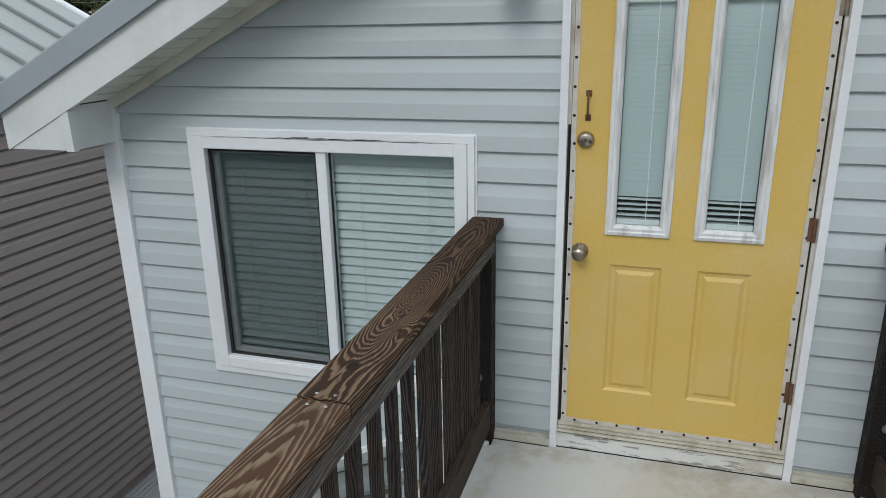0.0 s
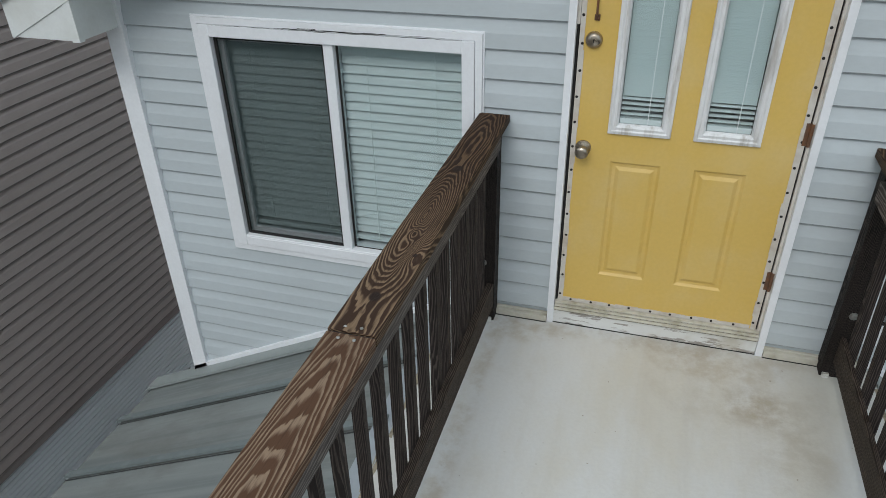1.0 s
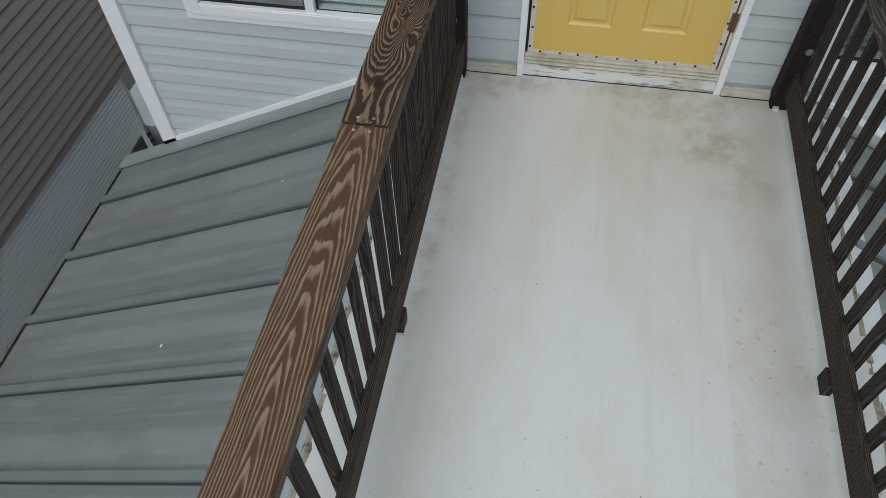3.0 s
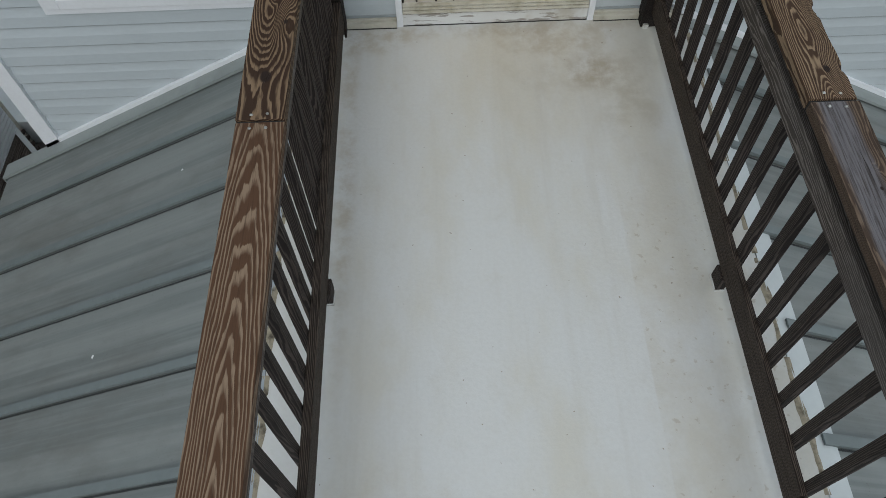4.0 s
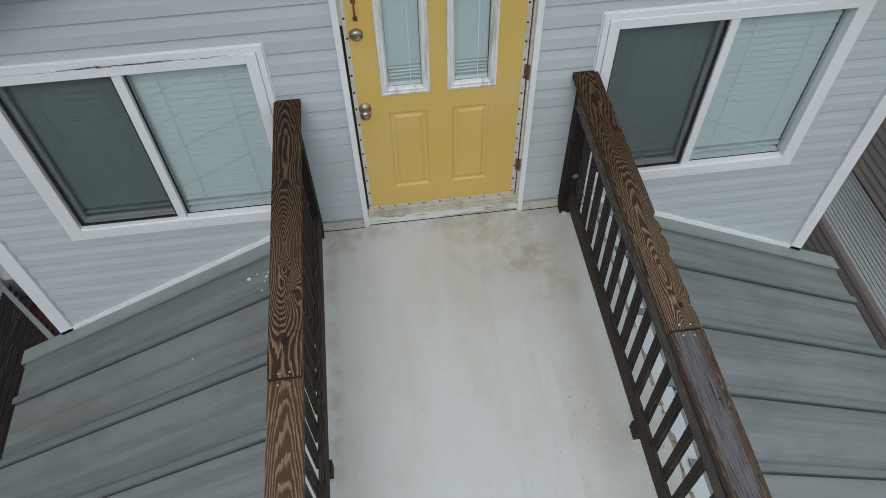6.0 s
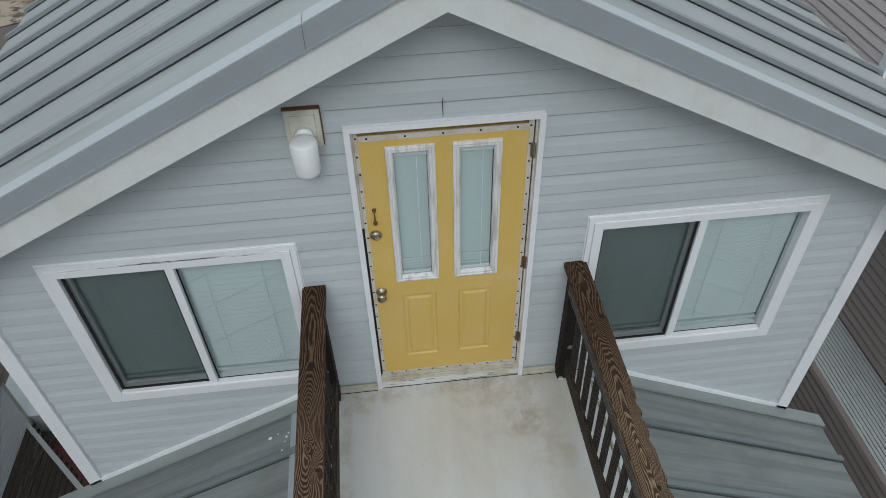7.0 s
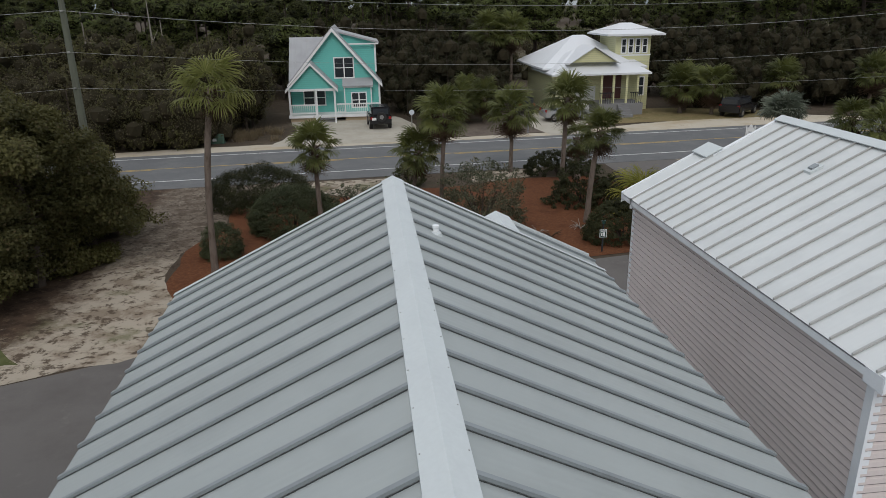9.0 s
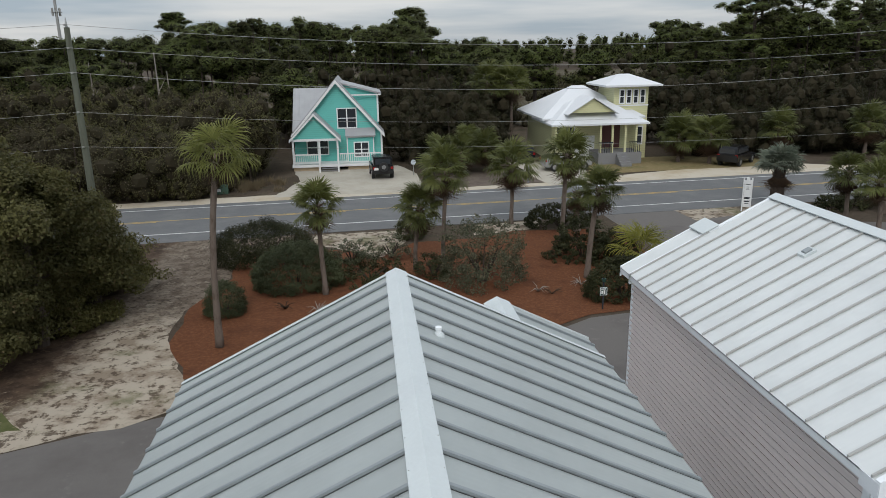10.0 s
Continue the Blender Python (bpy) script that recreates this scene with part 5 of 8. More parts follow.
ledge = put("ledge", boxes(((4.56, -2.0, -2.70), (5.28, 4.5, -2.665))), GREYBOARD, "grey ledge between storeys")
for k in range(15):
    x = 4.572 + 0.0465 * k
    put("board", boxes(((x, -2.0, -2.664), (x + 0.037, 4.5, -2.635 + 0.001 * (k % 3)))), GREYBOARD, "", ledge)


# ---- ground, road, beds ----
def litter(name, cols, scales, rough=0.95, relief=0.4):
    m, n, l, b = node_mat(name)
    co = n.new("ShaderNodeNewGeometry").outputs["Position"]
    c = cols[0]
    h = None
    for col, (sc, lo, hi, amount) in zip(cols[1:], scales):
        f = noise_tex(n, l, co, sc, 6, 0.65)
        c = mixer(n, l, ramp(n, l, f, lo, hi, 0, amount), c, col)
        h = f
    l.new(c, b.inputs["Base Color"])
    b.inputs["Roughness"].default_value = rough
    b.inputs["Specular IOR Level"].default_value = 0.1
    bump(n, l, b, h, relief, 0.05)
    return m


GRD = litter("leaf_litter_ground", ((0.07, 0.054, 0.039), (0.125, 0.10, 0.075), (0.035, 0.04, 0.018), (0.03, 0.022, 0.015)), ((0.25, 0.5, 0.7, 0.7), (0.6, 0.55, 0.7, 0.7), (5.0, 0.5, 0.7, 0.8)))
SAND = litter("pale_sand_with_leaves", ((0.34, 0.295, 0.235), (0.17, 0.13, 0.095), (0.07, 0.05, 0.035), (0.10, 0.10, 0.045)), ((0.8, 0.45, 0.6, 0.8), (3.2, 0.5, 0.62, 0.85), (0.45, 0.5, 0.66, 0.75)))
SHOULDER = litter("pale_road_sand", ((0.46, 0.41, 0.33), (0.36, 0.29, 0.19), (0.2, 0.16, 0.11)), ((0.3, 0.4, 0.7, 0.8), (3.0, 0.58, 0.75, 0.6)))
STRAW = litter("red_pine_straw", ((0.115, 0.045, 0.022), (0.18, 0.075, 0.035), (0.055, 0.022, 0.013), (0.05, 0.03, 0.018)), ((7.0, 0.4, 0.7, 0.7), (0.8, 0.5, 0.75, 0.6), (18.0, 0.5, 0.7, 0.7)))
ASPHALT = litter("old_grey_asphalt", ((0.135, 0.124, 0.116), (0.10, 0.09, 0.084), (0.185, 0.172, 0.158), (0.10, 0.095, 0.09)), ((0.3, 0.45, 0.7, 0.7), (2.2, 0.58, 0.75, 0.5), (30.0, 0.5, 0.75, 0.4)), 0.85, 0.1)
ROADMAT = litter("road_asphalt", ((0.128, 0.130, 0.132), (0.165, 0.164, 0.16), (0.09, 0.092, 0.093)), ((0.5, 0.4, 0.7, 0.7), (6.0, 0.5, 0.75, 0.5)), 0.85, 0.08)
LAWN = litter("dry_lawn", ((0.19, 0.15, 0.075), (0.12, 0.115, 0.05), (0.28, 0.22, 0.13)), ((0.5, 0.45, 0.65, 0.7), (2.5, 0.5, 0.7, 0.6)))
GRASS = litter("sparse_grass", ((0.10, 0.105, 0.045), (0.06, 0.07, 0.025), (0.25, 0.2, 0.14)), ((1.5, 0.4, 0.65, 0.7), (5.0, 0.55, 0.7, 0.6)))
CONC = litter("pale_drive", ((0.40, 0.37, 0.31), (0.32, 0.29, 0.235), (0.46, 0.43, 0.37)), ((0.4, 0.4, 0.7, 0.8), (4.0, 0.5, 0.7, 0.4)), 0.9, 0.1)
WHITELINE = surface("worn_white_line", (0.58, 0.58, 0.56), 0.7, dirt=(0.3, 0.3, 0.29), dirty=0.6, big=2)
YELLOWLINE = surface("worn_yellow_line", (0.45, 0.30, 0.07), 0.7, dirt=(0.25, 0.2, 0.1), dirty=0.6, big=2)

bm = bmesh.new()
solid(bm, [(-1500, -600, GROUND), (1500, -600, GROUND), (1500, 2500, GROUND), (-1500, 2500, GROUND)], ((0, 1, 2, 3),))
tagged(part("ground", bm, GRD), "sandy woodland ground with brown leaf litter", "ground", kind="structure")


def patch(name, outline, lift, mat, label, seed=0, rag=0.25, step=0.8, category="ground"):
    """A flat patch of ground with an uneven edge, laid a little above what lies under it."""
    pts = []
    for (x0, y0), (x1, y1) in zip(outline, outline[1:] + outline[:1]):
        n = max(1, int(math.hypot(x1 - x0, y1 - y0) / step))
        for k in range(n):
            x, y = x0 + (x1 - x0) * k / n, y0 + (y1 - y0) * k / n
            q = noise.noise_vector(Vector((x * 0.9 + seed, y * 0.9, seed)))
            pts.append((x + rag * q.x, y + rag * q.y))
    bm = bmesh.new()
    f = bm.faces.new([bm.verts.new((x, y, GROUND + lift)) for x, y in pts])
    if f.normal.z < 0:
        f.normal_flip()
    bmesh.ops.recalc_face_normals(bm, faces=bm.faces[:])
    bmesh.ops.triangulate(bm, faces=bm.faces[:])
    for f in bm.faces:
        f.normal_update()
        if f.normal.z < 0:
            f.normal_flip()
    return tagged(part(name, bm, mat), label, category, kind="structure")


patch("pavement_yard", [(-34, -8), (-34, 6), (-20, 11.5), (-10.4, 15.0), (-6.3, 16.6), (-5.4, 18.4), (4.0, 19.6), (8.2, 22.2), (11.2, 22.7), (14.2, 26), (14.6, 33), (14.4, 40.5), (22.5, 41.6), (22.8, 37), (34, 33), (34, -8)],
      0.008, ASPHALT, "worn grey asphalt parking yard", 1, 0.1, 1.5, "pavement")


def track_mat():
    """Pale sand that gives way to leaf litter near the road and to dark mould under the tree, with ragged borders."""
    m, n, l, b = node_mat("sand_track_with_litter")
    co = n.new("ShaderNodeNewGeometry").outputs["Position"]
    sp = n.new("ShaderNodeSeparateXYZ")
    l.new(co, sp.inputs[0])

    def op(kind, p, q):
        t = n.new("ShaderNodeMath")
        t.operation = kind
        for i, v in enumerate((p, q)):
            if isinstance(v, (int, float)):
                t.inputs[i].default_value = v
            else:
                l.new(v, t.inputs[i])
        return t.outputs[0]

    def stack(cols, scales):
        c = cols[0]
        for col, (sc, lo, hi, amount) in zip(cols[1:], scales):
            c = mixer(n, l, ramp(n, l, noise_tex(n, l, co, sc, 6, 0.65), lo, hi, 0, amount), c, col)
        return c

    sand = stack(((0.36, 0.31, 0.245), (0.19, 0.145, 0.105), (0.07, 0.05, 0.035), (0.10, 0.10, 0.045)), ((0.8, 0.45, 0.6, 0.75), (3.2, 0.52, 0.62, 0.85), (0.45, 0.52, 0.66, 0.7)))
    leafy = stack(((0.155, 0.125, 0.097), (0.065, 0.047, 0.034), (0.26, 0.225, 0.18), (0.035, 0.027, 0.02)), ((1.3, 0.42, 0.62, 0.75), (2.2, 0.55, 0.68, 0.7), (6.0, 0.5, 0.66, 0.75)))
    mould = stack(((0.075, 0.05, 0.034), (0.032, 0.022, 0.016), (0.14, 0.10, 0.068)), ((1.6, 0.42, 0.62, 0.8), (5.0, 0.54, 0.7, 0.7)))
    w = op("MULTIPLY", op("SUBTRACT", noise_tex(n, l, co, 0.55, 7, 0.7), 0.5), 7.0)
    x, y = sp.outputs[0], sp.outputs[1]
    w = op("ADD", w, op("MULTIPLY", op("SUBTRACT", noise_tex(n, l, co, 3.0, 6, 0.7), 0.5), 4.0))
    shade = op("ADD", op("SUBTRACT", y, op("ADD", op("MULTIPLY", x, 0.75), 26.4)), w)
    inner = ramp(n, l, op("ADD", x, op("MULTIPLY", w, 0.35)), -11.6, -10.2, 1, 0)
    c = mixer(n, l, op("MULTIPLY", ramp(n, l, shade, -0.5, 0.5), inner), sand, mould)
    up = op("MULTIPLY", ramp(n, l, op("ADD", y, w), 22.6, 26.5), ramp(n, l, op("ADD", x, op("MULTIPLY", w, 0.5)), -12.2, -10.2))
    c = mixer(n, l, up, c, leafy)
    l.new(c, b.inputs["Base Color"])
    b.inputs["Roughness"].default_value = 0.95
    b.inputs["Specular IOR Level"].default_value = 0.1
    bump(n, l, b, noise_tex(n, l, co, 5.0, 6, 0.7), 0.5, 0.05)
    return m


patch("ground_track", [(-40, 5.5), (-22, 10.9), (-10.6, 15.0), (-6.3, 16.7), (-6.6, 19.0), (-8.0, 22.4), (-8.1, 25.6), (-7.1, 29.8), (-7.2, 33.7), (-4.0, 34.7), (-3.4, 37.3), (-8, 37.5), (-18, 36.2), (-40, 33)],
      0.013, track_mat(), "pale sand track strewn with brown leaves and dark leaf mould", 3, 0.4)
patch("ground_mulch", patch_red, 0.02, MAROON_DARK, "dark red mulch beside the neighbouring cottage", 4, 0.02, 0.5)
patch("ground_grass", [(-16, 13.4), (-12.4, 15.1), (-11.0, 16.2), (-11.4, 17.2), (-13.5, 16.3), (-16, 15.0)], 0.018, GRASS, "thin green grass in the sand", 5, 0.6, 0.4)
patch("ground_bed", [(-8.0, 22.2), (-6.7, 19.0), (-5.2, 18.7), (4.0, 19.9), (8.3, 22.5), (10.8, 23.0), (13.6, 26.2), (14.0, 33), (12.6, 36.0), (8.0, 36.2), (5.2, 35.0), (2.0, 34.6), (-0.2, 31.6), (-1.5, 33.5), (-4.0, 34.6), (-7.2, 33.6), (-7.0, 29.6), (-8.0, 25.8)],
      0.02, STRAW, "red-brown pine straw planting bed", 7, 0.25)
patch("ground_verge", [(-1.2, 33.2), (0.2, 32.0), (1.6, 34.8), (1.8, 37.6), (-3.5, 37.3), (-3.4, 35.2)], 0.016, SAND, "pale sandy verge beside the bed", 9, 0.3)
patch("ground_verge_far", [(5.6, 35.6), (9.6, 36.6), (10.2, 38.6), (5.8, 38.0)], 0.016, SAND, "bare sandy verge by the road", 11, 0.3)
patch("ground_island", [(19.5, 36.8), (23.5, 38.0), (27, 39.8), (24.0, 40.6), (19.2, 40.2)], 0.016, SAND, "pale gravel island under the sign", 13, 0.2)

patch("ground_marsh", [(14, 95), (60, 95), (120, 140), (260, 310), (-40, 310), (6, 130)], 0.02, litter("dry_marsh_grass", ((0.095, 0.082, 0.055), (0.055, 0.05, 0.03), (0.13, 0.112, 0.075)), ((0.05, 0.42, 0.65, 0.7), (0.3, 0.5, 0.7, 0.6))), "tan dry marsh grass flat beyond the houses", 25, 2.0, 6.0)

ROAD_ANGLE = math.degrees(math.atan(0.082))
road_at = pose(5.6, 43.98, GROUND, 0, 0, ROAD_ANGLE)


def strip(u0, u1, v0, v1, z0, z1):
    return boxes(((u0, v0, z0), (u1, v1, z1)))


road = tagged(part("road", strip(-400, 400, -5.5, 4.75, 0.0, 0.03), ROADMAT), "grey two-lane asphalt road", "road", kind="structure")
road.matrix_world = road_at
for v, w in ((-3.5, 0.06), (3.72, 0.06)):
    part("edge_line", strip(-200, 200, v - w, v + w, 0.02, 0.036), WHITELINE, road, "worn white edge line")
part("centre_line", strip(-200, 200, 0.10, 0.19, 0.02, 0.036), YELLOWLINE, road, "worn yellow centre line")
for u in range(-60, 80, 12):
    part("centre_dash", strip(u, u + 4.5, -0.16, -0.06, 0.02, 0.036), YELLOWLINE, road)


def road_patch(name, outline, lift, mat, label, seed, rag=0.3, category="ground"):
    ca, sa = math.cos(radians(ROAD_ANGLE)), math.sin(radians(ROAD_ANGLE))
    return patch(name, [(5.6 + u * ca - v * sa, 43.98 + u * sa + v * ca) for u, v in outline], lift, mat, label, seed, rag, 1.2, category)


road_patch("ground_shoulder", [(-60, 4.6), (60, 4.6), (60, 6.4), (36, 6.6), (33, 8.6), (22, 9.0), (16, 7.6), (9, 6.2), (2, 6.0), (-8, 6.6), (-16, 7.0), (-24, 6.6), (-60, 6.2)], 0.02, SHOULDER, "pale sand shoulder along the road", 15)
road_patch("ground_litter", [(-2.5, 6.3), (3.5, 6.2), (9.4, 6.4), (7.5, 12.5), (2.5, 12.5), (-1.5, 10)], 0.026, litter("grey_mulch", ((0.13, 0.105, 0.085), (0.08, 0.06, 0.05), (0.2, 0.17, 0.14)), ((0.8, 0.45, 0.65, 0.7), (6, 0.5, 0.7, 0.6))), "grey mulch plot between two drives", 17)
road_patch("pavement_drive_teal", [(-12.5, 6.0), (-2.2, 5.4), (-1.0, 8), (-0.6, 13), (-1.5, 18), (-11.0, 18), (-10.5, 12)], 0.028, CONC, "pale shell drive in front of the turquoise house", 19, 0.3, "drive")
road_patch("pavement_drive_yellow", [(8.6, 5.0), (12.0, 5.0), (13.2, 9), (15.0, 14.0), (10.2, 17), (8.2, 16.5), (8.4, 10)], 0.028, CONC, "pale concrete drive beside the yellow house", 21, 0.1, "drive")
road_patch("ground_lawn", [(13.2, 8.6), (22, 8.6), (33, 8.4), (32, 12), (24, 16), (16, 16), (15.0, 13)], 0.022, LAWN, "dry tan lawn before the yellow house", 23)


# ---- plants ----
def quads_mesh(name, quads):
    """A mesh from an array of leaves with three or four corners each."""
    k, c = quads.shape[:2]
    me = bpy.data.meshes.new(name)
    me.vertices.add(c * k)
    me.vertices.foreach_set("co", quads.reshape(-1).astype(np.float32))
    me.loops.add(c * k)
    me.loops.foreach_set("vertex_index", np.arange(c * k, dtype=np.int32))
    me.polygons.add(k)
    me.polygons.foreach_set("loop_start", np.arange(0, c * k, c, dtype=np.int32))
    me.update(calc_edges=True)
    return me


def facing_leaves(rng, centres, out, size, slim=0.6, loose=0.4):
    """Diamond leaves that face outwards from their clump, loosely."""
    k = len(centres)
    n = out + rng.normal(size=(k, 3)) * loose
    n /= np.linalg.norm(n, axis=1)[:, None] + 1e-9
    d = np.cross(n, rng.normal(size=(k, 3)))
    d /= np.linalg.norm(d, axis=1)[:, None] + 1e-9
    side = np.cross(n, d)
    s = size * rng.uniform(0.6, 1.3, size=(k, 1))
    a, b = d * s * 0.5, side * s * 0.5 * slim
    return np.stack([centres - a, centres + b - 0.1 * a, centres + a, centres - b - 0.1 * a], axis=1)


def facing_sprays(rng, centres, out, size, loose=0.35):
    """Three-cornered leaf sprays that face outwards from their clump."""
    k = len(centres)
    n = out + rng.normal(size=(k, 3)) * loose
    n /= np.linalg.norm(n, axis=1)[:, None] + 1e-9
    d = np.cross(n, rng.normal(size=(k, 3)))
    d /= np.linalg.norm(d, axis=1)[:, None] + 1e-9
    side = np.cross(n, d)
    s = size * rng.uniform(0.6, 1.35, size=(k, 1))
    return np.stack([centres + d * s * 0.6, centres - d * s * 0.35 + side * s * 0.45, centres - d * s * 0.35 - side * s * 0.45], axis=1)


def outward(pts, centres, radii_pts, mids, up=0.4):
    """Directions away from the clump and from the middle of the plant, with a leaning to the sky."""
    a = (pts - centres) / radii_pts[:, None]
    b = pts - mids
    b /= np.linalg.norm(b, axis=1)[:, None] + 1e-9
    n = 0.75 * a + 0.6 * b
    n[:, 2] += up
    return n / (np.linalg.norm(n, axis=1)[:, None] + 1e-9)


def clumps(rng, centres, radii, per, flat_z=0.7):
    """Points on and in small uneven clumps."""
    k = len(centres)
    d = rng.normal(size=(k, per, 3))
    d /= np.linalg.norm(d, axis=2)[:, :, None]
    d *= rng.uniform(0.55, 1.05, size=(k, per, 1))
    d[:, :, 2] *= flat_z
    return (centres[:, None, :] + d * np.asarray(radii).reshape(-1, 1, 1)).reshape(-1, 3)


def dome(rng, k, rx, ry, rz, lump=0.22):
    """Clump centres over a lumpy dome that reaches down to the ground."""
    d = rng.normal(size=(k, 3))
    d[:, 2] = np.abs(d[:, 2]) * 1.1 - 0.35
    d /= np.linalg.norm(d, axis=1)[:, None]
    ph = rng.uniform(0, 6.28, 3)
    r = 1 + lump * np.sin(3 * np.arctan2(d[:, 1], d[:, 0]) + ph[0]) * 0.5 + lump * np.sin(5 * d[:, 2] + ph[1]) * 0.5 + rng.normal(0, lump * 0.35, k)
    r *= rng.uniform(0.72, 1.0, k) ** 0.5
    p = d * r[:, None] * np.array([rx, ry, rz])
    p[:, 2] = np.maximum(p[:, 2], -0.3 * rz)
    return p


OLIVE = leaf_mat("olive_evergreen_leaf", (0.066, 0.065, 0.023), (0.145, 0.135, 0.048), old=(0.11, 0.085, 0.04), old_share=0.06, clump=1.2)
GREEN_DARK = leaf_mat("dark_evergreen_leaf", (0.029, 0.033, 0.014), (0.06, 0.064, 0.027), old=(0.09, 0.075, 0.03), old_share=0.05)
GREEN_BUSH = leaf_mat("clipped_bush_leaf", (0.045, 0.056, 0.026), (0.10, 0.115, 0.056), old=(0.1, 0.1, 0.05), old_share=0.05)
GREEN_GREY = leaf_mat("grey_green_leaf", (0.06, 0.07, 0.04), (0.12, 0.13, 0.08), old=(0.2, 0.17, 0.11), old_share=0.15)
PINE = leaf_mat("pine_needles", (0.046, 0.062, 0.018), (0.125, 0.150, 0.042), old=(0.10, 0.10, 0.03), old_share=0.03, clump=0.3, second=(0.045, 0.043, 0.018))
SCRUB = leaf_mat("dry_scrub_leaf", (0.056, 0.057, 0.023), (0.125, 0.117, 0.047), old=(0.13, 0.105, 0.08), old_share=0.07, clump=0.35, second=(0.068, 0.055, 0.036))
# leaf colour darkened to carry the shade of the woods round the houses
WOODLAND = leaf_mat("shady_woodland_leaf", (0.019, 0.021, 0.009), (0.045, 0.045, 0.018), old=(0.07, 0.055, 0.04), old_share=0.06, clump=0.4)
PALM = leaf_mat("palm_blade", (0.058, 0.070, 0.020), (0.150, 0.162, 0.050), 0.45, old=(0.2, 0.17, 0.06), old_share=0.06)
PALM_BLUE = leaf_mat("blue_palm_blade", (0.09, 0.11, 0.08), (0.18, 0.20, 0.15), 0.5)
PALM_DEAD = leaf_mat("dead_palm_blade", (0.07, 0.045, 0.03), (0.13, 0.085, 0.055), 0.8)
PALM_LIME = leaf_mat("lime_palm_blade", (0.14, 0.16, 0.035), (0.30, 0.30, 0.10), 0.5)
PALM_YELLOW = leaf_mat("yellow_palm_blade", (0.16, 0.17, 0.03), (0.3, 0.28, 0.05), 0.5)
BARK = surface("grey_bark", (0.16, 0.128, 0.105), 0.9, dirt=(0.07, 0.052, 0.04), dirty=0.8, big=6, fine=25, bumpy=0.6, stretch=(1, 1, 0.4), spec=0.1)
BARK_DARK = surface("dark_bark", (0.07, 0.055, 0.045), 0.9, dirt=(0.03, 0.025, 0.02), dirty=0.7, big=5, fine=20, bumpy=0.6, stretch=(1, 1, 0.3), spec=0.1)
SNAG = surface("bleached_dead_wood", (0.27, 0.24, 0.21), 0.9, dirt=(0.14, 0.12, 0.1), dirty=0.6, big=3)


def shrub(name, x, y, rx, ry, rz, mat, seed, label, leaf=0.11, k=260, per=34, stems=5, category="bush", lump=0.07, clump=0.17, loose=0.45):
    rng = np.random.default_rng(seed)
    th = thing(name, (x, y, GROUND), label, category)
    c = dome(rng, k, rx, ry, rz, lump)
    c[:, 2] = np.maximum(c[:, 2] + 0.33 * rz, 0.12)
    rad = rng.uniform(0.7, 1.2, k) * clump
    pts = clumps(rng, c, rad, per)
    out = outward(pts, np.repeat(c, per, 0), np.repeat(rad, per), np.array([0, 0, 0.3 * rz]), 0.3)
    keep = pts[:, 2] > 0.02
    mesh_part("foliage", quads_mesh("foliage", facing_leaves(rng, pts[keep], out[keep], leaf, 0.5, loose)), mat, th)
    bm = bmesh.new()
    for i in range(stems):
        a = 6.28 * i / stems + rng.uniform(0, 1)
        tx, ty = rx * 0.5 * math.cos(a), ry * 0.5 * math.sin(a)
        tube(bm, [(0.1 * tx, 0.1 * ty, -0.05), (0.4 * tx, 0.4 * ty, 0.35 * rz), (tx, ty, 0.85 * rz)], [0.05, 0.035, 0.012], 6)
    part("branchwork", bm, BARK_DARK, th)
    return th


def frond_mesh(name, seed, fan=0.78, stalk=0.55, blades=20, droop=0.25, spread=230):
    """A palmate leaf: a stalk and a fan of narrow folded blades with hanging tips."""
    rr = random.Random(seed)
    bm = bmesh.new()
    tube(bm, [(0, 0, 0), (stalk * 0.5, 0, 0.02), (stalk, 0, 0.0)], [0.018, 0.014, 0.010], 4)
    for i in range(blades):
        a = radians(-spread / 2 + spread * i / (blades - 1) + rr.uniform(-3, 3))
        ln = fan * (0.82 + 0.25 * math.cos(a * 0.8)) * rr.uniform(0.88, 1.08)
        ux, uy = math.cos(a), math.sin(a)
        w = 0.026
        sag = droop * rr.uniform(0.6, 1.5)
        p = [Vector((stalk, 0, 0)), Vector((stalk + 0.55 * ln * ux, 0.55 * ln * uy, 0.05 - 0.12 * sag)), Vector((stalk + 0.8 * ln * ux, 0.8 * ln * uy, -0.30 * sag)), Vector((stalk + (1 - 0.25 * sag) * ln * ux, (1 - 0.25 * sag) * ln * uy, -0.85 * sag))]
        side = Vector((-uy, ux, 0))
        v = [bm.verts.new(p[0]), bm.verts.new(p[1] + side * w), bm.verts.new(p[1] - side * w + Vector((0, 0, 0.015))), bm.verts.new(p[2] + side * w * 0.7), bm.verts.new(p[2] - side * w * 0.7), bm.verts.new(p[3])]
        bm.faces.new((v[0], v[2], v[1]))
        bm.faces.new((v[1], v[2], v[4], v[3]))
        bm.faces.new((v[3], v[4], v[5]))
    me = bpy.data.meshes.new(name)
    bm.to_mesh(me)
    bm.free()
    return me


FRONDS = {}


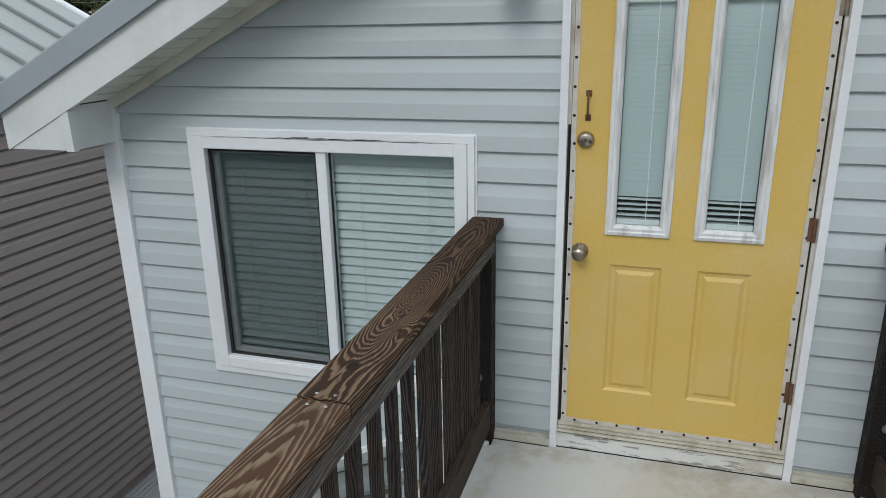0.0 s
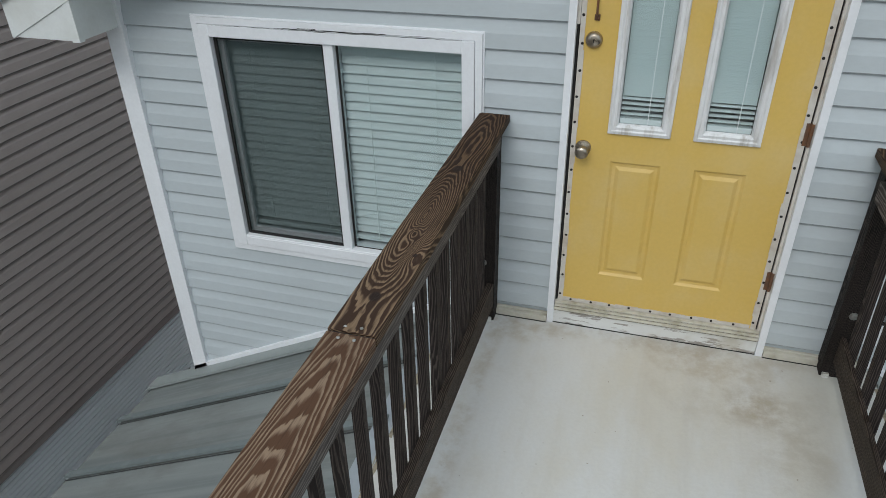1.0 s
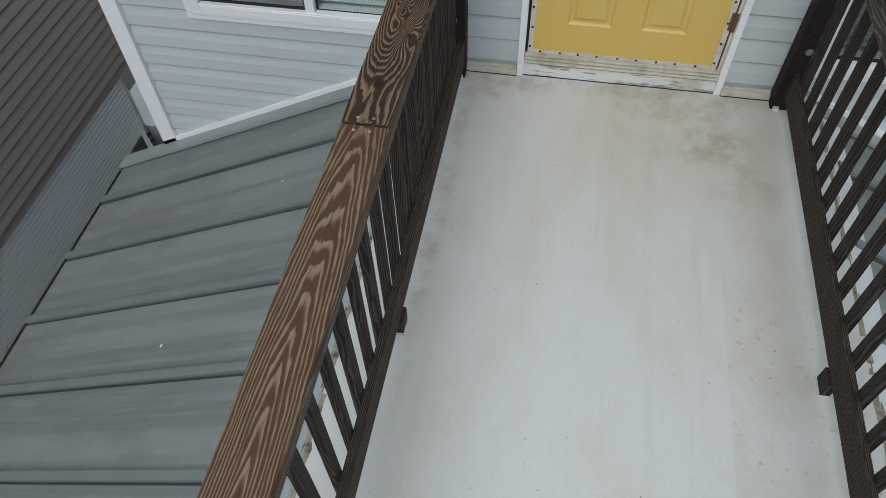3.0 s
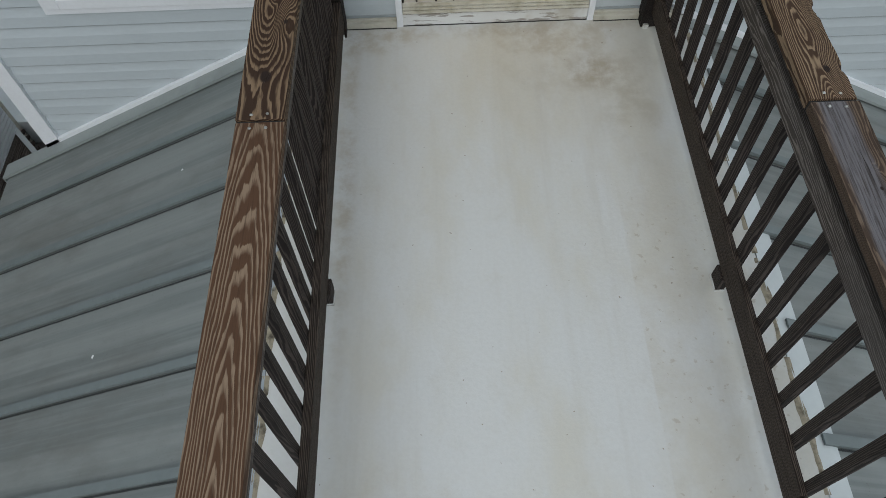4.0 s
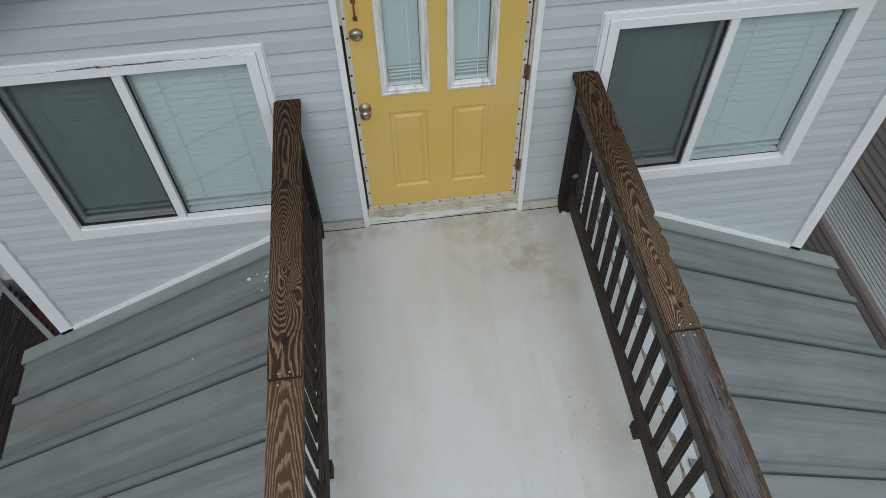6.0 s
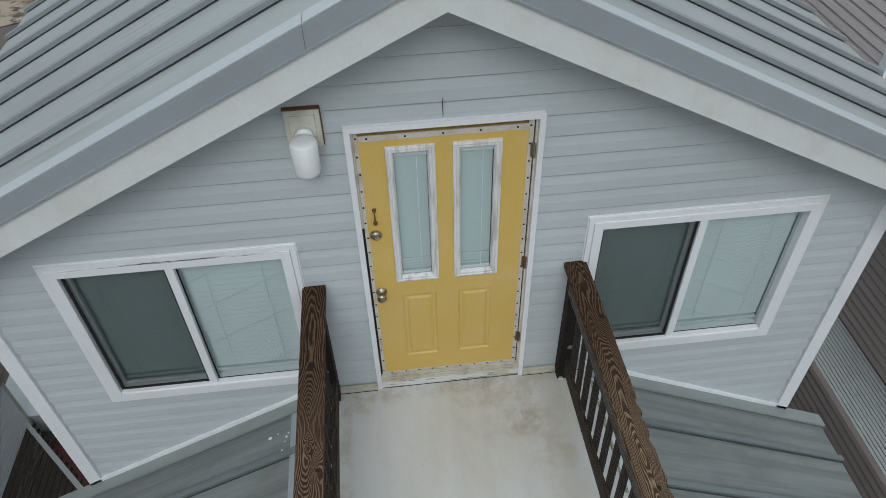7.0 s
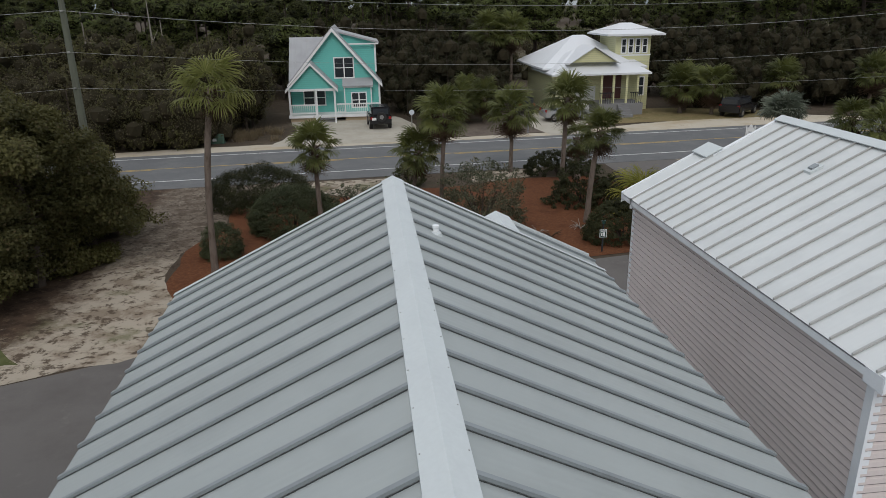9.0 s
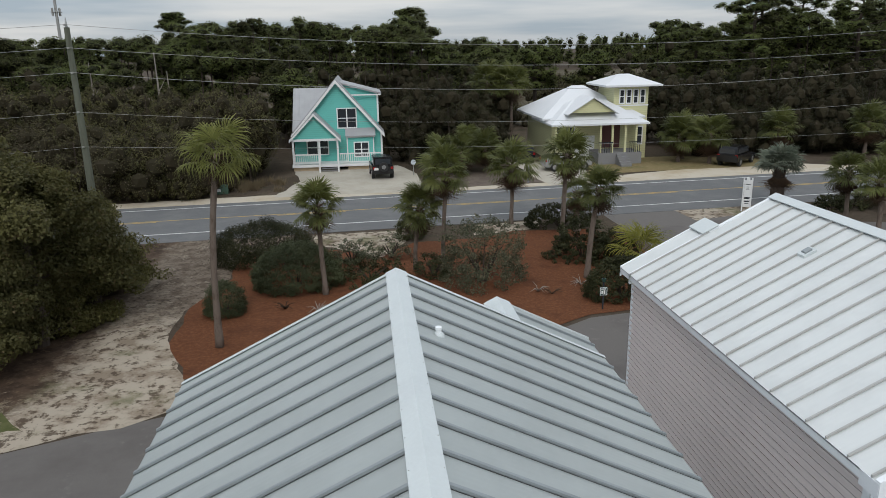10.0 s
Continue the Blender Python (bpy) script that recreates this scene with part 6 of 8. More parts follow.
def fan_palm(x, y, top, seed, label, size=1.0, kind="stiff", mat=None, count=30, trunk_r=0.13, dead=5, lean=(0.0, 0.0), boots=True, base_r=None, bark=None, low=-34):
    mat = mat or PALM
    key = (kind, mat.name)
    if key not in FRONDS:
        pr = {"stiff": dict(droop=0.20, fan=0.66, stalk=0.62, blades=26), "hang": dict(droop=0.6, fan=1.0, stalk=0.8, blades=24)}[kind]
        FRONDS[key] = []
        for i in range(3):
            me = frond_mesh("frond", 30 + i, **pr)
            me.materials.append(mat)
            FRONDS[key].append(me)
        if "dead" not in FRONDS:
            me = frond_mesh("dead_frond", 50, 0.6, 0.35, 14, 0.9, 160)
            me.materials.append(PALM_DEAD)
            FRONDS["dead"] = [me]
    rr = random.Random(seed)
    count = int(count * 0.95)
    trunk_r *= 0.86
    th = thing("palm_tree", (x, y, GROUND), label, "palm tree", "palm trees")
    h = top - GROUND
    lx, ly = lean
    bm = bmesh.new()
    n = 14
    pts, rad = [], []
    for i in range(n + 1):
        f = i / n
        pts.append((lx * f * f + 0.03 * math.sin(5 * f + seed), ly * f * f + 0.03 * math.cos(4 * f + seed), -0.1 + (h + 0.1) * f))
        rad.append(trunk_r * (1.25 - 0.35 * min(1, f * 4) - 0.12 * f) * (1 + 0.05 * (i % 2)) if base_r is None else base_r * (1 - 0.3 * f))
    tube(bm, pts, rad, 10)
    smooth(part("trunk", bm, bark or BARK, th))
    if boots:
        bm = bmesh.new()
        for i in range(26):
            z = h - 0.1 - 0.75 * size * (i / 26)
            a = i * 2.4
            r0 = trunk_r * 1.05
            d = Vector((math.cos(a), math.sin(a), 0))
            p = Vector((lx, ly, z))
            tube(bm, [p + d * r0 * 0.6, p + d * (r0 + 0.07) + Vector((0, 0, 0.05)), p + d * (r0 + 0.13 * rr.uniform(0.5, 1.3)) + Vector((0, 0, 0.16))], [0.05, 0.035, 0.012], 4)
        part("boot_collar", bm, PALM_DEAD, th, "brown fibrous leaf bases")
    for i in range(count):
        f = (i + 0.5) / count
        el = radians(82 - (82 - low) * f ** 0.9 + rr.uniform(-14, 14))
        az = i * 137.5 + rr.uniform(-14, 14)
        me = FRONDS[key][i % 3]
        ob = mesh_part("frond", me, None, th)
        s = size * rr.uniform(0.85, 1.12)
        ob.matrix_local = Matrix.Translation((lx, ly, h - 0.06 - 0.10 * f)) @ Matrix.Rotation(radians(az), 4, "Z") @ Matrix.Rotation(-el, 4, "Y") @ Matrix.Rotation(rr.uniform(-0.5, 0.5), 4, "X") @ Matrix.Scale(s, 4)
    for i in range(dead):
        ob = mesh_part("dead_frond", FRONDS["dead"][0], None, th)
        ob.matrix_local = Matrix.Translation((lx, ly, h - 0.25)) @ Matrix.Rotation(radians(i * 77 + seed), 4, "Z") @ Matrix.Rotation(radians(62 + 14 * rr.random()), 4, "Y") @ Matrix.Scale(size, 4)
    return th


PALM_LABEL = "fan palm with a slim grey trunk in the straw bed"
fan_palm(-6.02, 21.46, 3.2, 1, "tall fan palm with drooping yellow-green fronds by the roof", 0.84, "hang", PALM_LIME, 22, 0.15, 4, (0.65, 0.0))
fan_palm(-2.43, 26.7, 0.2, 2, PALM_LABEL, 1.0, "stiff", None, 28, 0.14, 7, (-0.1, 0.0))
fan_palm(1.8, 29.7, -0.75, 3, PALM_LABEL, 1.1, "stiff", None, 34, 0.13, 5, (0.3, 0.0))
fan_palm(3.05, 28.6, 1.1, 4, PALM_LABEL, 1.15, "stiff", None, 30, 0.13, 5, (0.15, 0.0))
fan_palm(8.24, 37.9, -0.2, 5, PALM_LABEL, 1.4, "stiff", None, 30, 0.15, 9)
fan_palm(9.9, 32.7, 1.1, 6, PALM_LABEL, 1.2, "stiff", None, 32, 0.16, 6, (0.2, 0.0))
fan_palm(9.56, 27.1, 0.35, 7, PALM_LABEL, 1.0, "stiff", None, 30, 0.16, 5, (0.5, 0.0))
fan_palm(11.6, 35.6, -1.5, 8, "short fan palm with a ragged brown skirt of dead leaves", 1.0, "stiff", None, 14, 0.22, 16)
fan_palm(26.5, 40.0, -1.3, 9, "squat blue-grey palm with a thick shaggy trunk by the road", 1.35, "stiff", PALM_BLUE, 46, 0.4, 14, (0, 0), True, 0.5, BARK_DARK, 2)
fan_palm(27.7, 34.7, -0.75, 10, PALM_LABEL, 1.15, "stiff", None, 30, 0.17, 10, (-0.25, 0))
fan_palm(27.3, 31.4, -0.6, 11, PALM_LABEL, 1.15, "stiff", None, 28, 0.17, 5, (-0.4, 0))
fan_palm(31.5, 36.5, -0.6, 12, PALM_LABEL, 1.35, "stiff", None, 28, 0.17, 5, (0.3, 0))
for i, (x, y, z, s) in enumerate(((30.2, 57.0, -1.2, 1.75), (27.9, 58.4, -1.3, 1.7), (29.0, 60.0, -1.0, 1.5), (37.5, 58.5, -1.0, 1.7), (12.3, 70.0, 3.2, 1.9), (14.8, 70.0, 3.1, 1.9), (7.6, 55.9, -1.9, 1.5), (9.8, 56.6, -1.7, 1.5), (6.0, 56.9, -2.0, 1.4), (8.6, 58.4, -1.5, 1.5), (45.5, 57.5, -0.6, 1.7))):
    fan_palm(x, y, z, 20 + i, "bushy fan palm at the edge of the woods", s, "stiff", None, 30, 0.2, 12)
fan_palm(12.3, 27.6, -2.9, 40, "low palmetto with yellowing fronds beside the bed", 1.1, "hang", PALM_YELLOW, 16, 0.12, 2, (0, 0), False)

shrub("bush", -3.75, 28.0, 2.0, 1.6, 1.6, GREEN_BUSH, 1, "large clipped grey-green bush in the straw bed", 0.062, 1200, 52, 6)
shrub("bush", -5.7, 32.1, 2.5, 1.6, 1.65, GREEN_DARK, 2, "large dark round bush behind the clipped one", 0.075, 800, 56, lump=0.13, clump=0.26)
shrub("bush", -6.4, 24.9, 0.85, 0.8, 1.05, GREEN_BUSH, 4, "ball-shaped clipped bush beside a palm trunk", 0.058, 360, 44, 4)
shrub("shrub", 4.7, 27.3, 1.9, 1.6, 2.1, GREEN_GREY, 5, "loose grey-green shrub with bare twigs", 0.10, 330, 40, 14, "shrub", 0.3, 0.26, 0.8)
shrub("hedge", 10.3, 24.3, 1.7, 0.95, 1.35, GREEN_DARK, 6, "dark clipped hedge beside the yard", 0.085, 520, 42)
shrub("shrub", 10.4, 30.4, 1.6, 1.3, 1.5, GREEN_DARK, 7, "dense dark shrub under the palms", 0.12, 260, 36, 5, "shrub", 0.3)
shrub("shrub", 11.6, 29.2, 1.1, 1.1, 1.2, GREEN_DARK, 8, "dense dark shrub under the palms", 0.12, 180, 36, 5, "shrub", 0.3)
shrub("bush", 11.0, 36.9, 2.2, 1.0, 1.1, GREEN_DARK, 9, "low dark bush at the road verge", 0.13, 200, 34)
shrub("bush", 2.0, 35.7, 0.85, 0.8, 1.0, GREEN_DARK, 10, "small round bush at the road verge", 0.12, 110, 34)
shrub("shrub", -1.3, 31.4, 0.9, 0.8, 0.95, GREEN_GREY, 11, "small pale shrub at the edge of the bed", 0.11, 90, 26, 6, "shrub", 0.3)
shrub("shrub", 0.7, 32.0, 0.9, 0.8, 0.8, GREEN_GREY, 12, "small twiggy shrub at the edge of the bed", 0.11, 60, 22, 9, "shrub", 0.4)
shrub("shrub", -0.4, 28.4, 1.5, 1.2, 0.7, GREEN_DARK, 13, "low dark ground-cover shrub", 0.1, 160, 30, 6, "shrub", 0.35)
shrub("shrub", 2.6, 28.6, 0.9, 0.8, 0.85, GREEN_DARK, 14, "low dark ground-cover shrub", 0.1, 90, 30, 6, "shrub", 0.35)
for i in range(6):
    shrub("bush", 29.0 + 1.5 * i, 38.0 + 0.25 * i, 1.1, 0.9, 0.75, GREEN_DARK, 60 + i, "low dark verge bush across the yard", 0.13, 90, 28, 3)
rr = random.Random(3)
for i, (x, y) in enumerate(((-2.6, 24.6), (-4.0, 25.1), (6.9, 25.6), (7.4, 25.2), (9.0, 26.2), (7.0, 30.6))):
    th = thing("dead_frond_heap", (x, y, GROUND), "small heap of dead palm leaves on the straw", "plant litter")
    bm = bmesh.new()
    for k in range(9):
        a = rr.uniform(0, 6.28)
        tube(bm, [(0, 0, 0.02), (0.2 * math.cos(a), 0.2 * math.sin(a), 0.16 + 0.1 * rr.random()), (0.5 * math.cos(a), 0.5 * math.sin(a), 0.06 + 0.3 * rr.random())], [0.025, 0.018, 0.006], 4)
    part("stalks", bm, PALM_DEAD if i % 2 else SNAG, th)


def big_tree(x, y, h, r, seed, label, mat, k=330, per=60, leaf=0.16, low=0.12, clump=0.42):
    rng = np.random.default_rng(seed)
    th = thing("tree", (x, y, GROUND), label, "tree")
    bm = bmesh.new()
    tube(bm, [(0, 0, -0.1), (0.1, 0.05, 0.3 * h), (-0.1, 0.1, 0.6 * h), (0.05, 0, 0.9 * h)], [0.24, 0.18, 0.11, 0.03], 9)
    cs = []
    for i in range(26):
        f = rng.uniform(low, 0.95)
        a = rng.uniform(0, 6.28)
        reach = r * (1.0 - 0.75 * max(0, f - 0.25)) * rng.uniform(0.75, 1.08)
        p0 = Vector((0, 0.05, f * h * 0.9))
        p2 = Vector((reach * math.cos(a), reach * math.sin(a), f * h + rng.uniform(-0.3, 0.25) * h * 0.3))
        pm = (p0 + p2) / 2 + Vector((0, 0, 0.12 * reach))
        tube(bm, [p0, pm, p2], [0.06, 0.04, 0.012], 5)
        for t in np.linspace(0.3, 1.05, k // 26):
            q = p0.lerp(pm, t * 2) if t < 0.5 else pm.lerp(p2, t * 2 - 1)
            cs.append(np.array(q) + rng.normal(0, 0.30, 3) * np.array([1, 1, 0.7]))
    part("trunk", bm, BARK_DARK, th)
    cs = np.array(cs)
    cs[:, 2] = np.maximum(cs[:, 2], 0.35)
    rad = rng.uniform(0.7, 1.3, len(cs)) * clump
    pts = clumps(rng, cs, rad, per, 0.65)
    out = outward(pts, np.repeat(cs, per, 0), np.repeat(rad, per), np.array([0, 0, 0.4 * h]), 0.3)
    mesh_part("crown", quads_mesh("crown", facing_sprays(rng, pts, out, leaf, 0.6)), mat, th)
    return th


big_tree(-12.6, 22.6, 7.6, 3.4, 70, "dense dark evergreen tree at the edge of the sand track", OLIVE, 1100, 150, 0.10, 0.04, 0.5)
big_tree(-17.0, 25.5, 8.4, 4.2, 71, "dense dark evergreen tree behind the sand track", OLIVE, 800, 130, 0.12, 0.04, 0.6)
big_tree(-18.5, 19.5, 7.2, 3.6, 72, "dense dark evergreen tree at the edge of the yard", OLIVE, 800, 130, 0.11, 0.04, 0.5)
big_tree(-12.3, 27.2, 4.4, 2.4, 73, "olive evergreen tree beside the utility pole", OLIVE, 700, 130, 0.10, 0.05, 0.45)

# ---- utility pole and wires ----
POLE = surface("weathered_pole", (0.115, 0.125, 0.092), 0.85, dirt=(0.07, 0.072, 0.055), dirty=0.6, big=3, stretch=(3, 3, 0.3))
WIRE = flat("aluminium_wire", (0.32, 0.32, 0.31), 0.5, 0.5)
pole_at = (-13.3, 31.3)
pole = thing("utility_pole", (*pole_at, GROUND), "tall grey-green wooden utility pole beside the road", "utility pole")
part("shaft", tube(bmesh.new(), [(0, 0, -0.1), (0, 0, 5.5), (0, 0, 11.55)], [0.20, 0.165, 0.12], 12), POLE, pole)
part("top_spike", tube(bmesh.new(), [(0, 0, 11.55), (0, 0, 11.7), (0, 0, 12.0)], [0.06, 0.05, 0.012], 8), SCREW, pole, "pale metal top pin")
for z in (11.62, 10.63, 9.56, 7.81, 6.23):
    part("bracket", boxes(((-0.05, -0.22, z), (0.05, -0.10, z + 0.08)), bevel=0.01), SCREW, pole)
for z0, fall, curl, w in ((11.67, 0.0954, 0.00185, 0.010), (10.68, 0.0943, 0.0018, 0.010), (9.61, 0.1052, 0.00205, 0.010), (7.855, 0.0902, 0.00167, 0.007), (6.277, 0.0583, 0.00088, 0.006)):
    cable = thing("overhead_wire", (*pole_at, GROUND), "thin grey overhead wire running along the road", "wire", "overhead wires")
    pts = [(-1.25 * k, -0.15 - 1.25 * k * 0.082, z0 - 1.25 * k * (0.062 - curl * 1.25 * k)) for k in range(32, 0, -1)]
    pts += [(1.25 * k, -0.15 + 1.25 * k * 0.082, z0 - 1.25 * k * (fall - curl * 1.25 * k)) for k in range(42)]
    part("cable", tube(bmesh.new(), pts, [w] * len(pts), 5), WIRE, cable)

mast = thing("cell_tower", (-78.5, 200, GROUND), "thin grey telecom mast above the woods", "mast")
part("pole", tube(bmesh.new(), [(0, 0, 0), (0, 0, 30)], [0.5, 0.32], 8), SCREW, mast)
for i in range(6):
    a = i * math.pi / 3
    part("antenna", boxes(((1.0 * math.cos(a) - 0.15, 1.0 * math.sin(a) - 0.15, 20.0), (1.0 * math.cos(a) + 0.15, 1.0 * math.sin(a) + 0.15, 22.0))), SCREW, mast)
part("ring", boxes(((-1.1, -1.1, 20.9), (1.1, 1.1, 21.05))), SCREW, mast)


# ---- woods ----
# near-black green and brown: the shade between the leaves, put into colour
CORE = surface("inner_shade_green", (0.016, 0.018, 0.008), 0.95, dirt=(0.028, 0.022, 0.012), dirty=0.6, big=0.8, fine=6, bumpy=0.0, spec=0.1)
CORE_BROWN = surface("inner_shade_brown", (0.030, 0.026, 0.015), 0.95, dirt=(0.036, 0.028, 0.018), dirty=0.6, big=0.7, fine=6, bumpy=0.0, spec=0.1)
ball = bmesh.new()
bmesh.ops.create_icosphere(ball, subdivisions=1, radius=1.0)
ball.verts.index_update()
BALL_V = np.array([v.co[:] for v in ball.verts])
BALL_F = np.array([[v.index for v in f.verts] for f in ball.faces])
ball.free()


def shade_cores(rng, c, rad, flat_z, share=0.74):
    """Dark uneven lumps that stand in for the shade inside each clump, as three-cornered faces."""
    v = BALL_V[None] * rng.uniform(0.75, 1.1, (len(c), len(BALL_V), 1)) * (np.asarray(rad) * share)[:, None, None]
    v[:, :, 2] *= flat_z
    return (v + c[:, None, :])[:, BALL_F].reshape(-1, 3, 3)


def puffs(rng, c, rad, per, leaf, flat_z, mid, up=0.45, loose=0.55, far=1.08):
    """Small sprays over the outside of rounded clumps, thicker on their upper sides."""
    k = len(c)
    d = rng.normal(size=(k, per, 3))
    d[:, :, 2] += 0.35
    d /= np.linalg.norm(d, axis=2)[:, :, None]
    d *= rng.uniform(0.74, far, size=(k, per, 1))
    d[:, :, 2] *= flat_z
    pts = (c[:, None, :] + d * np.asarray(rad).reshape(-1, 1, 1)).reshape(-1, 3)
    out = outward(pts, np.repeat(c, per, 0), np.repeat(rad, per), mid, up)
    keep = pts[:, 2] > 0.05
    return facing_sprays(rng, pts[keep], out[keep], leaf, loose)


def woods(name, n, xs, ys, hs, seed, label, mat, style, per=30, leaf=0.3, clump=1.0, bark=None, core=None, thin=1.0):
    """Many trees in one object: thin trunks and uneven crowns of rounded clumps of small leaf sprays."""
    rng = np.random.default_rng(seed)
    quads, bars, insides = [], [], []
    for made in range(n):
        x, y, h = rng.uniform(*xs), rng.uniform(*ys), rng.uniform(*hs)
        if style == "pine":
            r = rng.uniform(1.5, 2.6)
            k = max(5, int(rng.integers(16, 23) * thin))
            c = dome(rng, k, r, r, 0.62 * r, 0.2)
            rad = rng.uniform(0.6, 1.1, k) * clump
            low_k = rng.random(k) < 0.42
            c[:, 2] += h - 0.62 * r - 0.5
            c[low_k, 2] -= rng.uniform(0.1, 0.62, low_k.sum()) * h
            c[low_k, :2] *= 0.7
            flat_z = 0.62
        else:
            r = rng.uniform(1.3, 2.4)
            k = max(5, int(rng.integers(20, 30) * thin))
            c = dome(rng, k, r, r, h * 0.6, 0.4)
            c[:, 2] += h * 0.36
            rad = rng.uniform(0.25, 1.0, k) * clump
            flat_z = 1.15
        c += np.array([x, y, 0])
        quads.append(puffs(rng, c, rad, per, leaf, flat_z, np.array([x, y, (0.6 if style == "pine" else 0.3) * h]), 0.45, 0.5 if style == "pine" else 0.95, 1.08 if style == "pine" else 1.3))
        insides.append(shade_cores(rng, c, rad, flat_z))
        w = 0.06 + 0.005 * h
        lean = rng.normal(0, 0.25, 2)
        for dx, dy in ((w, 0), (0, w)):
            bars.append([(x - dx, y - dy, 0), (x + dx, y + dy, 0), (x + dx * 0.4 + lean[0], y + dy * 0.4 + lean[1], h * 0.92), (x - dx * 0.4 + lean[0], y - dy * 0.4 + lean[1], h * 0.92)])
    th = thing(name, (0, 0, GROUND), label, "woods", kind="stuff")
    tagged(mesh_part("foliage", quads_mesh("foliage", np.concatenate(quads)), mat, th), kind="stuff")
    tagged(mesh_part("inner_shade", quads_mesh("inner_shade", np.concatenate(insides)), core or (CORE if style == "pine" else CORE_BROWN), th), kind="stuff")
    tagged(mesh_part("trunks", quads_mesh("trunks", np.array(bars)), bark or BARK_DARK, th), kind="stuff")


woods("scrub_thicket", 64, (-55, -9.5), (53.5, 60), (4.6, 7.0), 101, "dense brown-green scrub thicket beyond the road", SCRUB, "scrub", 150, 0.115)
woods("scrub_thicket", 90, (-62, -9.5), (60, 74), (5.4, 7.6), 121, "dense brown-green scrub thicket beyond the road", SCRUB, "scrub", 90, 0.14)
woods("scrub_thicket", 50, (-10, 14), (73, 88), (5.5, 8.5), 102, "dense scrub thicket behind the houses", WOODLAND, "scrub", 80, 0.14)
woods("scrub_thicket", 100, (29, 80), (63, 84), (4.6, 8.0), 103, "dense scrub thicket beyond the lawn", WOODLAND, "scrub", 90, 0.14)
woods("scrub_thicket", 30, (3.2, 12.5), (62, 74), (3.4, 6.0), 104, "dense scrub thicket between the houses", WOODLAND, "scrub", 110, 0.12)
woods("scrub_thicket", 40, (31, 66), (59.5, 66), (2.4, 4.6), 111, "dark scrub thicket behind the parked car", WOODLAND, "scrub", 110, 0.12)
woods("scrub_thicket", 52, (-48, -13.2), (49.6, 54.5), (2.8, 5.2), 112, "low brown scrub at the road verge", SCRUB, "scrub", 120, 0.105)
woods("scrub_thicket", 14, (-20, -12.4), (49.6, 52), (3.0, 4.6), 122, "low brown scrub at the road verge", SCRUB, "scrub", 120, 0.105)
woods("pine_woods", 100, (-95, -22), (84, 118), (11.0, 13.3), 105, "dark pine woods behind the scrub", PINE, "pine", 150, 0.17)
woods("pine_woods", 60, (-24, 9), (84, 118), (12.2, 14.7), 125, "dark pine woods behind the houses", PINE, "pine", 150, 0.17)
woods("pine_woods", 20, (8, 20), (86, 112), (9.0, 12.2), 126, "dark pine woods behind the houses", PINE, "pine", 150, 0.17)
woods("pine_woods", 66, (-80, -6), (74, 90), (8.0, 11.8), 106, "mixed pine woods behind the scrub", PINE, "pine", 170, 0.15)
woods("pine_woods", 84, (46, 110), (82, 120), (11.5, 15.5), 107, "dark pine woods behind the lawn", PINE, "pine", 130, 0.18)
woods("marsh_scrub", 110, (14, 90), (92, 200), (1.2, 4.4), 108, "open marsh scrub beyond the houses", SCRUB, "scrub", 60, 0.2)
woods("pine_woods", 170, (-60, 270), (320, 400), (11.5, 14.2), 109, "distant line of pine woods", PINE, "scrub", 60, 0.55, 2.0, BARK_DARK, CORE, 0.7)
woods("pine_woods", 60, (76, 170), (150, 230), (9.0, 12.6), 110, "distant line of pine woods", PINE, "pine", 70, 0.36, 1.2, BARK)


def tall_pine(x, y, h, seed, label, spread=3.2, limbs=16, bare=0.5, per=110, leaf=0.16):
    rng = np.random.default_rng(seed)
    th = thing("pine_tree", (x, y, GROUND), label, "pine tree", "tall pines")
    bm = bmesh.new()
    tube(bm, [(0, 0, -0.1), (0.1, 0, 0.4 * h), (-0.15, 0.1, 0.75 * h), (0.1, 0, 0.97 * h)], [0.34, 0.27, 0.18, 0.05], 8)
    cs = []
    for i in range(limbs):
        f = bare + (0.97 - bare) * (i + rng.random()) / limbs
        a = i * 2.4 + rng.uniform(-0.5, 0.5)
        reach = spread * (1.05 - 0.6 * (f - bare) / (1 - bare)) * rng.uniform(0.5, 1.1)
        p0, p1 = Vector((0, 0, f * h)), Vector((reach * math.cos(a), reach * math.sin(a), f * h + reach * rng.uniform(0.1, 0.4)))
        pm = (p0 + p1) / 2 + Vector((0, 0, -0.1 * reach))
        tube(bm, [p0, pm, p1], [0.09, 0.06, 0.02], 5)
        for t in (0.62, 0.85, 1.06):
            for j in range(2):
                cs.append(np.array(p0.lerp(p1, t)) + rng.normal(0, 0.4, 3) * np.array([1, 1, 0.4]))
    part("trunk", bm, BARK_DARK, th)
    cs = np.array(cs)
    rad = rng.uniform(0.45, 0.95, len(cs))
    crown = mesh_part("crown", quads_mesh("crown", puffs(rng, cs, rad, per, leaf, 0.5, np.array([0, 0, 0.7 * h]))), PINE, th)
    mesh_part("inner_shade", quads_mesh("inner_shade", shade_cores(rng, cs, rad, 0.5, 0.66)), CORE, crown)


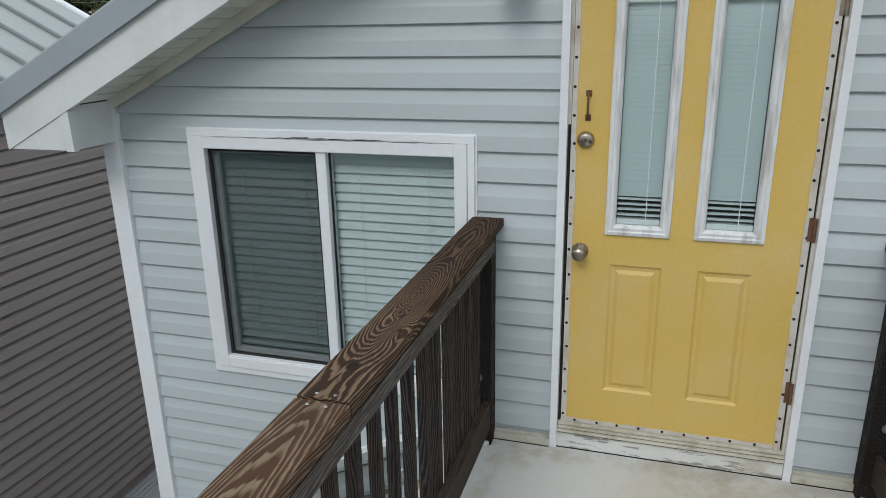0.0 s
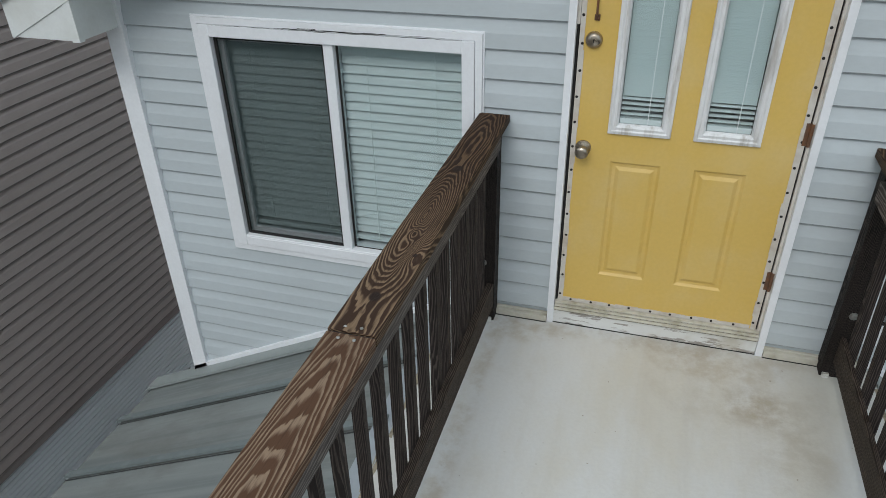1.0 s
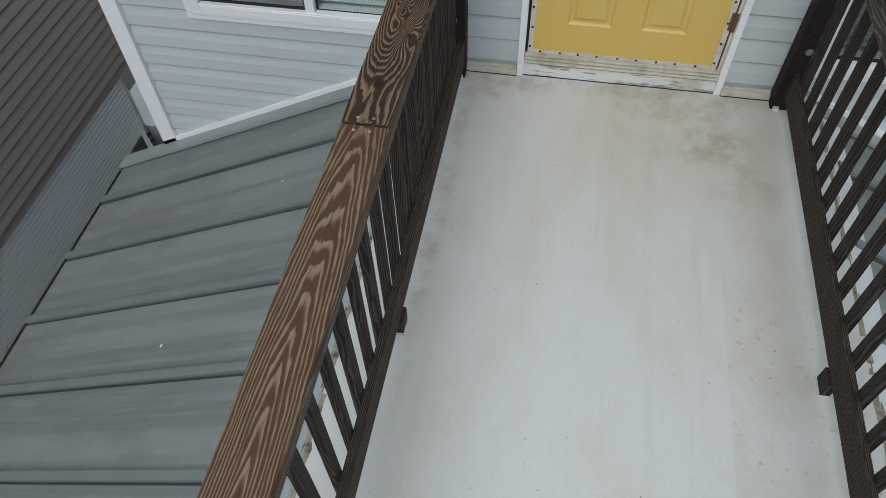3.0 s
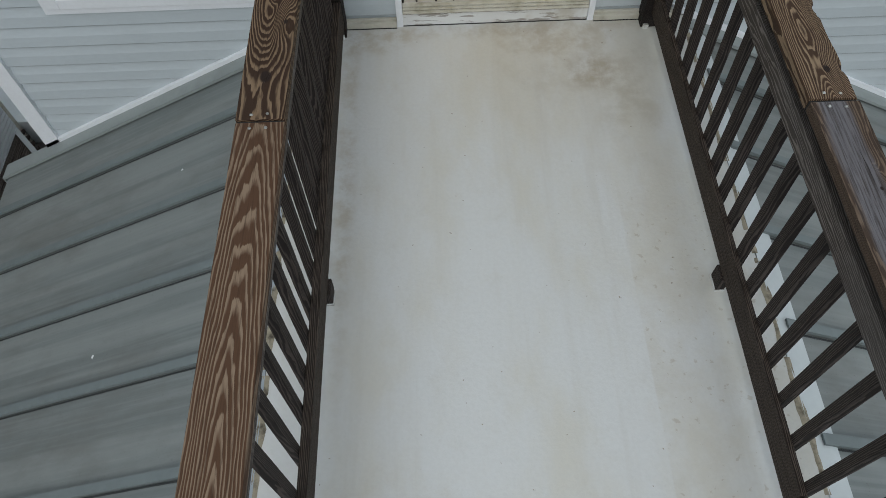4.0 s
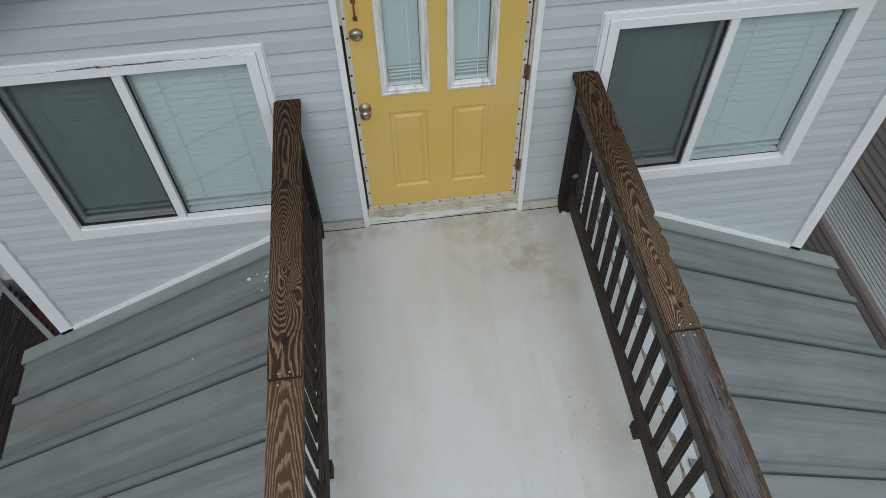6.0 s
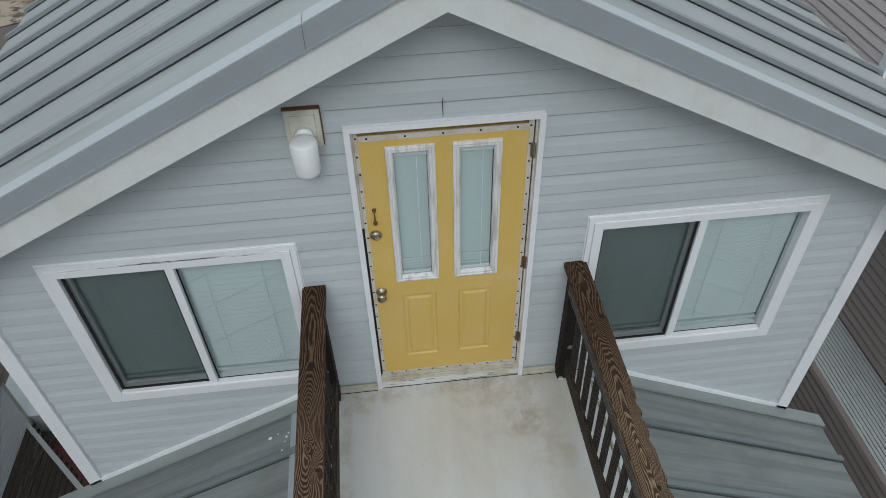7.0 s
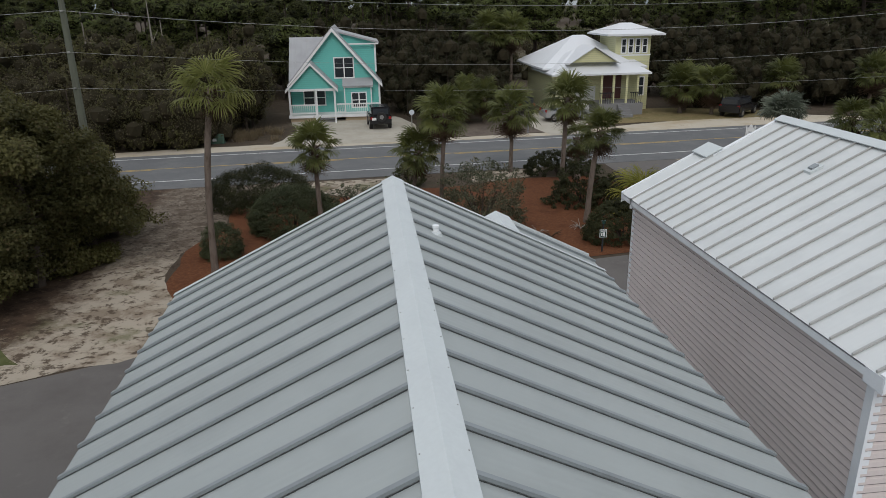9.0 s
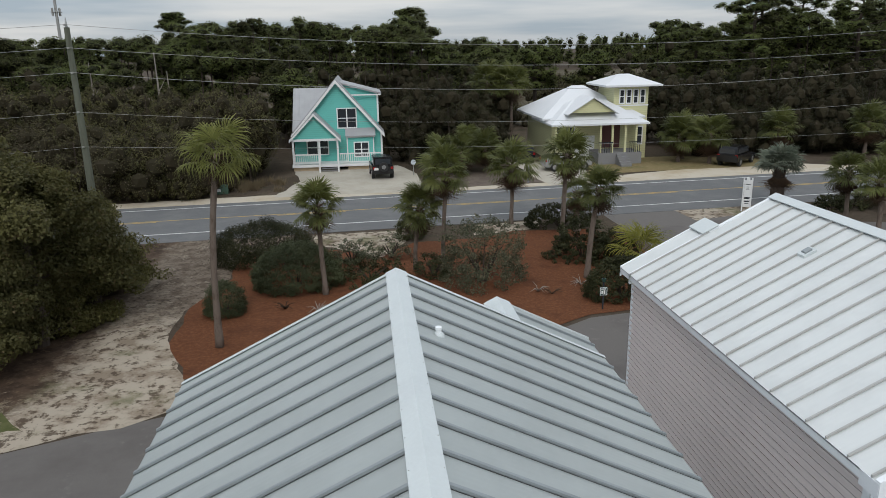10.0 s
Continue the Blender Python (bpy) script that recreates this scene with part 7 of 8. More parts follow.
for i, (x, y, h, sp, bare) in enumerate(((48.5, 84, 17.8, 5.6, 0.42), (50.5, 86, 18.5, 5.0, 0.42), (57.0, 88, 17.0, 5.6, 0.4), (62.5, 84, 17.0, 5.6, 0.4), (68.0, 86, 17.5, 5.6, 0.4), (7.2, 110, 16.2, 3.4, 0.72), (-37.5, 150, 18.0, 3.0, 0.78), (-26, 118, 13.6, 3.0, 0.5), (-8, 120, 14.6, 3.0, 0.5), (30.5, 92, 9.4, 3.4, 0.5), (22.5, 92, 10.0, 3.4, 0.45), (44, 90, 12.0, 3.6, 0.45))):
    tall_pine(x, y, h, 200 + i, "tall pine with an open crown above the woods", sp, 24, bare)
for i, (x, y, h) in enumerate(((-30, 80, 9.5), (-22.5, 78, 10.5), (-21.5, 78.5, 8.5), (-27, 76, 6.5), (-12.0, 62.0, 4.6))):
    th = thing("dead_tree", (x, y, GROUND), "bare bleached dead tree trunk in the thicket", "dead tree")
    bm = tube(bmesh.new(), [(0, 0, 0), (0.2, 0, 0.5 * h), (0.1, 0.1, h)], [0.16, 0.12, 0.04], 6)
    tube(bm, [(0.2, 0, 0.6 * h), (0.9, 0.1, 0.72 * h)], [0.06, 0.02], 5)
    part("trunk", bm, SNAG, th)


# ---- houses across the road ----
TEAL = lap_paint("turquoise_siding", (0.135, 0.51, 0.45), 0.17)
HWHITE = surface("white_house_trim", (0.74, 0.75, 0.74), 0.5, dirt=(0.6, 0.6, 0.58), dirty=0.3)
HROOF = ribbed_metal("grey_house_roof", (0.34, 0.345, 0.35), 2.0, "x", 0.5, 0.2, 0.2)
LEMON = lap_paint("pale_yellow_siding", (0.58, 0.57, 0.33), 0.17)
HWROOF = surface("white_house_roof", (0.64, 0.655, 0.67), 0.45, dirt=(0.62, 0.63, 0.63), dirty=0.3, big=0.5)
DPANE = flat("dark_house_glass", (0.03, 0.035, 0.04), 0.1)
STEPW = surface("grey_step_boards", (0.2, 0.2, 0.2), 0.8)
DECKW = surface("tan_deck_skirt", (0.42, 0.33, 0.22), 0.8, dirt=(0.3, 0.22, 0.14), dirty=0.4)
MAROON = flat("red_brown_door", (0.09, 0.025, 0.02), 0.5)


def house_maker(th):
    at = th.location.copy()

    def put(name, bm, mat, label="", parent=None):
        for v in bm.verts:
            v.co -= at
        return part(name, bm, mat, parent or th, label)
    return put


def house_window(put, parent, x0, x1, y, z0, z1, cols=2, rows=2, trim=None):
    """A window on a wall facing the road: frame, sill, panes."""
    trim = trim or HWHITE
    bm = ring(bmesh.new(), x0, x1, z0, z1, 0.10, y - 0.07, y - 0.005)
    for i in range(1, cols):
        x = x0 + (x1 - x0) * i / cols
        box(bm, (x - 0.05, y - 0.06, z0 + 0.1), (x + 0.05, y - 0.005, z1 - 0.1))
    for j in range(1, rows):
        z = z0 + (z1 - z0) * j / rows
        box(bm, (x0 + 0.1, y - 0.055, z - 0.035), (x1 - 0.1, y - 0.005, z + 0.035))
    w = put("window", bm, trim, "", parent)
    for i in range(cols):
        a, b = x0 + (x1 - x0) * i / cols, x0 + (x1 - x0) * (i + 1) / cols
        put("pane", boxes(((a + 0.05, y - 0.03, z0 + 0.08), (b - 0.05, y - 0.002, z1 - 0.08))), DPANE, "", w)


def gable(bm, xc, half, z_eave, z_top, y0, y1, thick=0.14, over=0.25):
    k = (z_top - z_eave) / half
    for s in (-1, 1):
        xo = xc + s * (half + over)
        zo = z_eave - k * over
        v = [(xc, y0, z_top), (xo, y0, zo), (xo, y1, zo), (xc, y1, z_top)]
        solid(bm, [*v, *[(x, y, z + thick) for x, y, z in v]], HEX)
    bmesh.ops.recalc_face_normals(bm, faces=bm.faces[:])
    return bm


teal = thing("turquoise_house", (-2.42, 63.5, GROUND), "turquoise two-storey house with white trim and grey steel roofs", "house")
put = house_maker(teal)
bm = bmesh.new()
prism_y(bm, [(-6.35, GROUND + 0.7), (1.5, GROUND + 0.7), (1.5, -0.45), (-2.42, 4.05), (-6.35, -0.45)], 63.5, 72)
main = put("wall", bm, TEAL)
bm = gable(bmesh.new(), -2.42, 3.95, -0.45, 4.1, 63.1, 72.3)
put("roof", bm, HROOF, "grey steel gable roof")
bm = bmesh.new()
for s in (-1, 1):
    k = (4.1 + 0.45) / 3.95
    v = [(-2.42, 63.02, 4.12), (-2.42 + s * 4.2, 63.02, 4.12 - k * 4.2), (-2.42 + s * 4.2, 63.1, 4.12 - k * 4.2), (-2.42, 63.1, 4.12)]
    solid(bm, [*v, *[(x, y, z - 0.3) for x, y, z in v]], HEX)
bmesh.ops.recalc_face_normals(bm, faces=bm.faces[:])
put("rake_board", bm, HWHITE)
# cross wing to the left with a slope to the road
bm = bmesh.new()
v = [(-6.55, 64.2, -0.5), (-2.6, 64.2, -0.5), (-2.6, 68.0, 3.1), (-6.55, 68.0, 3.1)]
solid(bm, [*v, *[(x, y, z + 0.12) for x, y, z in v]], HEX)
bmesh.ops.recalc_face_normals(bm, faces=bm.faces[:])
wing = put("wing_roof", bm, HROOF, "grey steel wing roof")
for i in range(8):
    x = -6.5 + 0.5 * i
    bm = bmesh.new()
    v = [(x, 64.2, -0.38), (x + 0.05, 64.2, -0.38), (x + 0.05, 68.0, 3.22), (x, 68.0, 3.22)]
    solid(bm, [*v, *[(a, b, c + 0.06) for a, b, c in v]], HEX)
    bmesh.ops.recalc_face_normals(bm, faces=bm.faces[:])
    put("seam", bm, HROOF, "", wing)
put("wing_wall", boxes(((-6.4, 65.5, GROUND + 0.7), (-5.8, 71, 0.6))), TEAL)
# dormer to the right
bm = bmesh.new()
prism_y(bm, [(-1.8, 0.0), (1.3, 0.0), (1.3, 2.75), (-1.8, 3.6)], 65.0, 70.0)
put("dormer_wall", bm, TEAL)
bm = bmesh.new()
v = [(-2.2, 64.7, 3.72), (1.65, 64.7, 2.68), (1.65, 70.3, 2.68), (-2.2, 70.3, 3.72)]
solid(bm, [*v, *[(x, y, z + 0.16) for x, y, z in v]], HEX)
bmesh.ops.recalc_face_normals(bm, faces=bm.faces[:])
put("dormer_roof", bm, HROOF)
put("dormer_trim", boxes(((1.22, 64.93, 0.2), (1.38, 65.0, 2.65)), ((-1.6, 64.62, 2.62), (1.6, 64.7, 2.74))), HWHITE)
# front porch gable
bm = bmesh.new()
prism_y(bm, [(-6.45, -0.95), (-2.35, -0.95), (-2.35, -0.78), (-4.4, 1.25), (-6.45, -0.78)], 61.7, 63.6)
put("porch_gable", bm, TEAL)
put("porch_roof", gable(bmesh.new(), -4.4, 2.05, -0.75, 1.35, 61.4, 64.5, 0.1, 0.2), HROOF)
bm = bmesh.new()
for s in (-1, 1):
    v = [(-4.4, 61.33, 1.37), (-4.4 + s * 2.25, 61.33, -0.93), (-4.4 + s * 2.25, 61.4, -0.93), (-4.4, 61.4, 1.37)]
    solid(bm, [*v, *[(x, y, z - 0.22) for x, y, z in v]], HEX)
box(bm, (-6.45, 61.62, -1.05), (-2.35, 61.7, -0.85))
bmesh.ops.recalc_face_normals(bm, faces=bm.faces[:])
put("porch_trim", bm, HWHITE)
for x in (-6.35, -4.05, -2.45):
    put("post", boxes(((x - 0.08, 61.65, GROUND + 0.7), (x + 0.08, 61.82, -0.95))), HWHITE)
put("deck", boxes(((-6.5, 61.55, GROUND + 0.55), (1.5, 63.5, GROUND + 0.78))), HWHITE)
for x0, x1 in ((-1.6, 1.5), (-6.4, -4.1)):
    put("skirt", boxes(((x0, 61.75, GROUND), (x1, 61.85, GROUND + 0.55))), DECKW)
put("foundation", boxes(((-6.2, 63.6, GROUND), (1.4, 71.8, GROUND + 0.7))), DECKW)
for x0, x1 in ((-6.3, -4.1), (-2.3, 1.45)):
    rail = put("porch_rail", boxes(((x0, 61.62, GROUND + 1.62), (x1, 61.72, GROUND + 1.72)), ((x0, 61.64, GROUND + 0.9), (x1, 61.70, GROUND + 0.98))), HWHITE)
    x = x0 + 0.08
    while x < x1:
        put("baluster", boxes(((x - 0.025, 61.65, GROUND + 0.95), (x + 0.025, 61.69, GROUND + 1.64))), HWHITE, "", rail)
        x += 0.17
for k in range(4):
    put("step", boxes(((-3.95, 61.5 - 0.28 * (k + 1), GROUND + 0.60 - 0.17 * (k + 1)), (-2.5, 61.5 - 0.28 * k, GROUND + 0.66 - 0.17 * (k + 1)))), STEPW)
for x in (-4.05, -2.42):
    put("stair_post", boxes(((x - 0.07, 60.6, GROUND), (x + 0.07, 60.74, GROUND + 1.5))), HWHITE)
house_window(put, main, -2.45, -0.65, 63.5, -0.2, 1.65)
house_window(put, main, -5.3, -3.3, 63.5, -2.55, -1.1)
# bay with its small hood
bay = put("bay", boxes(((-1.6, 62.9, GROUND + 0.78), (0.75, 63.5, -0.95))), TEAL)
put("bay_trim", boxes(((-1.66, 62.86, GROUND + 0.78), (-1.56, 62.9, -0.95)), ((0.70, 62.86, GROUND + 0.78), (0.80, 62.9, -0.95)), ((-1.7, 62.8, -0.97), (0.9, 62.9, -0.82))), HWHITE, "", bay)
bm = bmesh.new()
v = [(-1.75, 62.6, -0.85), (0.95, 62.6, -0.85), (0.95, 63.5, -0.25), (-1.75, 63.5, -0.25)]
solid(bm, [*v, *[(x, y, z + 0.08) for x, y, z in v]], HEX)
bmesh.ops.recalc_face_normals(bm, faces=bm.faces[:])
put("hood", bm, HROOF, "", bay)
house_window(put, bay, -1.05, 0.35, 62.9, -2.75, -1.35)
put("corner_trim", boxes(((1.42, 63.42, GROUND + 0.7), (1.58, 63.5, -0.5))), HWHITE)
teal.location += Vector((-0.38, -1.3, -0.2))


def hip(bm, x0, x1, y0, y1, z0, z1, ridge=0.0):
    """A hipped roof with a ridge of the given share along x."""
    cx, cy = (x0 + x1) / 2, (y0 + y1) / 2
    r = (x1 - x0) / 2 * ridge
    vs = [bm.verts.new(p) for p in ((x0, y0, z0), (x1, y0, z0), (x1, y1, z0), (x0, y1, z0), (cx - r, cy, z1), (cx + r, cy, z1))]
    lo = [bm.verts.new((v.co.x, v.co.y, z0 - 0.16)) for v in vs[:4]]
    for f in ((0, 1, 5, 4), (2, 3, 4, 5)):
        bm.faces.new([vs[i] for i in f])
    bm.faces.new((vs[1], vs[2], vs[5]))
    bm.faces.new((vs[3], vs[0], vs[4]))
    for i in range(4):
        j = (i + 1) % 4
        bm.faces.new((vs[i], lo[i], lo[j], vs[j]))
    bm.faces.new(lo)
    bmesh.ops.recalc_face_normals(bm, faces=bm.faces[:])
    return bm


lemon = thing("yellow_house", (20.5, 62, GROUND), "pale yellow house with white hipped roofs and a lookout tower", "house")
put = house_maker(lemon)
body = put("wall", boxes(((16.8, 61.2, GROUND), (24.4, 71, 0.05))), LEMON)
put("main_roof", hip(bmesh.new(), 15.7, 25.4, 60.4, 71.5, 0.15, 2.75, 0.12), HWROOF)
put("front_roof", hip(bmesh.new(), 16.0, 25.0, 58.2, 66.0, -0.2, 1.62, 0.35), HWROOF)
bm = bmesh.new()
prism_y(bm, [(17.9, 0.72), (21.9, 0.72), (19.9, 1.92)], 58.9, 62)
put("gable_wall", bm, LEMON)
put("gable_roof", gable(bmesh.new(), 19.9, 2.05, 0.72, 2.0, 58.6, 62.5, 0.08, 0.3), HWROOF)
tower = put("tower", boxes(((22.7, 61.5, GROUND), (26.0, 66.0, 2.9))), LEMON)
put("tower_roof", hip(bmesh.new(), 21.6, 27.0, 60.6, 66.6, 2.95, 3.85, 0.2), HWROOF)
put("tower_band", boxes(((22.66, 61.44, 1.0), (26.04, 61.5, 1.12)), ((22.66, 61.44, 2.72), (26.04, 61.5, 2.84))), HWHITE, "", tower)
for i in range(4):
    x = 23.2 + 0.66 * i
    house_window(put, tower, x, x + 0.54, 61.5, 1.2, 2.55, 1, 2)
house_window(put, tower, 24.98, 25.66, 61.5, -2.6, -0.85, 1, 2)
put("porch_recess", boxes(((21.4, 61.1, -2.75), (23.3, 61.19, -0.2))), MAROON, "dark red recessed entry")
for x in (16.5, 20.6, 21.7, 22.9, 23.9):
    put("post", boxes(((x - 0.09, 58.5, -2.85 if x > 17 else GROUND), (x + 0.09, 58.68, -0.3))), LEMON)
put("porch_deck", boxes(((20.4, 58.3, GROUND), (24.4, 61.2, -2.85))), STEPW)
for k in range(5):
    put("step", boxes(((22.0, 58.3 - 0.3 * (k + 1), GROUND), (23.0, 58.3 - 0.3 * k, -2.95 - 0.18 * k))), STEPW)
for x0, x1 in ((20.4, 21.7), (23.2, 24.3)):
    rail = put("porch_rail", boxes(((x0, 58.32, -1.95), (x1, 58.38, -1.88))), DPANE)
    for i in range(6):
        x = x0 + (x1 - x0) * (i + 0.5) / 6
        put("baluster", boxes(((x - 0.02, 58.33, -2.85), (x + 0.02, 58.37, -1.9))), DPANE, "", rail)
for x in (17.2, 18.3):
    house_window(put, body, x, x + 0.7, 61.2, -2.0, -0.7, 1, 2)
put("garage_door", boxes(((19.0, 61.12, GROUND), (20.9, 61.19, -1.6))), HWHITE, "white garage door")

# ---- vehicles ----
PAINT_BLACK = flat("black_car_paint", (0.012, 0.013, 0.015), 0.2)
PAINT_GREY = flat("dark_grey_car_paint", (0.012, 0.013, 0.015), 0.18, 0.2)
PAINT_SILVER = flat("silver_car_paint", (0.45, 0.46, 0.47), 0.25, 0.6)
TYRE = flat("tyre_rubber", (0.015, 0.015, 0.015), 0.8)
RIM = flat("alloy_rim", (0.35, 0.35, 0.36), 0.3, 0.8)
TAIL = flat("red_lamp_plastic", (0.25, 0.01, 0.01), 0.2)


def car(name, x, y, turn, prof, cabin, width, paint, label, spare=False, wheel=0.36):
    """A parked vehicle: body and cabin from side profiles, four wheels, lamps."""
    th = thing(name, (x, y, GROUND + 0.03), label, "car")
    th.rotation_euler = (0, 0, radians(turn))
    w = width / 2
    bm = prism_x(bmesh.new(), prof, -w, w)
    bmesh.ops.bevel(bm, geom=bm.edges[:], offset=0.06, segments=2, affect="EDGES")
    part("body", bm, paint, th)
    if cabin:
        bm = prism_x(bmesh.new(), cabin, -w * 0.86, w * 0.86)
        bmesh.ops.bevel(bm, geom=bm.edges[:], offset=0.07, segments=2, affect="EDGES")
        cab = part("cabin", bm, paint, th)
        ylo, yhi = cabin[0][0], cabin[1][0]
        zt = max(z for _, z in cabin)
        zb = min(z for _, z in cabin)
        part("window", boxes(((-w * 0.7, ylo - 0.01, zb + 0.15), (w * 0.7, ylo + 0.3, zt - 0.15))), DPANE, cab)
        for s in (-1, 1):
            part("side_window", boxes((tuple(sorted((s * w * 0.8, s * w * 0.875)))[:1] + (ylo + 0.35, zb + 0.12), tuple(sorted((s * w * 0.8, s * w * 0.875)))[1:] + (yhi - 0.5, zt - 0.14))), DPANE, cab)
    y0, y1 = prof[0][0], prof[1][0]
    for s in (-1, 1):
        for yy in (y0 + 0.75, y1 - 0.75):
            tyre = part("wheel", tube(bmesh.new(), [(s * (w - 0.22), yy, wheel), (s * (w + 0.02), yy, wheel)], [wheel, wheel], 18), TYRE, th)
            part("rim", tube(bmesh.new(), [(s * (w - 0.1), yy, wheel), (s * (w + 0.03), yy, wheel)], [wheel * 0.6, wheel * 0.55], 12), RIM, tyre)
        part("tail_lamp", boxes((tuple(sorted((s * w * 0.72, s * w * 0.96)))[:1] + (y0 - 0.02, 0.85), tuple(sorted((s * w * 0.72, s * w * 0.96)))[1:] + (y0 + 0.06, 1.05))), TAIL, th)
    if spare:
        sp_ob = part("spare_wheel", tube(bmesh.new(), [(0.05, y0 - 0.22, 1.05), (0.05, y0, 1.05)], [0.38, 0.38], 18), TYRE, th)
        part("rim", tube(bmesh.new(), [(0.05, y0 - 0.235, 1.05), (0.05, y0 - 0.1, 1.05)], [0.2, 0.2], 5), RIM, sp_ob)
        part("number_plate", boxes(((-0.72, y0 - 0.03, 0.78), (-0.38, y0 + 0.01, 0.98))), HWHITE, th, "pale plate")
    return th


car("off_road_car", 0.85, 56.6, 4, [(-1.9, 0.45), (1.9, 0.45), (1.9, 1.05), (0.6, 1.12), (-1.9, 1.12)], [(-1.85, 1.1), (0.55, 1.1), (0.2, 1.82), (-1.85, 1.84)], 1.75, PAINT_BLACK, "black soft-top off-road car with a rear spare wheel", True, 0.4)
car("suv", 32.4, 56.4, -48, [(-2.2, 0.4), (2.2, 0.4), (2.3, 0.8), (1.2, 1.0), (-2.25, 1.05)], [(-2.2, 1.02), (1.1, 1.0), (0.4, 1.68), (-2.0, 1.72)], 1.85, PAINT_GREY, "dark grey estate car parked under the palms")
car("convertible_car", 16.9, 56.6, -84, [(-2.1, 0.35), (2.1, 0.35), (2.15, 0.7), (0.8, 0.88), (-2.1, 0.92)], [(-1.2, 0.9), (0.7, 0.88), (0.1, 1.2), (-1.0, 1.22)], 1.8, PAINT_SILVER, "silver convertible car with its top down on the drive")
car("off_road_car", 14.2, 61.0, 2, [(-1.2, 0.45), (1.2, 0.45), (1.2, 0.9), (-1.2, 0.95)], [(-1.1, 0.9), (0.6, 0.9), (0.3, 1.5), (-1.0, 1.5)], 1.5, PAINT_BLACK, "small black buggy at the end of the drive")

# ---- signs and small things ----
sign = thing("sign_board", (23.6, 38.6, GROUND), "tall white sign board with lettering by the road", "sign")
part("board", boxes(((-0.33, -0.05, 0.35), (0.33, 0.05, 2.35)), bevel=0.02), HWHITE, sign)
for s in (-1, 1):
    part("post", boxes(((s * 0.40 - 0.05, -0.06, -0.05), (s * 0.40 + 0.05, 0.06, 2.5)), bevel=0.01), HWHITE, sign)
part("crest", tube(bmesh.new(), [(0, -0.05, 2.42), (0, 0.05, 2.42)], [0.16, 0.16], 16), HWHITE, sign)
for z, w, h in ((2.05, 0.22, 0.05), (1.85, 0.12, 0.04), (1.7, 0.15, 0.06), (1.02, 0.26, 0.14), (0.78, 0.26, 0.10), (0.6, 0.2, 0.06)):
    part("line_of_text", boxes(((-w, -0.058, z - h / 2), (w, -0.051, z + h / 2))), DPANE, sign, "unreadable dark line of text")
sign.rotation_euler = (0, 0, radians(-20))
sign.scale = (0.62, 0.62, 0.86)
GREENSIGN = flat("dark_green_sign", (0.01, 0.045, 0.035), 0.4)
sign = thing("small_sign", (8.95, 23.05, GROUND), "small dark green sign with a white frame on a post", "sign")
part("post", boxes(((-0.03, -0.02, -0.05), (0.03, 0.02, 1.35)), bevel=0.005), DPANE, sign)
part("board", boxes(((-0.16, -0.04, 0.62), (0.16, -0.02, 0.98)), bevel=0.004), GREENSIGN, sign)
part("frame", ring(bmesh.new(), -0.145, 0.145, 0.635, 0.965, 0.018, -0.046, -0.039), HWHITE, sign)
part("emblem", boxes(((-0.09, -0.046, 0.70), (-0.03, -0.039, 0.83)), ((0.0, -0.046, 0.68), (0.07, -0.039, 0.85)), ((-0.1, -0.046, 0.88), (0.1, -0.039, 0.92))), HWHITE, sign, "white emblem")
part("top_lamp", boxes(((-0.06, -0.05, 1.2), (0.06, 0.02, 1.3)), ((-0.1, -0.05, 1.3), (0.1, 0.03, 1.33)), bevel=0.005), GREENSIGN, sign)
cab = thing("utility_cabinet", (-11.4, 51.3, GROUND), "small green utility cabinet by the verge", "utility box")
part("body", boxes(((-0.55, -0.35, 0), (0.55, 0.35, 0.75)), bevel=0.03), flat("utility_green", (0.05, 0.10, 0.07), 0.5), cab)
part("label_plate", boxes(((-0.3, -0.36, 0.2), (0.0, -0.345, 0.42))), HWHITE, cab)
dish = thing("satellite_dish", (3.6, 56.4, GROUND), "pale grey satellite dish on a short mast", "satellite dish")
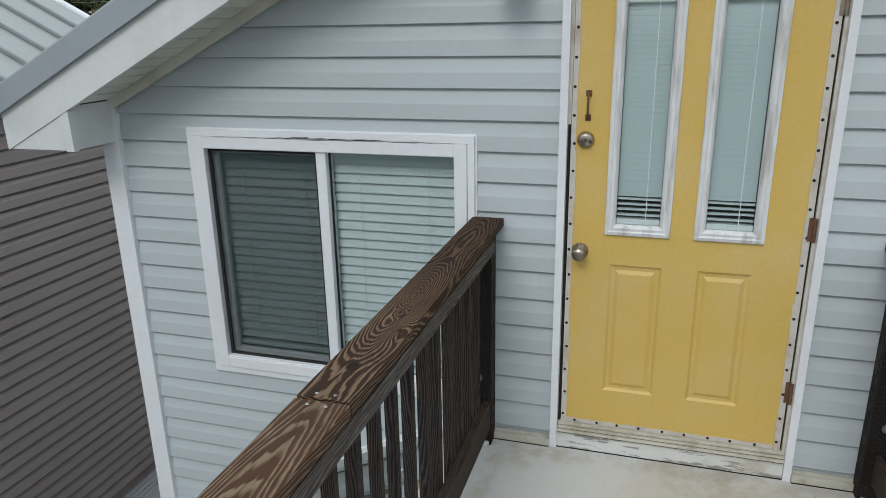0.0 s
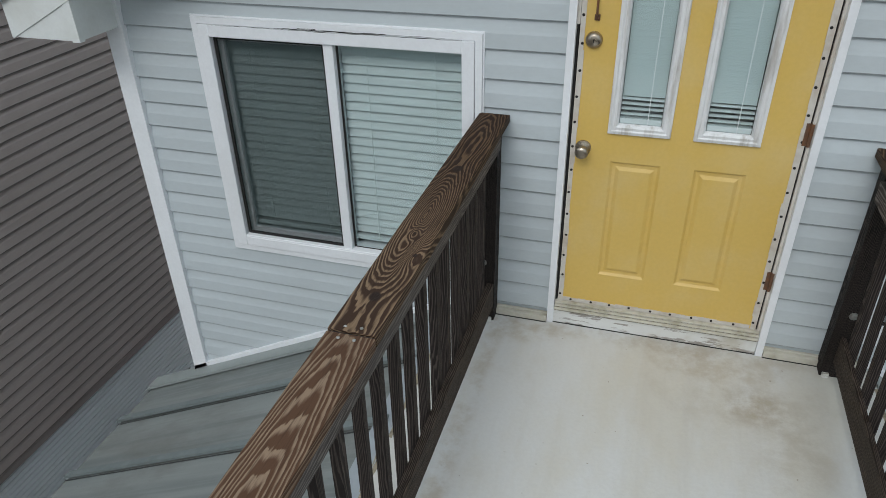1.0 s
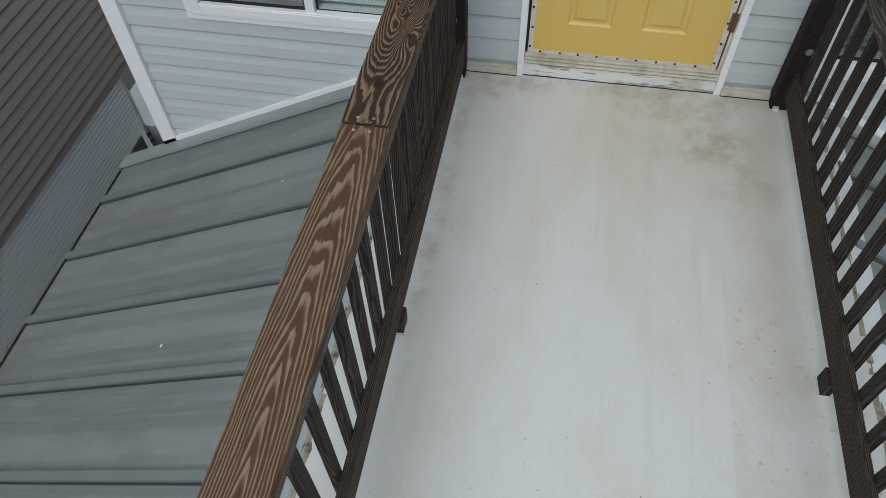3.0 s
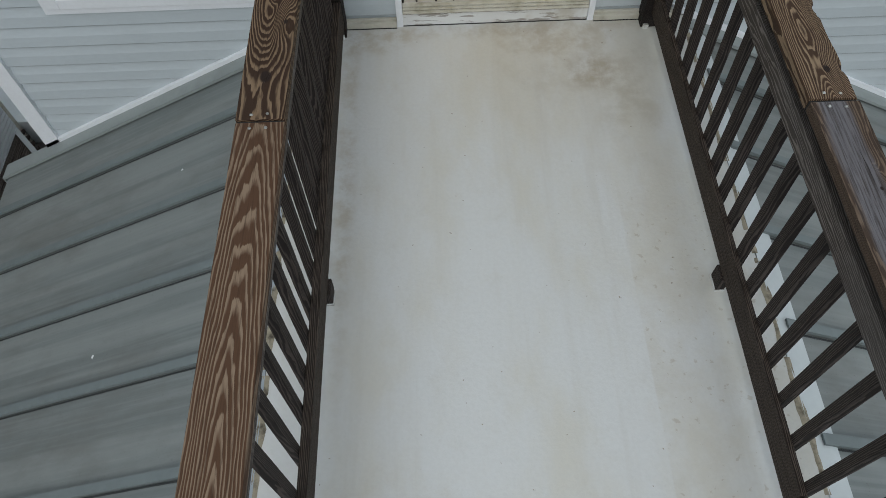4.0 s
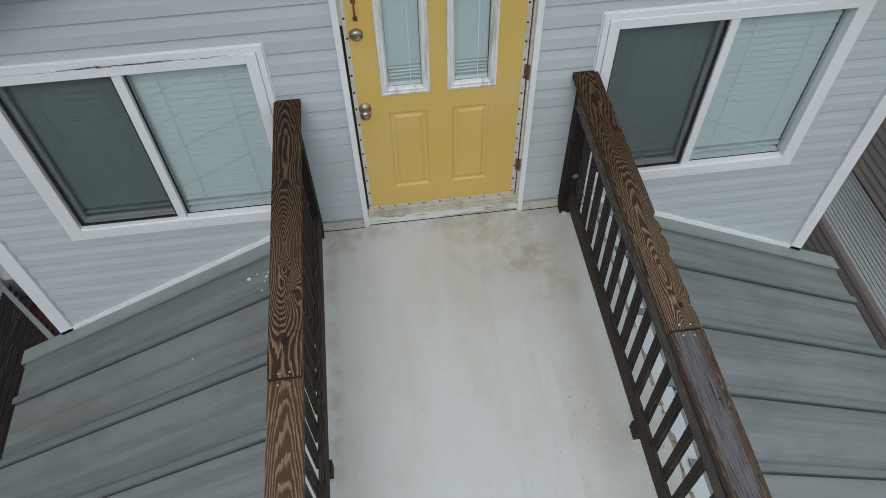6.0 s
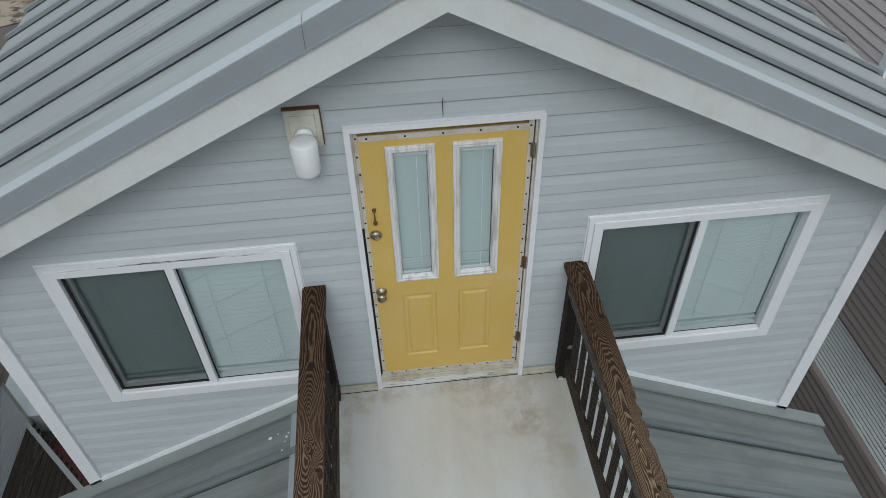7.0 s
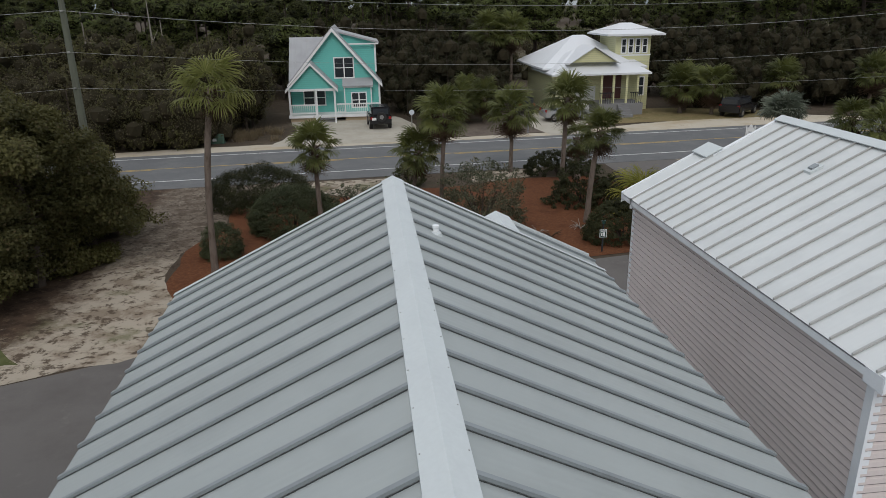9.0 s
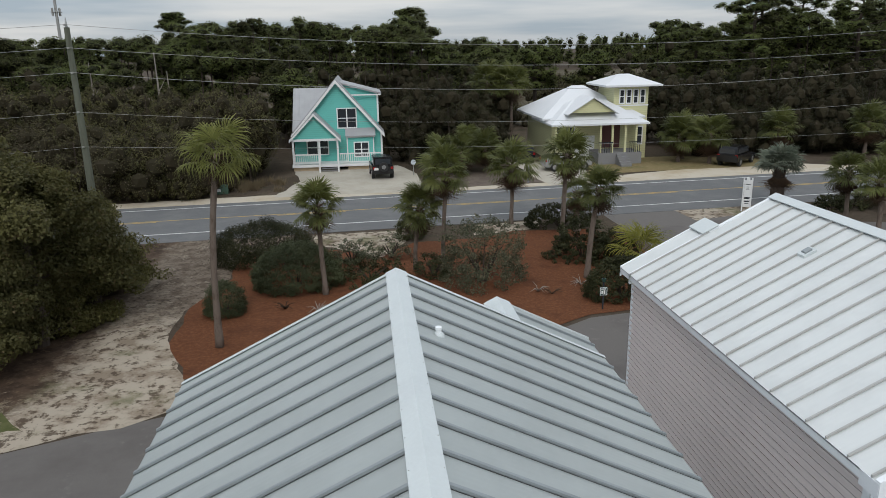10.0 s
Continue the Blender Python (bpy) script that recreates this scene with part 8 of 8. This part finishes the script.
part("mast", tube(bmesh.new(), [(0, 0, -0.05), (0, 0, 1.0)], [0.04, 0.04], 8), SCREW, dish)
part("reflector", tube(bmesh.new(), [(0, 0.02, 1.1), (0, -0.08, 1.12), (0, -0.14, 1.14)], [0.04, 0.17, 0.22], 20), RAKE, dish)
mail = thing("mailbox_post", (12.3, 51.0, GROUND), "dark wooden mailbox post by the drive", "mailbox")
part("post", boxes(((-0.06, -0.06, -0.05), (0.06, 0.06, 1.1)), bevel=0.01), STEPW, mail)
part("box", boxes(((-0.12, -0.25, 1.1), (0.12, 0.25, 1.35)), bevel=0.03), STEPW, mail)
rack = thing("metal_rack", (5.28, 10.86, -0.95), "small grey metal ladder rack fixed at the cottage corner", "rack")
for s in (-1, 1):
    part("rail", tube(bmesh.new(), [(0.12, 0.02, -0.12 + 0.12 * s), (-0.30, 0.05, 0.02 + 0.12 * s)], [0.014, 0.014], 6), SCREW, rack)
for k in range(5):
    part("rung", tube(bmesh.new(), [(0.08 - 0.085 * k, 0.03, -0.21 + 0.03 * k), (0.08 - 0.085 * k, 0.03, 0.03 + 0.03 * k)], [0.010, 0.010], 6), SCREW, rack)

# dry grass tufts on the far verge
rng = np.random.default_rng(77)
tufts = []
for i in range(46):
    cx, cy = rng.uniform(-14.5, -7.0), rng.uniform(51.2, 56.0)
    k = 60
    base = np.stack([cx + rng.normal(0, 0.16, k), cy + rng.normal(0, 0.16, k), np.zeros(k)], 1)
    tip = base + np.stack([rng.normal(0, 0.22, k), rng.normal(0, 0.22, k), rng.uniform(0.25, 0.75, k)], 1)
    a = rng.uniform(0, 6.28, k)
    side = np.stack([np.cos(a), np.sin(a), np.zeros(k)], 1) * 0.02
    tufts.append(np.stack([base - side, base + side, tip], 1))
grass = thing("dry_grass", (0, 0, GROUND), "tan dry grass tufts on the road verge", "grass", kind="stuff")
tagged(mesh_part("blades", quads_mesh("blades", np.concatenate(tufts)), leaf_mat("tan_grass_blade", (0.16, 0.12, 0.07), (0.3, 0.24, 0.15)), grass), kind="stuff")
